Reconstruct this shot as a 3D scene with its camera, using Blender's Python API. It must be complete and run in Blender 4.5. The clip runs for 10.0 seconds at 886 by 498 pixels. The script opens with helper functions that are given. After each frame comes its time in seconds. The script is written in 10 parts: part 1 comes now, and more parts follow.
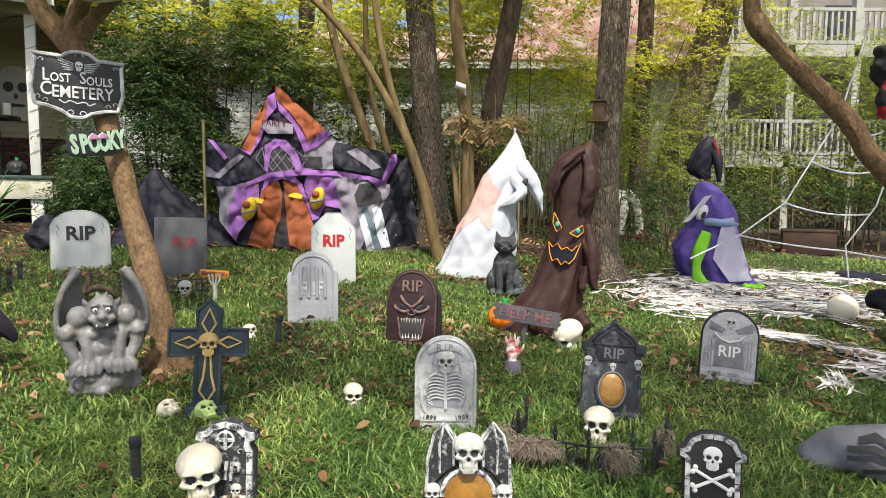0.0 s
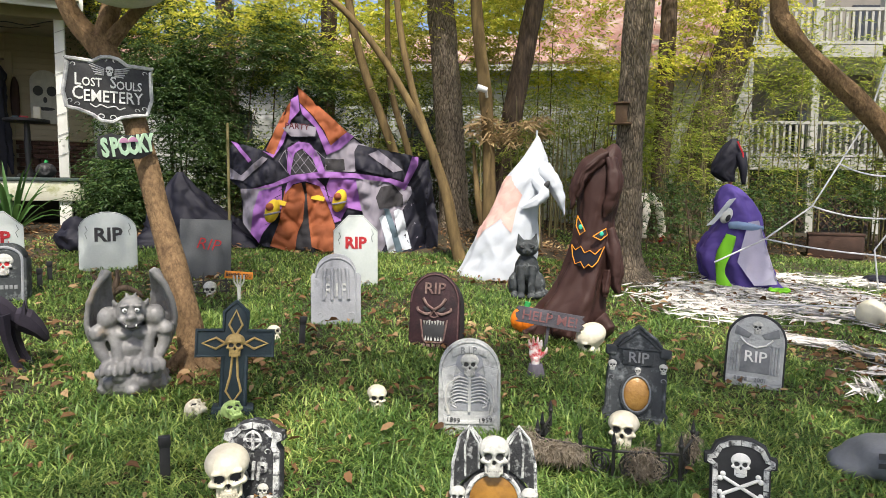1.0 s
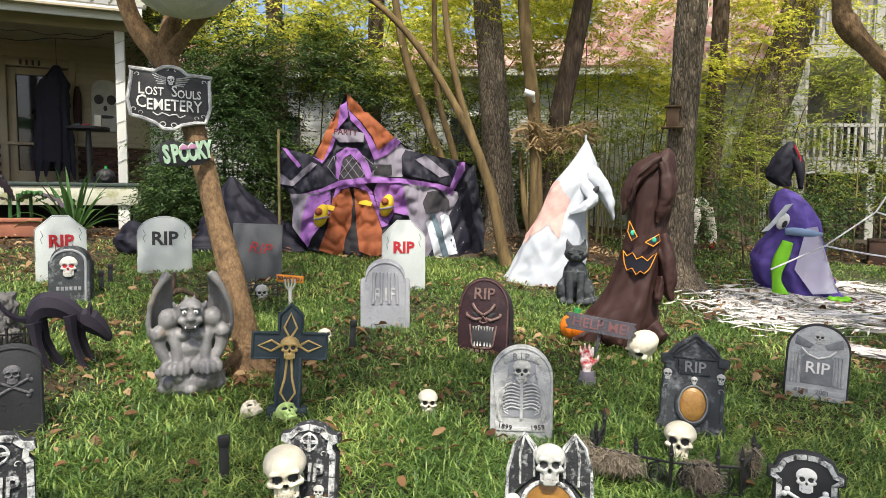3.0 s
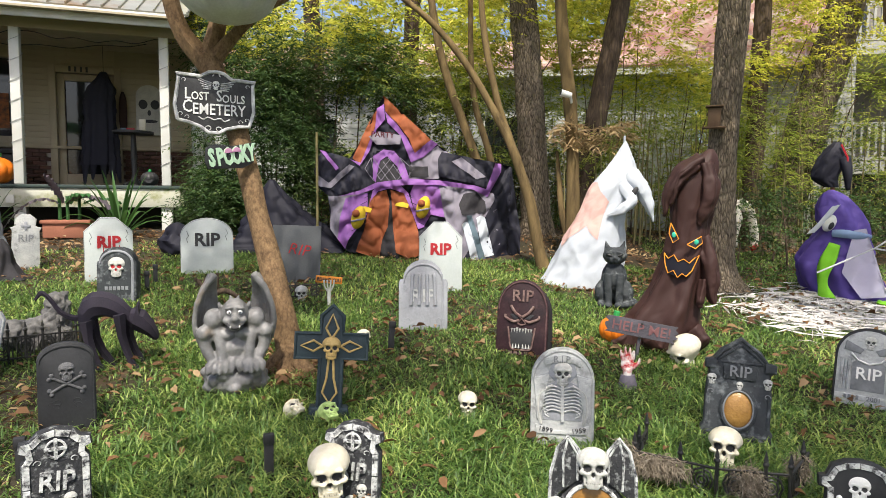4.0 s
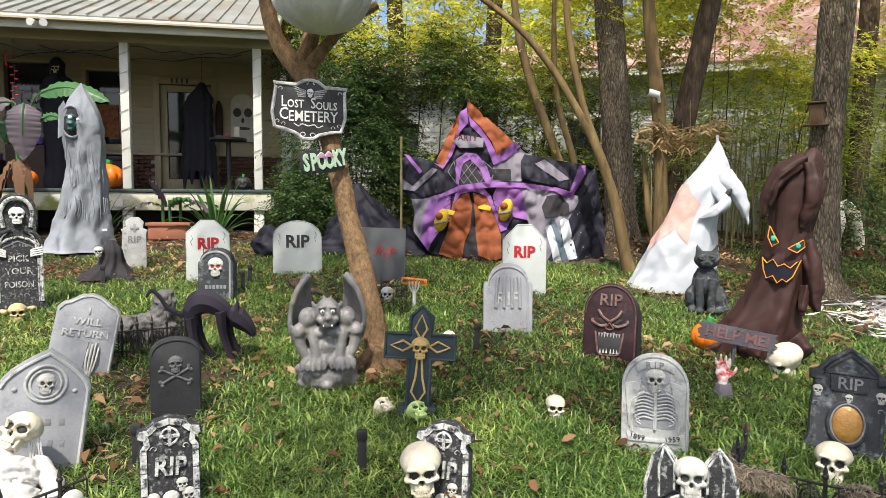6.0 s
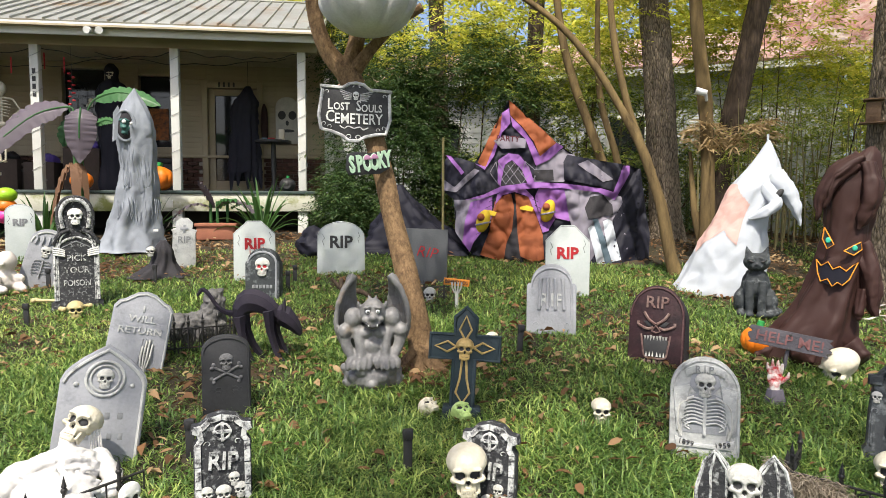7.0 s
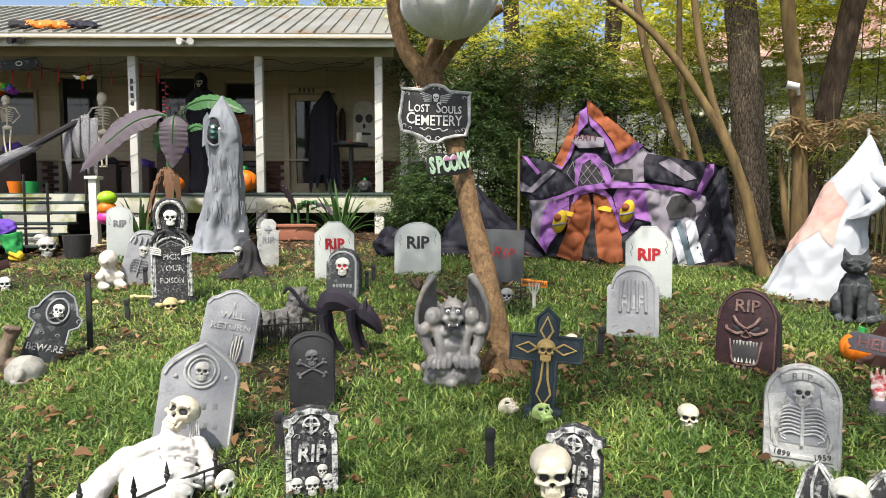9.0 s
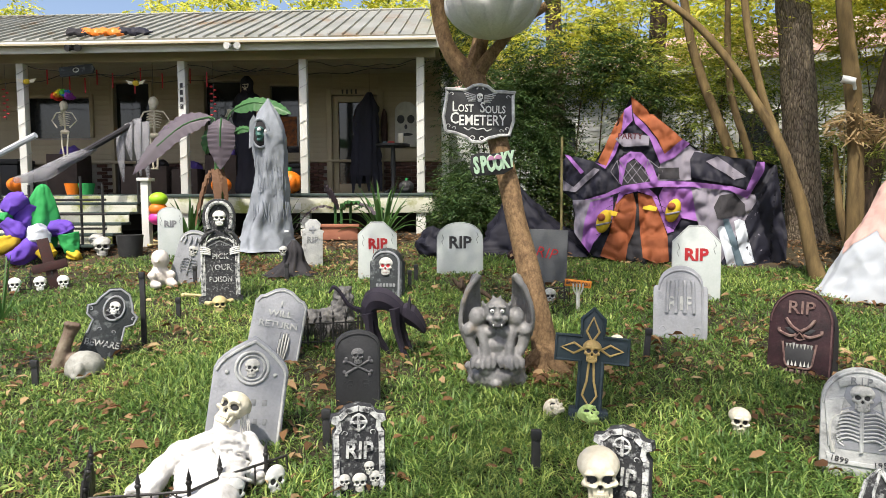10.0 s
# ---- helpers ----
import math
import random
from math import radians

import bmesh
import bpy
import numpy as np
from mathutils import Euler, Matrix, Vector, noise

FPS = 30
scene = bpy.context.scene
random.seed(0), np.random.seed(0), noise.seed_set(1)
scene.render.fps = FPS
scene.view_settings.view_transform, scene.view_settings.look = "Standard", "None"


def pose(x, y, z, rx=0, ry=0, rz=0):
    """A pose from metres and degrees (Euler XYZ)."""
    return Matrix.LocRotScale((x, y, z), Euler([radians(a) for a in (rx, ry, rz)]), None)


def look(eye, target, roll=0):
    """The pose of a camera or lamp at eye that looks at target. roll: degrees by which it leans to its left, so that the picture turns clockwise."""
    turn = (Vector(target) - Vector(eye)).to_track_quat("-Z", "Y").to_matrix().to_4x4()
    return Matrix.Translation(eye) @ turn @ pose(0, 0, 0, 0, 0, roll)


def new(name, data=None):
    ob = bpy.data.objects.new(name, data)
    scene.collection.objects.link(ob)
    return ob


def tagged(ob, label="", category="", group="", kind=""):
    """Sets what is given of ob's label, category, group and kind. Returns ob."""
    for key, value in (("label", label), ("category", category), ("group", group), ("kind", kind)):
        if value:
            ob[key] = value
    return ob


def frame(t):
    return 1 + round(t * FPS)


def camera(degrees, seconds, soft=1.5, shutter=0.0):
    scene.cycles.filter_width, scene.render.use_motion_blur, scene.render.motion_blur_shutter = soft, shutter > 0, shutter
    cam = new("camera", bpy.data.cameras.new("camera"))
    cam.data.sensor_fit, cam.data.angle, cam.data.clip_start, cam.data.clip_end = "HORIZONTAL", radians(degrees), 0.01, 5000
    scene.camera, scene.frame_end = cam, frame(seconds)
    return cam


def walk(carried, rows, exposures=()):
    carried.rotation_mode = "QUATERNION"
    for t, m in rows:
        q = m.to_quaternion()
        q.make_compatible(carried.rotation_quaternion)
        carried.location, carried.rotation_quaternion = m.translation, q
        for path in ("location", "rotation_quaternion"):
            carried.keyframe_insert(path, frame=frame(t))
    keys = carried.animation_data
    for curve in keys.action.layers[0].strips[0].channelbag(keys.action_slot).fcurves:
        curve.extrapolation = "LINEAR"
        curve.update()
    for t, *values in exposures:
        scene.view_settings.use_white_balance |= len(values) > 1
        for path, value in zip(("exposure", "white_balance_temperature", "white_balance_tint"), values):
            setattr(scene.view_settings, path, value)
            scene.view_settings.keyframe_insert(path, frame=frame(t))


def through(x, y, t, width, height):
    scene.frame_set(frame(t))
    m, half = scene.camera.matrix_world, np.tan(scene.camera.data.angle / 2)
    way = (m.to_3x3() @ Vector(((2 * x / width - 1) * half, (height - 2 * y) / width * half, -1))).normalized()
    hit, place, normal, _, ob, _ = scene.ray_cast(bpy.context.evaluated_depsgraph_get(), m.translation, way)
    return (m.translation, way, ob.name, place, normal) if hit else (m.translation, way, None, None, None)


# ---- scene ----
EXPOSURE = 1.0
cam = camera(69.1, 10.0, soft=0.9)
# seconds, eye x y z, yaw, pitch, roll
PATH_ROWS = [
    (0.0, -0.000, 0.000, 1.600, -0.00, -4.90, -0.35),
    (0.5, -0.016, 0.002, 1.604, 0.81, -4.81, -0.39),
    (1.0, -0.030, -0.008, 1.605, 1.68, -4.73, -0.43),
    (1.5, -0.044, -0.004, 1.604, 2.58, -4.67, -0.45),
    (2.0, -0.058, -0.002, 1.606, 3.49, -4.56, -0.45),
    (3.5, -0.105, -0.020, 1.609, 6.72, -4.26, -0.44),
    (4.0, -0.126, -0.027, 1.610, 8.35, -4.22, -0.38),
    (4.5, -0.143, -0.036, 1.610, 9.97, -4.16, -0.35),
    (5.0, -0.155, -0.041, 1.609, 11.67, -4.09, -0.30),
    (5.5, -0.167, -0.049, 1.609, 13.48, -4.05, -0.24),
    (7.0, -0.209, -0.080, 1.613, 18.74, -3.97, -0.15),
    (7.5, -0.221, -0.084, 1.612, 20.48, -3.95, -0.08),
    (8.0, -0.235, -0.087, 1.609, 22.04, -3.96, -0.00),
    (8.5, -0.248, -0.096, 1.609, 23.58, -3.92, 0.03),
    (9.0, -0.257, -0.110, 1.608, 25.07, -3.87, 0.08),
    (9.5, -0.269, -0.120, 1.606, 26.85, -3.86, 0.18),
    (10.0, -0.280, -0.130, 1.607, 28.60, -3.86, 0.26),
]
walk(cam, [(t, pose(x, y, z, 90 + pitch, roll, yaw)) for t, x, y, z, yaw, pitch, roll in PATH_ROWS], [(0.0, EXPOSURE, 6500, 11), (10.0, EXPOSURE, 6500, 11)])

# ---- light ----
SUN_AZ, SUN_EL = 172.0, 58.0          # compass-like: degrees clockwise from +y, and height
world = bpy.data.worlds.new("sky")
scene.world = world
world.use_nodes = True
wn = world.node_tree
sky = wn.nodes.new("ShaderNodeTexSky")
sky.sky_type = "NISHITA"
sky.sun_disc = False
sky.sun_elevation = radians(SUN_EL)
sky.sun_rotation = radians(SUN_AZ)
sky.air_density, sky.dust_density = 0.9, 4.0
wn.links.new(sky.outputs[0], wn.nodes["Background"].inputs[0])
wn.nodes["Background"].inputs[1].default_value = 0.12
sun = new("sun", bpy.data.lights.new("sun", "SUN"))
sun.data.energy, sun.data.angle, sun.data.color = 3.1, radians(1.2), (1.0, 0.945, 0.83)
sdir = Vector((math.sin(radians(SUN_AZ)) * math.cos(radians(SUN_EL)), math.cos(radians(SUN_AZ)) * math.cos(radians(SUN_EL)), math.sin(radians(SUN_EL))))
sun.matrix_world = look(sdir * 30, (0, 0, 0))


# ---- materials ----
def surf(name, c1, c2=None, rough=0.7, scale=6.0, bump=0.15, metal=0.0, fine=60.0, stain=None, stain_scale=2.0, stain_amt=0.45, spec=0.4, crease=0.0, rnd=0.0):
    """Two-scale noise between c1 and c2, stains of a third colour, fine bump."""
    m = bpy.data.materials.new(name)
    m.use_nodes = True
    nt = m.node_tree
    b = nt.nodes["Principled BSDF"]
    c2 = c2 or tuple(v * 0.72 for v in c1)
    tc = nt.nodes.new("ShaderNodeTexCoord")
    n1 = nt.nodes.new("ShaderNodeTexNoise")
    n1.inputs["Scale"].default_value = scale
    n1.inputs["Detail"].default_value = 6
    nt.links.new(tc.outputs["Object"], n1.inputs["Vector"])
    n2 = nt.nodes.new("ShaderNodeTexNoise")
    n2.inputs["Scale"].default_value = fine
    n2.inputs["Detail"].default_value = 3
    nt.links.new(tc.outputs["Object"], n2.inputs["Vector"])
    add = nt.nodes.new("ShaderNodeMath")
    add.operation = "MULTIPLY_ADD"
    nt.links.new(n2.outputs[0], add.inputs[0])
    add.inputs[1].default_value = 0.45
    nt.links.new(n1.outputs[0], add.inputs[2])
    ramp = nt.nodes.new("ShaderNodeMapRange")
    ramp.inputs[1].default_value, ramp.inputs[2].default_value = 0.5, 0.95
    nt.links.new(add.outputs[0], ramp.inputs[0])
    mix = nt.nodes.new("ShaderNodeMix")
    mix.data_type = "RGBA"
    mix.inputs[6].default_value = (*c1, 1)
    mix.inputs[7].default_value = (*c2, 1)
    nt.links.new(ramp.outputs[0], mix.inputs[0])
    out = mix.outputs[2]
    if stain:
        n3 = nt.nodes.new("ShaderNodeTexNoise")
        n3.inputs["Scale"].default_value = stain_scale
        n3.inputs["Detail"].default_value = 8
        n3.inputs["Roughness"].default_value = 0.65
        nt.links.new(tc.outputs["Object"], n3.inputs["Vector"])
        r3 = nt.nodes.new("ShaderNodeMapRange")
        r3.inputs[1].default_value, r3.inputs[2].default_value = 1 - stain_amt, 1 - stain_amt + 0.14
        nt.links.new(n3.outputs[0], r3.inputs[0])
        mx = nt.nodes.new("ShaderNodeMix")
        mx.data_type = "RGBA"
        mx.inputs[7].default_value = (*stain, 1)
        nt.links.new(r3.outputs[0], mx.inputs[0])
        nt.links.new(out, mx.inputs[6])
        out = mx.outputs[2]
    if rnd:
        oi = nt.nodes.new("ShaderNodeObjectInfo")
        hsv = nt.nodes.new("ShaderNodeHueSaturation")
        mr = nt.nodes.new("ShaderNodeMapRange")
        mr.inputs[3].default_value, mr.inputs[4].default_value = 1 - rnd, 1 + rnd
        nt.links.new(oi.outputs["Random"], mr.inputs[0])
        nt.links.new(mr.outputs[0], hsv.inputs["Value"])
        nt.links.new(out, hsv.inputs["Color"])
        out = hsv.outputs[0]
    nt.links.new(out, b.inputs["Base Color"])
    b.inputs["Roughness"].default_value = rough
    b.inputs["Metallic"].default_value = metal
    b.inputs["Specular IOR Level"].default_value = spec
    if bump:
        bp = nt.nodes.new("ShaderNodeBump")
        bp.inputs["Strength"].default_value = bump
        bp.inputs["Distance"].default_value = 0.02
        nt.links.new(add.outputs[0], bp.inputs["Height"])
        nt.links.new(bp.outputs[0], b.inputs["Normal"])
        if crease:
            n4 = nt.nodes.new("ShaderNodeTexNoise")
            n4.noise_type = "RIDGED_MULTIFRACTAL"
            n4.inputs["Scale"].default_value = 3.2
            n4.inputs["Detail"].default_value = 3
            n4.inputs["Distortion"].default_value = 1.2
            nt.links.new(tc.outputs["Object"], n4.inputs["Vector"])
            b2 = nt.nodes.new("ShaderNodeBump")
            b2.inputs["Strength"].default_value = crease
            b2.inputs["Distance"].default_value = 0.035
            nt.links.new(n4.outputs[0], b2.inputs["Height"])
            nt.links.new(b2.outputs[0], bp.inputs["Normal"])
    return m


def leafy(name, c1, c2, c3, through=0.35, rough=0.5):
    """Leaves: a colour for each island, some light passing through."""
    m = bpy.data.materials.new(name)
    m.use_nodes = True
    nt = m.node_tree
    b = nt.nodes["Principled BSDF"]
    g = nt.nodes.new("ShaderNodeNewGeometry")
    cr = nt.nodes.new("ShaderNodeValToRGB")
    cr.color_ramp.elements[0].color = (*c1, 1)
    cr.color_ramp.elements[1].color = (*c3, 1)
    e = cr.color_ramp.elements.new(0.55)
    e.color = (*c2, 1)
    tc = nt.nodes.new("ShaderNodeTexCoord")
    n1 = nt.nodes.new("ShaderNodeTexNoise")
    n1.inputs["Scale"].default_value = 0.9
    n1.inputs["Detail"].default_value = 3
    nt.links.new(tc.outputs["Object"], n1.inputs["Vector"])
    ma = nt.nodes.new("ShaderNodeMath")
    ma.operation = "MULTIPLY_ADD"
    nt.links.new(n1.outputs[0], ma.inputs[0])
    ma.inputs[1].default_value = 1.2
    nt.links.new(g.outputs["Random Per Island"], ma.inputs[2])
    mr = nt.nodes.new("ShaderNodeMapRange")
    mr.inputs[1].default_value, mr.inputs[2].default_value = 0.3, 1.9
    nt.links.new(ma.outputs[0], mr.inputs[0])
    nt.links.new(mr.outputs[0], cr.inputs[0])
    nt.links.new(cr.outputs[0], b.inputs["Base Color"])
    b.inputs["Roughness"].default_value = rough
    b.inputs["Specular IOR Level"].default_value = 0.3
    tr = nt.nodes.new("ShaderNodeBsdfTranslucent")
    hs = nt.nodes.new("ShaderNodeHueSaturation")
    hs.inputs["Value"].default_value = 1.5
    hs.inputs["Hue"].default_value = 0.49
    nt.links.new(cr.outputs[0], hs.inputs["Color"])
    nt.links.new(hs.outputs[0], tr.inputs["Color"])
    mx = nt.nodes.new("ShaderNodeMixShader")
    mx.inputs[0].default_value = through
    nt.links.new(b.outputs[0], mx.inputs[1])
    nt.links.new(tr.outputs[0], mx.inputs[2])
    nt.links.new(mx.outputs[0], nt.nodes["Material Output"].inputs[0])
    return m


def bark(name, c1, c2, scale=14.0, stretch=0.18, bump=0.8, cells=0.7):
    m = bpy.data.materials.new(name)
    m.use_nodes = True
    nt = m.node_tree
    b = nt.nodes["Principled BSDF"]
    tc = nt.nodes.new("ShaderNodeTexCoord")
    mp = nt.nodes.new("ShaderNodeMapping")
    mp.inputs["Scale"].default_value = (1, 1, stretch)
    nt.links.new(tc.outputs["Object"], mp.inputs["Vector"])
    n1 = nt.nodes.new("ShaderNodeTexNoise")
    n1.inputs["Scale"].default_value = scale
    n1.inputs["Detail"].default_value = 8
    n1.inputs["Roughness"].default_value = 0.7
    nt.links.new(mp.outputs[0], n1.inputs["Vector"])
    vo = nt.nodes.new("ShaderNodeTexVoronoi")
    vo.feature = "DISTANCE_TO_EDGE"
    vo.inputs["Scale"].default_value = scale * 1.6
    nt.links.new(mp.outputs[0], vo.inputs["Vector"])
    ad = nt.nodes.new("ShaderNodeMath")
    ad.operation = "MULTIPLY_ADD"
    nt.links.new(vo.outputs[0], ad.inputs[0])
    ad.inputs[1].default_value = cells
    nt.links.new(n1.outputs[0], ad.inputs[2])
    mr = nt.nodes.new("ShaderNodeMapRange")
    mr.inputs[1].default_value, mr.inputs[2].default_value = 0.35, 0.85
    nt.links.new(ad.outputs[0], mr.inputs[0])
    mix = nt.nodes.new("ShaderNodeMix")
    mix.data_type = "RGBA"
    mix.inputs[6].default_value = (*c2, 1)
    mix.inputs[7].default_value = (*c1, 1)
    nt.links.new(mr.outputs[0], mix.inputs[0])
    nt.links.new(mix.outputs[2], b.inputs["Base Color"])
    b.inputs["Roughness"].default_value = 0.9
    b.inputs["Specular IOR Level"].default_value = 0.2
    bp = nt.nodes.new("ShaderNodeBump")
    bp.inputs["Strength"].default_value = bump
    bp.inputs["Distance"].default_value = 0.03
    nt.links.new(ad.outputs[0], bp.inputs["Height"])
    nt.links.new(bp.outputs[0], b.inputs["Normal"])
    return m


GRASS = leafy("grass_blades", (0.017, 0.043, 0.012), (0.115, 0.21, 0.046), (0.5, 0.57, 0.17), 0.3)
SOIL = surf("soil", (0.04, 0.034, 0.016), (0.018, 0.014, 0.009), 0.95, 3.0, 0.5, stain=(0.07, 0.042, 0.022), stain_amt=0.5)
DEADLEAF = leafy("dead_leaves", (0.05, 0.024, 0.012), (0.18, 0.095, 0.042), (0.5, 0.38, 0.21), 0.2, 0.7)
# foliage shade is put into the dark leaf colour, sunlight into the bright
LEAF_DARK = leafy("shade_toned_leaves", (0.014, 0.038, 0.012), (0.042, 0.085, 0.024), (0.13, 0.17, 0.045), 0.28)
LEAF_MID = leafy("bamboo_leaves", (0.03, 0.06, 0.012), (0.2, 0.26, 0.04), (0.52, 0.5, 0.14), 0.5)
LEAF_BRIGHT = leafy("sun_toned_leaves", (0.1, 0.16, 0.02), (0.38, 0.4, 0.05), (0.66, 0.58, 0.12), 0.62)
LEAF_STRAP = leafy("strap_leaves", (0.03, 0.08, 0.02), (0.06, 0.14, 0.035), (0.1, 0.2, 0.06), 0.25)
CANE = surf("bamboo_cane", (0.24, 0.2, 0.09), (0.12, 0.11, 0.04), 0.6, 5)
BARK_GREY = bark("grey_bark", (0.23, 0.185, 0.135), (0.022, 0.017, 0.012), 24, 0.24, 1.0, 1.5)
BARK_TAN = bark("smooth_tan_bark", (0.24, 0.17, 0.075), (0.07, 0.048, 0.024), 9, 0.16, 0.35, 0.1)
BARK_CRAPE = bark("mottled_tan_bark", (0.34, 0.22, 0.115), (0.09, 0.055, 0.03), 34, 0.6, 0.6, 0.25)
BARK_DARK = bark("dark_bark", (0.12, 0.085, 0.06), (0.035, 0.026, 0.02), 14)
WHITE = surf("white_paint", (0.62, 0.62, 0.59), (0.54, 0.54, 0.5), 0.55, 3, 0.08, stain=(0.4, 0.38, 0.3), stain_amt=0.38)
CREAM = surf("cream_siding", (0.36, 0.3, 0.2), (0.28, 0.23, 0.15), 0.6, 2, 0.1, rnd=0.06)
GREYSIDING = surf("grey_white_siding", (0.5, 0.52, 0.51), (0.38, 0.4, 0.39), 0.6, 2, 0.1, stain=(0.28, 0.31, 0.27), stain_amt=0.45)
BRICK = surf("brown_brick", (0.11, 0.05, 0.035), (0.07, 0.033, 0.026), 0.85, 14, 0.4, rnd=0.3)
MORTAR = surf("mortar", (0.36, 0.32, 0.28), (0.26, 0.23, 0.2), 0.95, 20, 0.3)
ROOF_METAL = surf("weathered_tin_roof", (0.37, 0.37, 0.33), (0.23, 0.23, 0.19), 0.45, 1.5, 0.1, metal=0.3, stain=(0.25, 0.17, 0.09), stain_scale=1.2, stain_amt=0.45)
ROOF_RED = surf("red_tin_roof", (0.34, 0.13, 0.1), (0.5, 0.34, 0.28), 0.45, 3.0, 0.1, metal=0.1, stain=(0.6, 0.52, 0.44), stain_amt=0.5)
DECK = surf("dark_green_deck_paint", (0.035, 0.055, 0.05), (0.05, 0.07, 0.065), 0.5, 4)
# near-black that stands in for unlit space
DARK = surf("unlit_space_black", (0.012, 0.012, 0.014), (0.02, 0.018, 0.018), 0.4, 3, 0.0)
BLACK = surf("black_plastic", (0.018, 0.018, 0.02), (0.03, 0.03, 0.032), 0.5, 8, 0.1)
IRON = surf("black_iron", (0.015, 0.015, 0.016), (0.03, 0.028, 0.026), 0.45, 20, 0.2)
WINDOWGLASS = surf("dark_window_glass", (0.012, 0.015, 0.017), (0.02, 0.022, 0.025), 0.06, 1, 0.0, spec=0.6)


# ---- helpers of this scene ----
def gz(x, y):
    """Height of the lawn: it rises from the street towards the house, less on the open side."""
    s = min(0.108, max(0.06, 0.108 - 0.009 * max(x, 0.0)))
    d = 0.966 * y - 0.259 * x if abs(x) < 60 and y < 60 else 40.0
    return s * min(max(d, 0.0), 10.6) + 0.02 * min(max(d - 10.6, 0.0), 30.0)


def mesh_of(name, bm, *mats):
    me = bpy.data.meshes.new(name)
    bm.to_mesh(me)
    bm.free()
    for m in mats:
        me.materials.append(m)
    return me


def smooth(me, angle=None):
    me.polygons.foreach_set("use_smooth", [True] * len(me.polygons))
    if angle:
        me.set_sharp_from_angle(angle=radians(angle))
    return me


def part(name, bm, material, parent, label="", sm=40, m=None):
    """One bmesh (or mesh) as one mesh object under a thing or a part."""
    me = bm if isinstance(bm, bpy.types.Mesh) else mesh_of(name, bm, *(material if isinstance(material, (list, tuple)) else [material]))
    if sm:
        smooth(me, sm)
    ob = new(name, me)
    ob.parent = parent
    if m is not None:
        ob.matrix_basis = m
    if label:
        ob["label"] = label
    return ob


def root(name, m, label, category, group="", kind=""):
    ob = new(name)
    ob.matrix_basis = m
    return tagged(ob, label, category, group, kind)


def single(name, bm, material, m, label, category, group="", kind="", sm=40):
    """A thing that is one mesh."""
    ob = part(name, bm, material, None, "", sm, m)
    return tagged(ob, label, category, group, kind)


def stand(x, y, yaw=0, tilt=0, lean=0, up=0.0):
    """A pose on the lawn."""
    return pose(x, y, gz(x, y) + up, tilt, lean, yaw)


def box(bm, sx, sy, sz, at=(0, 0, 0), rot=None, bevel=0.0, mi=0):
    r = bmesh.ops.create_cube(bm, size=1.0)
    vs = r["verts"]
    m = Matrix.Translation(at) @ (rot.to_matrix().to_4x4() if rot else Matrix()) @ Matrix.Diagonal((sx, sy, sz, 1))
    bmesh.ops.transform(bm, matrix=m, verts=vs)
    fs = {f for v in vs for f in v.link_faces}
    for f in fs:
        f.material_index = mi
    if bevel:
        es = list({e for f in fs for e in f.edges})
        bmesh.ops.bevel(bm, geom=es, offset=bevel, segments=2, affect="EDGES", profile=0.5)
    return vs


def ball(bm, rx, ry, rz, at=(0, 0, 0), rot=None, u=16, v=10, mi=0):
    r = bmesh.ops.create_uvsphere(bm, u_segments=u, v_segments=v, radius=1.0)
    vs = r["verts"]
    m = Matrix.Translation(at) @ (rot.to_matrix().to_4x4() if rot else Matrix()) @ Matrix.Diagonal((rx, ry, rz, 1))
    bmesh.ops.transform(bm, matrix=m, verts=vs)
    for f in {f for v in vs for f in v.link_faces}:
        f.material_index = mi
    return vs


def tube(bm, pts, radii, seg=10, cap=True, mi=0, lump=0.0, flat=1.0):
    """A tapered tube along points."""
    pts = [Vector(p) for p in pts]
    if not isinstance(radii, (list, tuple)):
        radii = [radii] * len(pts)
    rings = []
    ref = Vector((0.31, 0.95, 0.1))
    for i, p in enumerate(pts):
        d = (pts[min(i + 1, len(pts) - 1)] - pts[max(i - 1, 0)]).normalized()
        a = d.cross(ref)
        if a.length < 0.05:
            a = d.cross(Vector((1, 0, 0)))
        a.normalize()
        b = d.cross(a)
        ring = []
        for k in range(seg):
            t = 2 * math.pi * k / seg
            r = radii[i]
            if lump:
                r *= 1 + lump * noise.noise(p * 3 + Vector((math.cos(t), math.sin(t), 0)) * 1.5)
            ring.append(bm.verts.new(p + a * math.cos(t) * r + b * math.sin(t) * r * flat))
        rings.append(ring)
    for r0, r1 in zip(rings, rings[1:]):
        for k in range(seg):
            bm.faces.new((r0[k], r0[(k + 1) % seg], r1[(k + 1) % seg], r1[k])).material_index = mi
    if cap:
        bm.faces.new(rings[0][::-1]).material_index = mi
        bm.faces.new(rings[-1]).material_index = mi


def spline(pts, n=8):
    """Smooth points through the given ones (Catmull-Rom); extra columns follow."""
    p = [np.array(q, float) for q in pts]
    p = [2 * p[0] - p[1]] + p + [2 * p[-1] - p[-2]]
    out = []
    for i in range(1, len(p) - 2):
        for k in range(n):
            t = k / n
            out.append(0.5 * (2 * p[i] + (p[i + 1] - p[i - 1]) * t + (2 * p[i - 1] - 5 * p[i] + 4 * p[i + 1] - p[i + 2]) * t * t + (3 * p[i] - p[i - 1] - 3 * p[i + 1] + p[i + 2]) * t ** 3))
    out.append(p[-2])
    return [tuple(map(float, q)) for q in out]


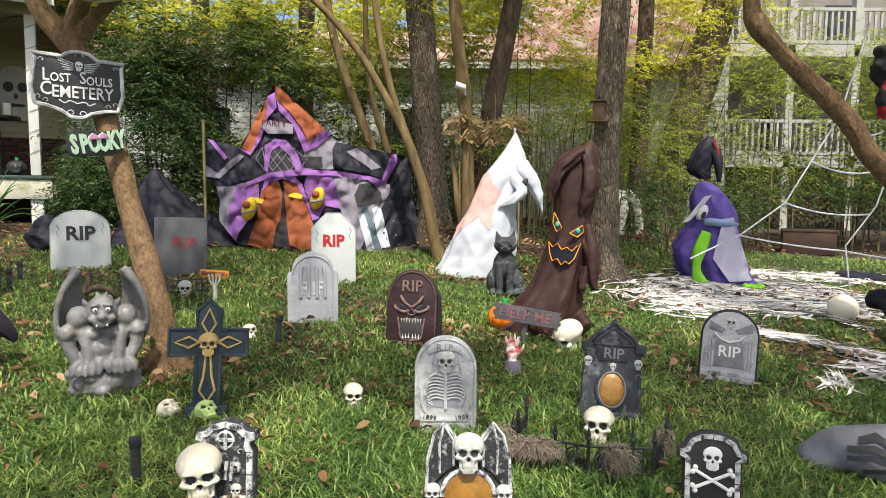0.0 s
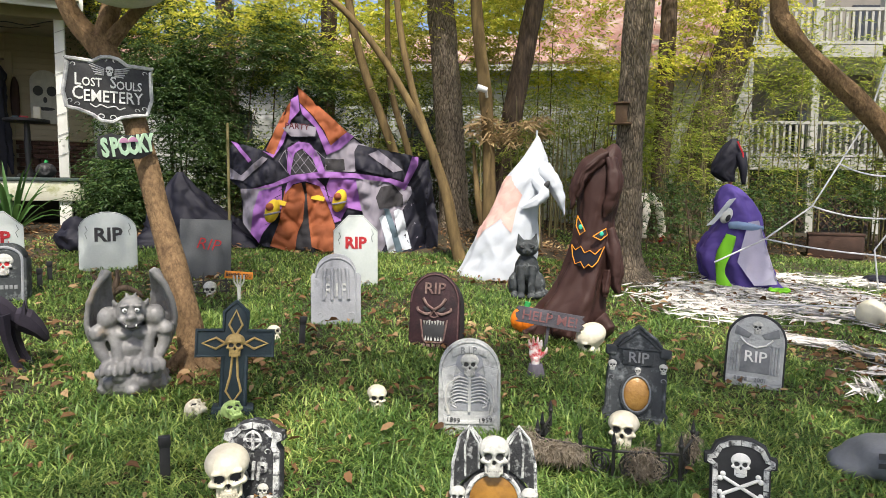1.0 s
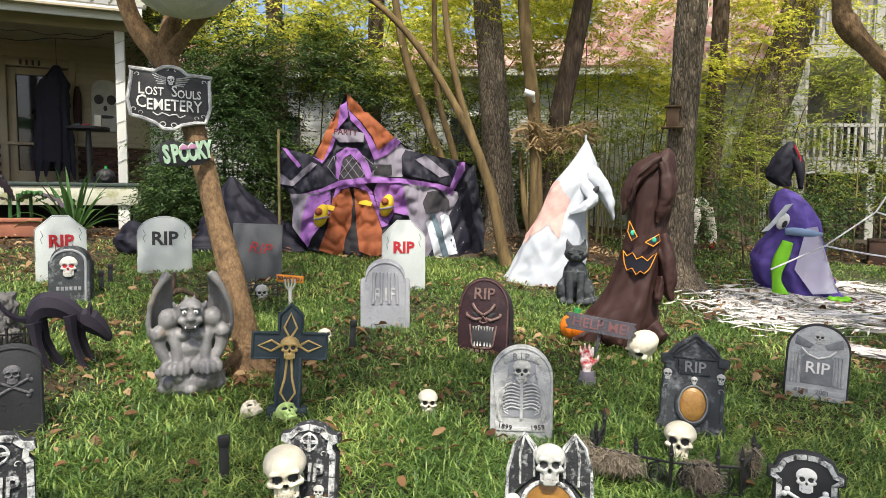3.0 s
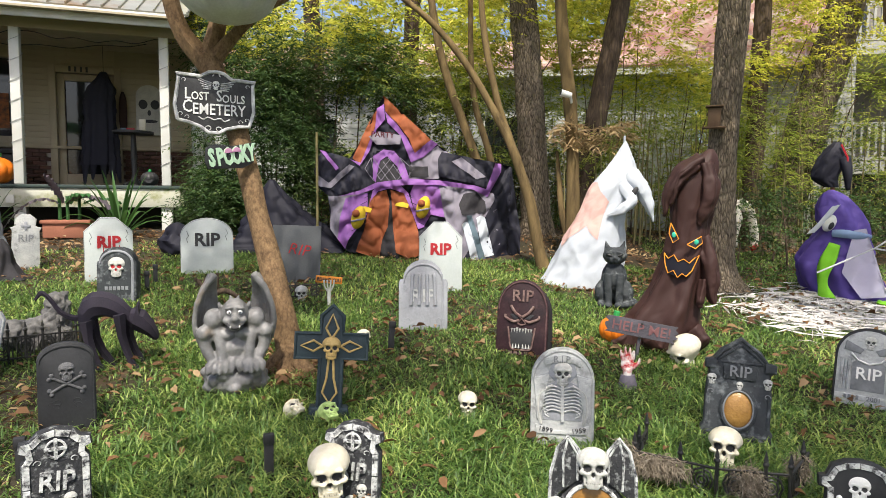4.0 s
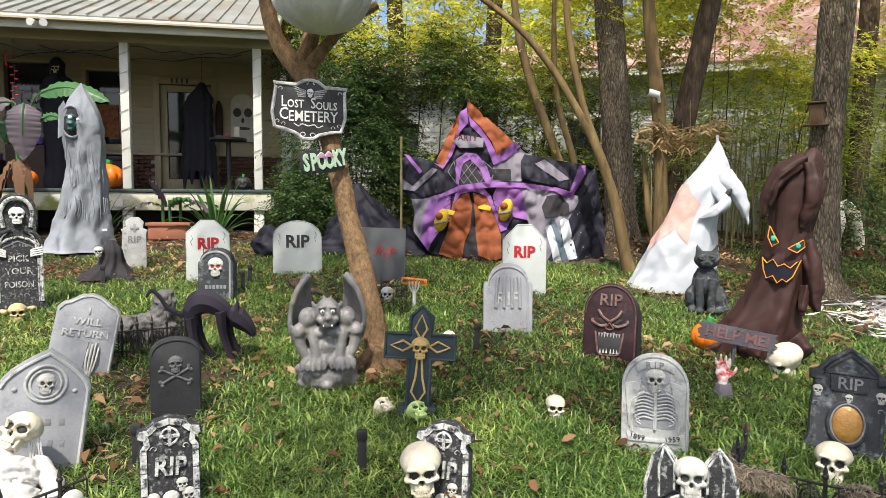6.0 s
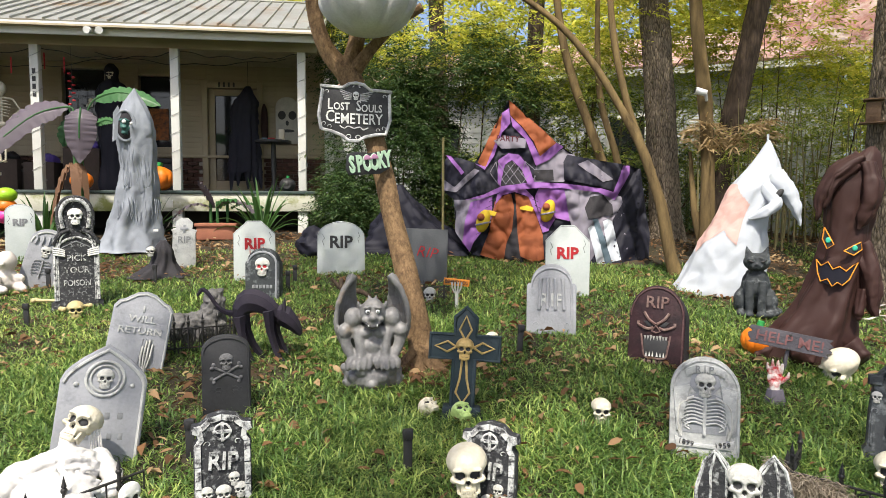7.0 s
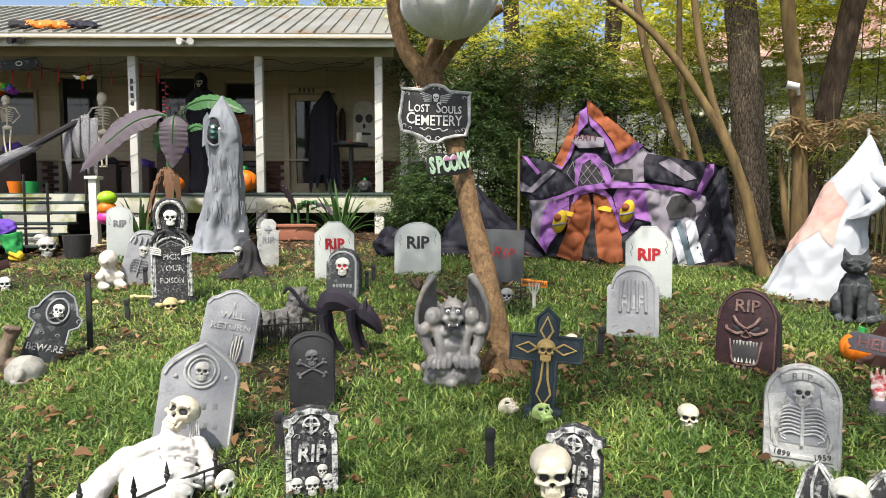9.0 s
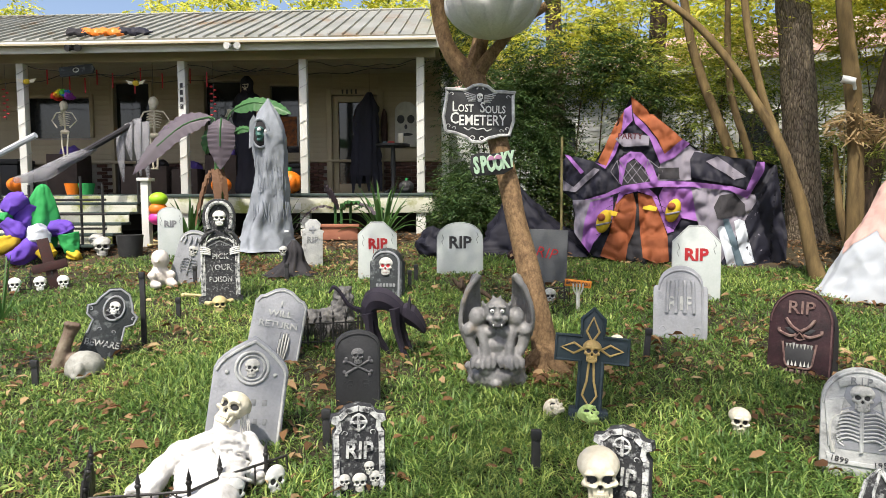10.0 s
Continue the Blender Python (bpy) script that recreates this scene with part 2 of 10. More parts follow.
def slab(bm, outline, depth, bevel=0.006, at=(0, 0, 0), mi=0, seg=2):
    """An upright plate: outline in x and z, thickness along y, centred."""
    ax, ay, az = at
    a = [bm.verts.new((ax + x, ay - depth / 2, az + z)) for x, z in outline]
    f = bm.faces.new(a)
    f.normal_update()
    if f.normal.y > 0:
        f.normal_flip()
    f.material_index = mi
    r = bmesh.ops.extrude_face_region(bm, geom=[f])
    vs = [g for g in r["geom"] if isinstance(g, bmesh.types.BMVert)]
    bmesh.ops.translate(bm, vec=(0, depth, 0), verts=vs)
    fs = {g for v in a + vs for g in v.link_faces}
    f2 = [g for g in r["geom"] if isinstance(g, bmesh.types.BMFace)]
    bmesh.ops.recalc_face_normals(bm, faces=list(fs))
    for g in fs:
        g.material_index = mi
    if bevel:
        es = list({e for g in (f, *f2) if g.is_valid for e in g.edges})
        bmesh.ops.bevel(bm, geom=es, offset=bevel, segments=seg, affect="EDGES", profile=0.5)


def organic(bm, voxel, soften=4, name="form", mats=(), rough=0.0, rscale=8.0):
    """Melts overlapping solids into one smooth skin."""
    me = mesh_of(name, bm)
    ob = new("melt", me)
    r = ob.modifiers.new("r", "REMESH")
    r.mode, r.voxel_size = "VOXEL", voxel
    s = ob.modifiers.new("s", "SMOOTH")
    s.iterations, s.factor = soften, 0.5
    dg = bpy.context.evaluated_depsgraph_get()
    out = bpy.data.meshes.new_from_object(ob.evaluated_get(dg))
    bpy.data.objects.remove(ob)
    bpy.data.meshes.remove(me)
    out.name = name
    out.materials.clear()
    for m in mats:
        out.materials.append(m)
    if rough:
        n = len(out.vertices)
        co = np.empty(n * 3, np.float32)
        no = np.empty(n * 3, np.float32)
        out.vertices.foreach_get("co", co)
        out.vertices.foreach_get("normal", no)
        co, no = co.reshape(-1, 3), no.reshape(-1, 3)
        k = np.array([noise.fractal(Vector(c) * rscale, 1.0, 2.0, 3) for c in co])
        out.vertices.foreach_set("co", (co + no * (k * rough)[:, None]).ravel())
    return smooth(out)


def lettering(text, size, depth=0.004, bold=0.0, align="CENTER", shear=0.0, space=1.0):
    """Raised letters in the plane x, z, facing -y, centred on the origin."""
    cu = bpy.data.curves.new("letters", "FONT")
    cu.body, cu.size, cu.extrude, cu.offset, cu.align_x, cu.align_y = text, size, depth / 2, bold, align, "CENTER"
    cu.resolution_u, cu.shear, cu.space_character = 2, shear, space
    ob = new("melt", cu)
    me = bpy.data.meshes.new_from_object(ob.evaluated_get(bpy.context.evaluated_depsgraph_get()))
    bpy.data.objects.remove(ob)
    bpy.data.curves.remove(cu)
    me.transform(Matrix.Rotation(radians(90), 4, "X"))
    return me


def letters(text, size, material, parent, x, y, z, roll=0, depth=0.006, bold=0.0, label="", sx=1.0, shear=0.0, space=1.0):
    me = lettering(text, size, depth, bold, "CENTER", shear, space)
    me.materials.clear()
    me.materials.append(material)
    return part("lettering", me, material, parent, label, 0, pose(x, y, z, 0, roll, 0) @ Matrix.Diagonal((sx, 1, 1, 1)))


def quads(name, corners, material):
    """Many loose blades from an array (n, k corners, 3)."""
    n, k = len(corners), len(corners[0])
    me = bpy.data.meshes.new(name)
    me.vertices.add(n * k)
    me.vertices.foreach_set("co", np.asarray(corners, np.float32).ravel())
    me.loops.add(n * k)
    me.loops.foreach_set("vertex_index", np.arange(n * k, dtype=np.int32))
    me.polygons.add(n)
    me.polygons.foreach_set("loop_start", np.arange(0, n * k, k, dtype=np.int32))
    me.materials.append(material)
    me.update(calc_edges=True)
    return me


rng = np.random.default_rng(7)


def leaf_quads(c, length, width, droop=0.3, up=0.3):
    """Leaf diamonds at centres c, with random heading, folded along the rib by a bend."""
    n = len(c)
    a = rng.uniform(0, 2 * np.pi, n)
    el = rng.normal(-droop, 0.5, n)
    d = np.stack([np.cos(a) * np.cos(el), np.sin(a) * np.cos(el), np.sin(el)], -1)
    s = np.cross(d, np.stack([rng.normal(0, up, n), rng.normal(0, up, n), np.ones(n)], -1))
    s /= np.linalg.norm(s, axis=1)[:, None] + 1e-6
    L = (length * rng.uniform(0.6, 1.3, n))[:, None]
    W = (width * rng.uniform(0.7, 1.3, n))[:, None]
    mid = c + d * L * 0.45 + np.array([0, 0, 1]) * L * 0.06
    return np.stack([c, mid + s * W / 2, c + d * L, mid - s * W / 2], 1)


def sprays(n, per, cx, cy, cz, rx, ry, rz, reach, ln, wd, rise=0.1, gap=-0.1, seed=0.0):
    """Leafy twigs: each carries leaves in two ranks and arches outwards; gaps between the masses."""
    st = inside(n, cx, cy, cz, rx, ry, rz, 0.25)
    k = np.array([noise.noise(Vector(p) * 0.95 + Vector((seed, 0, 0))) + 0.5 * noise.noise(Vector(p) * 2.4) for p in st])
    st = st[k > gap + 0.12 * rng.normal(0, 1, len(st))]
    m = len(st)
    a = np.arctan2(st[:, 1] - cy, st[:, 0] - cx) + rng.normal(0, 0.9, m)
    el = rng.normal(rise, 0.3, m)
    R = reach * rng.uniform(0.5, 1.3, m)
    t = (np.arange(per) + 0.6) / per
    d = np.stack([np.cos(a) * np.cos(el), np.sin(a) * np.cos(el), np.sin(el)], -1)
    p = st[:, None] + d[:, None] * (R[:, None] * t)[..., None]
    p[..., 2] -= 0.35 * R[:, None] * t ** 2
    p = p.reshape(-1, 3) + rng.normal(0, 0.008, (m * per, 3))
    side = np.where(np.arange(per) % 2, 1.0, -1.0)
    b = (a[:, None] + side * 0.85).ravel() + rng.normal(0, 0.3, m * per)
    e2 = rng.normal(-0.2, 0.3, m * per)
    ld = np.stack([np.cos(b) * np.cos(e2), np.sin(b) * np.cos(e2), np.sin(e2)], -1)
    w = np.cross(ld, np.stack([rng.normal(0, 0.45, m * per), rng.normal(0, 0.45, m * per), np.ones(m * per)], -1))
    w /= np.linalg.norm(w, axis=1)[:, None] + 1e-6
    L = (ln * rng.uniform(0.6, 1.25, m * per))[:, None]
    W = (wd * rng.uniform(0.7, 1.3, m * per))[:, None]
    mid = p + ld * L * 0.42 + np.array([0, 0, 1]) * L * 0.05
    return np.stack([p, mid + w * W / 2, p + ld * L - np.array([0, 0, 1]) * L * 0.08, mid - w * W / 2], 1)


def inside(n, cx, cy, cz, rx, ry, rz, hollow=0.0):
    """n random points in an ellipsoid, more of them near its skin."""
    v = rng.normal(0, 1, (n, 3))
    v /= np.linalg.norm(v, axis=1)[:, None]
    r = (hollow + (1 - hollow) * rng.uniform(0, 1, n) ** 0.5)[:, None]
    return np.array([cx, cy, cz]) + v * r * np.array([rx, ry, rz])

# ---- ground ----
def build_ground():
    xs = np.concatenate([[-1200, -300, -80, -40], np.arange(-22, 16, 0.5), [20, 40, 80, 300, 1200]])
    ys = np.concatenate([[-1200, -300, -60, -20, -8, -3], np.arange(-1, 20, 0.5), [24, 30, 39, 60, 300, 1500]])
    bm = bmesh.new()
    grid = [[bm.verts.new((x, y, gz(x, y) + (0.02 * noise.noise(Vector((x, y, 0)) * 1.3) if 1 < y < 16 and -16 < x < 12 else 0.0))) for x in xs] for y in ys]
    for r0, r1 in zip(grid, grid[1:]):
        for k in range(len(xs) - 1):
            bm.faces.new((r0[k], r0[k + 1], r1[k + 1], r1[k]))
    single("ground", bm, SOIL, Matrix(), "sloping lawn soil with leaf litter under the grass", "ground", kind="structure")


def gz_many(x, y):
    s = np.clip(0.108 - 0.009 * np.maximum(x, 0), 0.06, 0.108)
    d = 0.966 * y - 0.259 * x
    return s * np.clip(d, 0, 10.6) + 0.02 * np.maximum(d - 10.6, 0)


def build_grass():
    """Coarse blades, dense near the street; thin towards the planting beds."""
    out = []
    for dens, r0, r1, ln, wd in ((9500, 1.4, 3.6, 0.088, 0.0072), (6200, 3.6, 5.6, 0.082, 0.0085), (3000, 5.6, 8.5, 0.075, 0.0105), (900, 8.5, 13.0, 0.08, 0.016)):
        area = math.radians(110) / 2 * (r1 * r1 - r0 * r0)
        n = int(dens * area)
        r = np.sqrt(rng.uniform(r0 * r0, r1 * r1, n))
        a = np.radians(rng.uniform(-42, 68, n))
        x, y = -r * np.sin(a), r * np.cos(a)
        bed = (y > 8.3 + 0.25 * np.sin(x * 2.1)) & (x < 1.5) & (x > -6.2)
        bed |= (x <= -5.5) & (y > 9.0 + (x + 5.9) * 0.466 - 1.6 + 0.2 * np.sin(x * 3))
        bed |= (x >= 1.5) & (y > 11.5 + 0.4 * np.sin(x * 1.7))
        patch = np.array([noise.noise(Vector((p, q, 0.3)) * 0.9) + 0.5 * noise.noise(Vector((p, q, 7.0)) * 3.1) for p, q in zip(x, y)])
        keep = ~bed & (rng.uniform(-0.8, 0.45, n) < patch + 0.25)
        x, y, patch = x[keep], y[keep], patch[keep]
        n = len(x)
        base = np.stack([x, y, gz_many(x, y) - 0.01], -1)
        h = rng.uniform(0, 2 * np.pi, n)
        lean = rng.uniform(0.25, 1.25, n)
        d = np.stack([np.cos(h) * np.sin(lean), np.sin(h) * np.sin(lean), np.cos(lean)], -1)
        s = np.stack([-np.sin(h), np.cos(h), np.zeros(n)], -1)
        L = (ln * rng.uniform(0.5, 1.35, n) * (1 + 0.35 * patch))[:, None]
        W = (wd * rng.uniform(0.7, 1.3, n))[:, None]
        tip = base + d * L + np.stack([np.cos(h), np.sin(h), -0.7 * np.ones(n)], -1) * L * 0.28
        mid = base + d * L * 0.55
        out.append(np.stack([base, mid + s * W / 2, tip, mid - s * W / 2], 1))
    # thinner turf all round, past what the camera sees
    n = 230000
    r = np.sqrt(rng.uniform(0.0, 14.0 ** 2, n))
    a = rng.uniform(-np.pi, np.pi, n)
    x, y = -r * np.sin(a), r * np.cos(a)
    keep = ((a < np.radians(-42)) | (a > np.radians(68)) | (r < 1.4)) & (y < 8.3) & (x > -10)
    x, y, a = x[keep], y[keep], a[keep]
    base = np.stack([x, y, gz_many(x, y) - 0.01], -1)
    h = rng.uniform(0, 2 * np.pi, len(x))
    side = np.stack([-np.sin(h), np.cos(h), np.zeros(len(x))], -1) * 0.022
    tip = base + np.stack([np.cos(h) * 0.1, np.sin(h) * 0.1, rng.uniform(0.03, 0.09, len(x))], -1)
    mid = (base + tip) / 2 + np.array([0, 0, 0.02])
    out.append(np.stack([base, mid + side, tip, mid - side], 1))
    me = quads("grass", np.concatenate(out), GRASS)
    tagged(new("grass", me), "coarse green lawn grass, patchy with bare spots", "grass", kind="stuff")


def build_litter():
    n = 25000
    r = np.sqrt(rng.uniform(2.0, 110.0, n))
    a = np.radians(rng.uniform(-42, 68, n))
    x, y = -r * np.sin(a), r * np.cos(a)
    drift = np.array([noise.noise(Vector((p, q, 0.3)) * 0.9) + 0.5 * noise.noise(Vector((p, q, 7.0)) * 3.1) for p, q in zip(x, y)])
    some = drift < rng.uniform(-0.75, 0.35, n)
    # a ring of leaves under the small tree
    x = np.concatenate([x[some], -1.7 + rng.normal(0, 0.28, 420)])
    y = np.concatenate([y[some], 4.0 + rng.normal(0, 0.26, 420)])
    n = len(x)
    nb = 9000
    xb = rng.uniform(-13, 9, nb)
    yb = np.where(xb < -5.8, 9.0 + (xb + 5.9) * 0.466 + rng.uniform(-1.5, 0.2, nb), np.where(xb < 1.5, rng.uniform(8.2, 12, nb), rng.uniform(11.3, 15, nb)))
    x, y = np.concatenate([x, xb]), np.concatenate([y, yb])
    up = np.concatenate([rng.uniform(0.02, 0.065, n), rng.uniform(0.0, 0.04, nb)])
    c = np.stack([x, y, gz_many(x, y) + up], -1)
    m = len(c)
    a = rng.uniform(0, 2 * np.pi, m)
    d = np.stack([np.cos(a), np.sin(a), rng.normal(0, 0.22, m)], -1)
    s = np.stack([-np.sin(a), np.cos(a), rng.normal(0, 0.35, m)], -1)
    L = (0.03 + 0.075 * rng.uniform(0, 1, m) ** 1.7)[:, None]
    W = L * rng.uniform(0.28, 0.5, m)[:, None]
    lift = np.array([0, 0, 1.0]) * W * rng.uniform(0.1, 0.9, m)[:, None]
    q = np.stack([c, c + d * L * 0.3 + s * W * 0.45 + lift, c + d * L * 0.68 + s * W * 0.42 + lift, c + d * L, c + d * L * 0.68 - s * W * 0.42 + lift * 0.6, c + d * L * 0.3 - s * W * 0.45 + lift * 0.6], 1)
    tagged(new("fallen_leaves", quads("fallen_leaves", q, DEADLEAF)), "dry brown leaves scattered over the lawn and beds", "leaves", kind="stuff")


build_ground()
build_grass()
build_litter()

# ---- the porch house ----
HOUSE = pose(-5.9, 9.4, 1.83, 0, 0, 26)


def hpart(name, bm, material, parent=None, label="", category="", kind="structure", m=None, sm=30):
    ob = part(name, bm, material, parent, "" if not parent else label, sm, (HOUSE if parent is None else Matrix()) @ (m or Matrix()))
    if parent is None:
        tagged(ob, label, category, kind=kind)
    return ob


def build_house():
    # wall behind the porch, with openings, in lapped boards over a brick foot
    wall_y, t = 2.0, 0.16
    openings = [(-3.2, -2.62, 0.85, 2.2), (-4.55, -3.8, 0.0, 2.3), (-6.45, -5.7, 0.0, 2.3), (-8.3, -6.95, 1.2, 2.02), (-1.95, -1.02, 0.0, 2.0)]
    x0, x1, top = -12.0, 0.25, 2.7
    cuts = sorted({x0, x1, *[v for o in openings for v in o[:2]]})
    bm = bmesh.new()
    for a, b in zip(cuts, cuts[1:]):
        o = [q for q in openings if q[0] <= a and q[1] >= b]
        spans = [(-0.7, top)]
        if o:
            spans = [(-0.7, o[0][2]), (o[0][3], top)]
        for z0, z1 in spans:
            if z1 - z0 > 0.02:
                box(bm, b - a, t, z1 - z0, ((a + b) / 2, wall_y + t / 2 + 0.02, (z0 + z1) / 2))
    wall = hpart("wall_porch", bm, MORTAR, label="cream lap-sided house wall over a dark brick foot", category="wall")
    side = bmesh.new()
    box(side, 0.16, 8.0, 3.4, (0.17, wall_y + 0.18 + 4.0, 1.0))
    ob = hpart("wall_side", side, GREYSIDING, label="side wall of the porch house behind the shrubs", category="wall")
    # boards
    z = 0.66
    k = 0
    while z < top:
        for a, b in zip(cuts, cuts[1:]):
            o = [q for q in openings if q[0] <= a and q[1] >= b]
            if o and o[0][2] - 0.02 < z + 0.05 < o[0][3] + 0.02:
                continue
            bb = bmesh.new()
            box(bb, b - a - 0.002, 0.014, 0.108, (0, 0, 0), Euler((radians(-6), 0, 0)), 0.002)
            hpart("siding_board", bb, CREAM, wall, m=pose((a + b) / 2, wall_y + 0.006, z + 0.05), sm=0)
        z += 0.1
    # brick foot
    bm = bmesh.new()
    box(bm, 0.2, 0.05, 0.062, bevel=0.004)
    bme = mesh_of("brick", bm, BRICK)
    for row in range(9):
        x = -11.8 + (0.105 if row % 2 else 0)
        while x < 0.2:
            if not any(o[0] - 0.1 < x < o[1] + 0.1 and o[2] < 0.5 for o in openings) and x > -6.8:
                hpart("brick", bme, BRICK, wall, m=pose(x, wall_y + 0.0, 0.04 + row * 0.073), sm=0)
            x += 0.21
    bm = bmesh.new()
    box(bm, 12.2, 0.1, 0.05, (-5.9, wall_y - 0.02, 0.69), bevel=0.006)
    hpart("trim", bm, CREAM, label="cream painted ledge over the brick", category="trim")
    # room behind, near-black to stand in for its lack of light
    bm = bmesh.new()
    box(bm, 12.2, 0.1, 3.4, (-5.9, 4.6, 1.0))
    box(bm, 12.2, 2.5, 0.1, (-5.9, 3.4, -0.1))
    hpart("wall_inside", bm, DARK, label="near-black wall standing in for the unlit room behind the windows", category="wall")
    # frames and panes
    for i, (a, b, z0, z1) in enumerate(openings):
        fr = root(f"{'door' if i == 4 else 'window'}_{i + 1}", HOUSE, "glazed front door in a cream frame, shut" if i == 4 else "dark window with a cream painted frame", "door" if i == 4 else "window", kind="structure")
        w = 0.11 if i == 4 else 0.07
        for nm, sx, sz, px, pz in (("frame_side", w, z1 - z0 + w, a - w / 2, (z0 + z1 + w) / 2), ("frame_side", w, z1 - z0 + w, b + w / 2, (z0 + z1 + w) / 2), ("frame_head", b - a, w, (a + b) / 2, z1 + w / 2)):
            bm = bmesh.new()
            box(bm, sx, 0.09, sz, (px, wall_y - 0.01, pz), bevel=0.006)
            part(nm, bm, CREAM, fr)
        bm = bmesh.new()
        box(bm, b - a - 0.01, 0.02, z1 - z0 - 0.01, ((a + b) / 2, wall_y + 0.1, (z0 + z1) / 2))
        part("pane", bm, WINDOWGLASS, fr)
        if i == 4:
            for px in (a + 0.06, b - 0.06):
                bm = bmesh.new()
                box(bm, 0.12, 0.045, z1 - 0.02, (px, wall_y + 0.06, z1 / 2), bevel=0.004)
                part("stile", bm, CREAM, fr)
            for pz in (0.12, z1 - 0.07):
                bm = bmesh.new()
                box(bm, b - a - 0.24, 0.045, 0.22 if pz < 0.5 else 0.12, ((a + b) / 2, wall_y + 0.06, pz), bevel=0.004)
                part("rail", bm, CREAM, fr)
            bm = bmesh.new()
            ball(bm, 0.03, 0.03, 0.03, (b - 0.07, wall_y + 0.01, 0.95))
            part("door_handle", bm, IRON, fr)
    # number over the door, as plain bars
    for k in range(4):
        bm = bmesh.new()
        box(bm, 0.035, 0.01, 0.09, (-1.72 + k * 0.09, wall_y - 0.062, 2.06))
        hpart("number_bar", bm, BLACK, label="small dark bar on the door frame", category="sign", kind="structure")
    # deck, skirt, foundation
    bm = bmesh.new()
    box(bm, 12.4, 2.2, 0.05, (-5.95, 0.95, -0.03), bevel=0.008)
    hpart("porch_floor", bm, DECK, label="dark green painted porch floor", category="floor")
    bm = bmesh.new()
    box(bm, 12.3, 0.05, 0.28, (-5.95, -0.1, -0.2), bevel=0.006)
    box(bm, 0.05, 2.1, 0.28, (0.22, 0.97, -0.2), bevel=0.006)
    hpart("porch_skirt", bm, surf("mossy_white_board", (0.54, 0.54, 0.46), (0.45, 0.45, 0.35), 0.65, 3, 0.1, stain=(0.22, 0.24, 0.07), stain_scale=3.0, stain_amt=0.5), label="white porch skirt board with green mildew", category="trim")
    for px in (0.0, -2.0, -4.1):
        bm = bmesh.new()
        box(bm, 0.16, 0.16, 0.7, (px, 0.0, -0.62), bevel=0.006)
        hpart("pier", bm, WHITE, label="white pier under the porch", category="pier")
    # near-black sheet stands in for the shade under the porch
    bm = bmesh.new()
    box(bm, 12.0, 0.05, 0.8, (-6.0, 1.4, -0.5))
    hpart("under_porch_shade", bm, DARK, label="near-black sheet standing in for shade behind the porch skirt", category="wall")
    # posts with a string of lights wound round
    for px in (0.0, -2.0, -4.1, -6.95, -9.6):
        po = root("porch_post", HOUSE @ pose(px, 0, 0), "square white porch post wound with string lights", "post", "porch posts", "structure")
        bm = bmesh.new()
        box(bm, 0.13, 0.13, 2.28, (0, 0, 1.14), bevel=0.008)
        part("shaft", bm, WHITE, po)
        bm = bmesh.new()
        pts = []
        for k in range(57):
            a = k / 56 * 7 * 2 * math.pi
            c, s = math.cos(a), math.sin(a)
            q = 0.074 / max(abs(c), abs(s))
            pts.append((c * q, s * q, 0.12 + k / 56 * 2.05))
        tube(bm, pts, 0.0045, 5)
        part("light_string", bm, surf("grey_cord", (0.35, 0.36, 0.36), (0.2, 0.2, 0.2), 0.5), po)
    for k in range(4):
        bm = bmesh.new()
        box(bm, 0.05, 0.006, 0.08, (-4.1, -0.07, 1.85 - k * 0.12))
        hpart("number_bar", bm, BLACK, label="small dark bar on the porch post", category="sign")
    # beam, fascia, ceiling, roof
    bm = bmesh.new()
    box(bm, 12.4, 0.14, 0.16, (-5.95, 0.0, 2.34), bevel=0.005)
    hpart("porch_beam", bm, CREAM, label="cream beam over the porch posts", category="beam")
    bm = bmesh.new()
    box(bm, 12.8, 0.04, 0.19, (-6.05, -0.45, 2.42), bevel=0.004)
    hpart("fascia", bm, WHITE, label="white fascia board along the eave", category="trim")
    bm = bmesh.new()
    box(bm, 12.6, 2.9, 0.03, (-6.0, 0.85, 2.44))
    hpart("ceiling", bm, surf("porch_ceiling", (0.4, 0.34, 0.24), (0.3, 0.26, 0.18), 0.7), label="brown boarded porch ceiling", category="ceiling")
    ang = math.atan2(1.27, 2.95)
    L = math.hypot(1.27, 2.95)
    bm = bmesh.new()
    rot = Euler((ang, 0, 0))
    box(bm, 13.0, L, 0.03, (-6.1, -0.45 + 2.95 / 2, 2.53 + 1.27 / 2), rot)
    box(bm, 13.0, L, 0.03, (-6.1, 2.5 + 2.95 / 2, 2.53 + 1.27 / 2), Euler((-ang, 0, 0)))
    x = -12.5
    while x < 0.4:
        box(bm, 0.02, L, 0.05, (x, -0.45 + 2.95 / 2 - 0.01, 2.55 + 1.27 / 2), rot)
        x += 0.23
    box(bm, 13.0, 0.16, 0.03, (-6.1, 2.5, 3.81), bevel=0.005)
    hpart("roof", bm, ROOF_METAL, label="ribbed grey tin porch roof with rust stains", category="roof")
    bm = bmesh.new()
    gv = [bm.verts.new(v) for v in ((0.1, -0.4, 2.5), (0.1, 5.4, 2.5), (0.1, 2.5, 3.76))]
    bm.faces.new(gv)
    bmesh.ops.solidify(bm, geom=bm.faces[:], thickness=0.05)
    hpart("gable", bm, CREAM, label="cream gable end under the tin roof", category="wall")
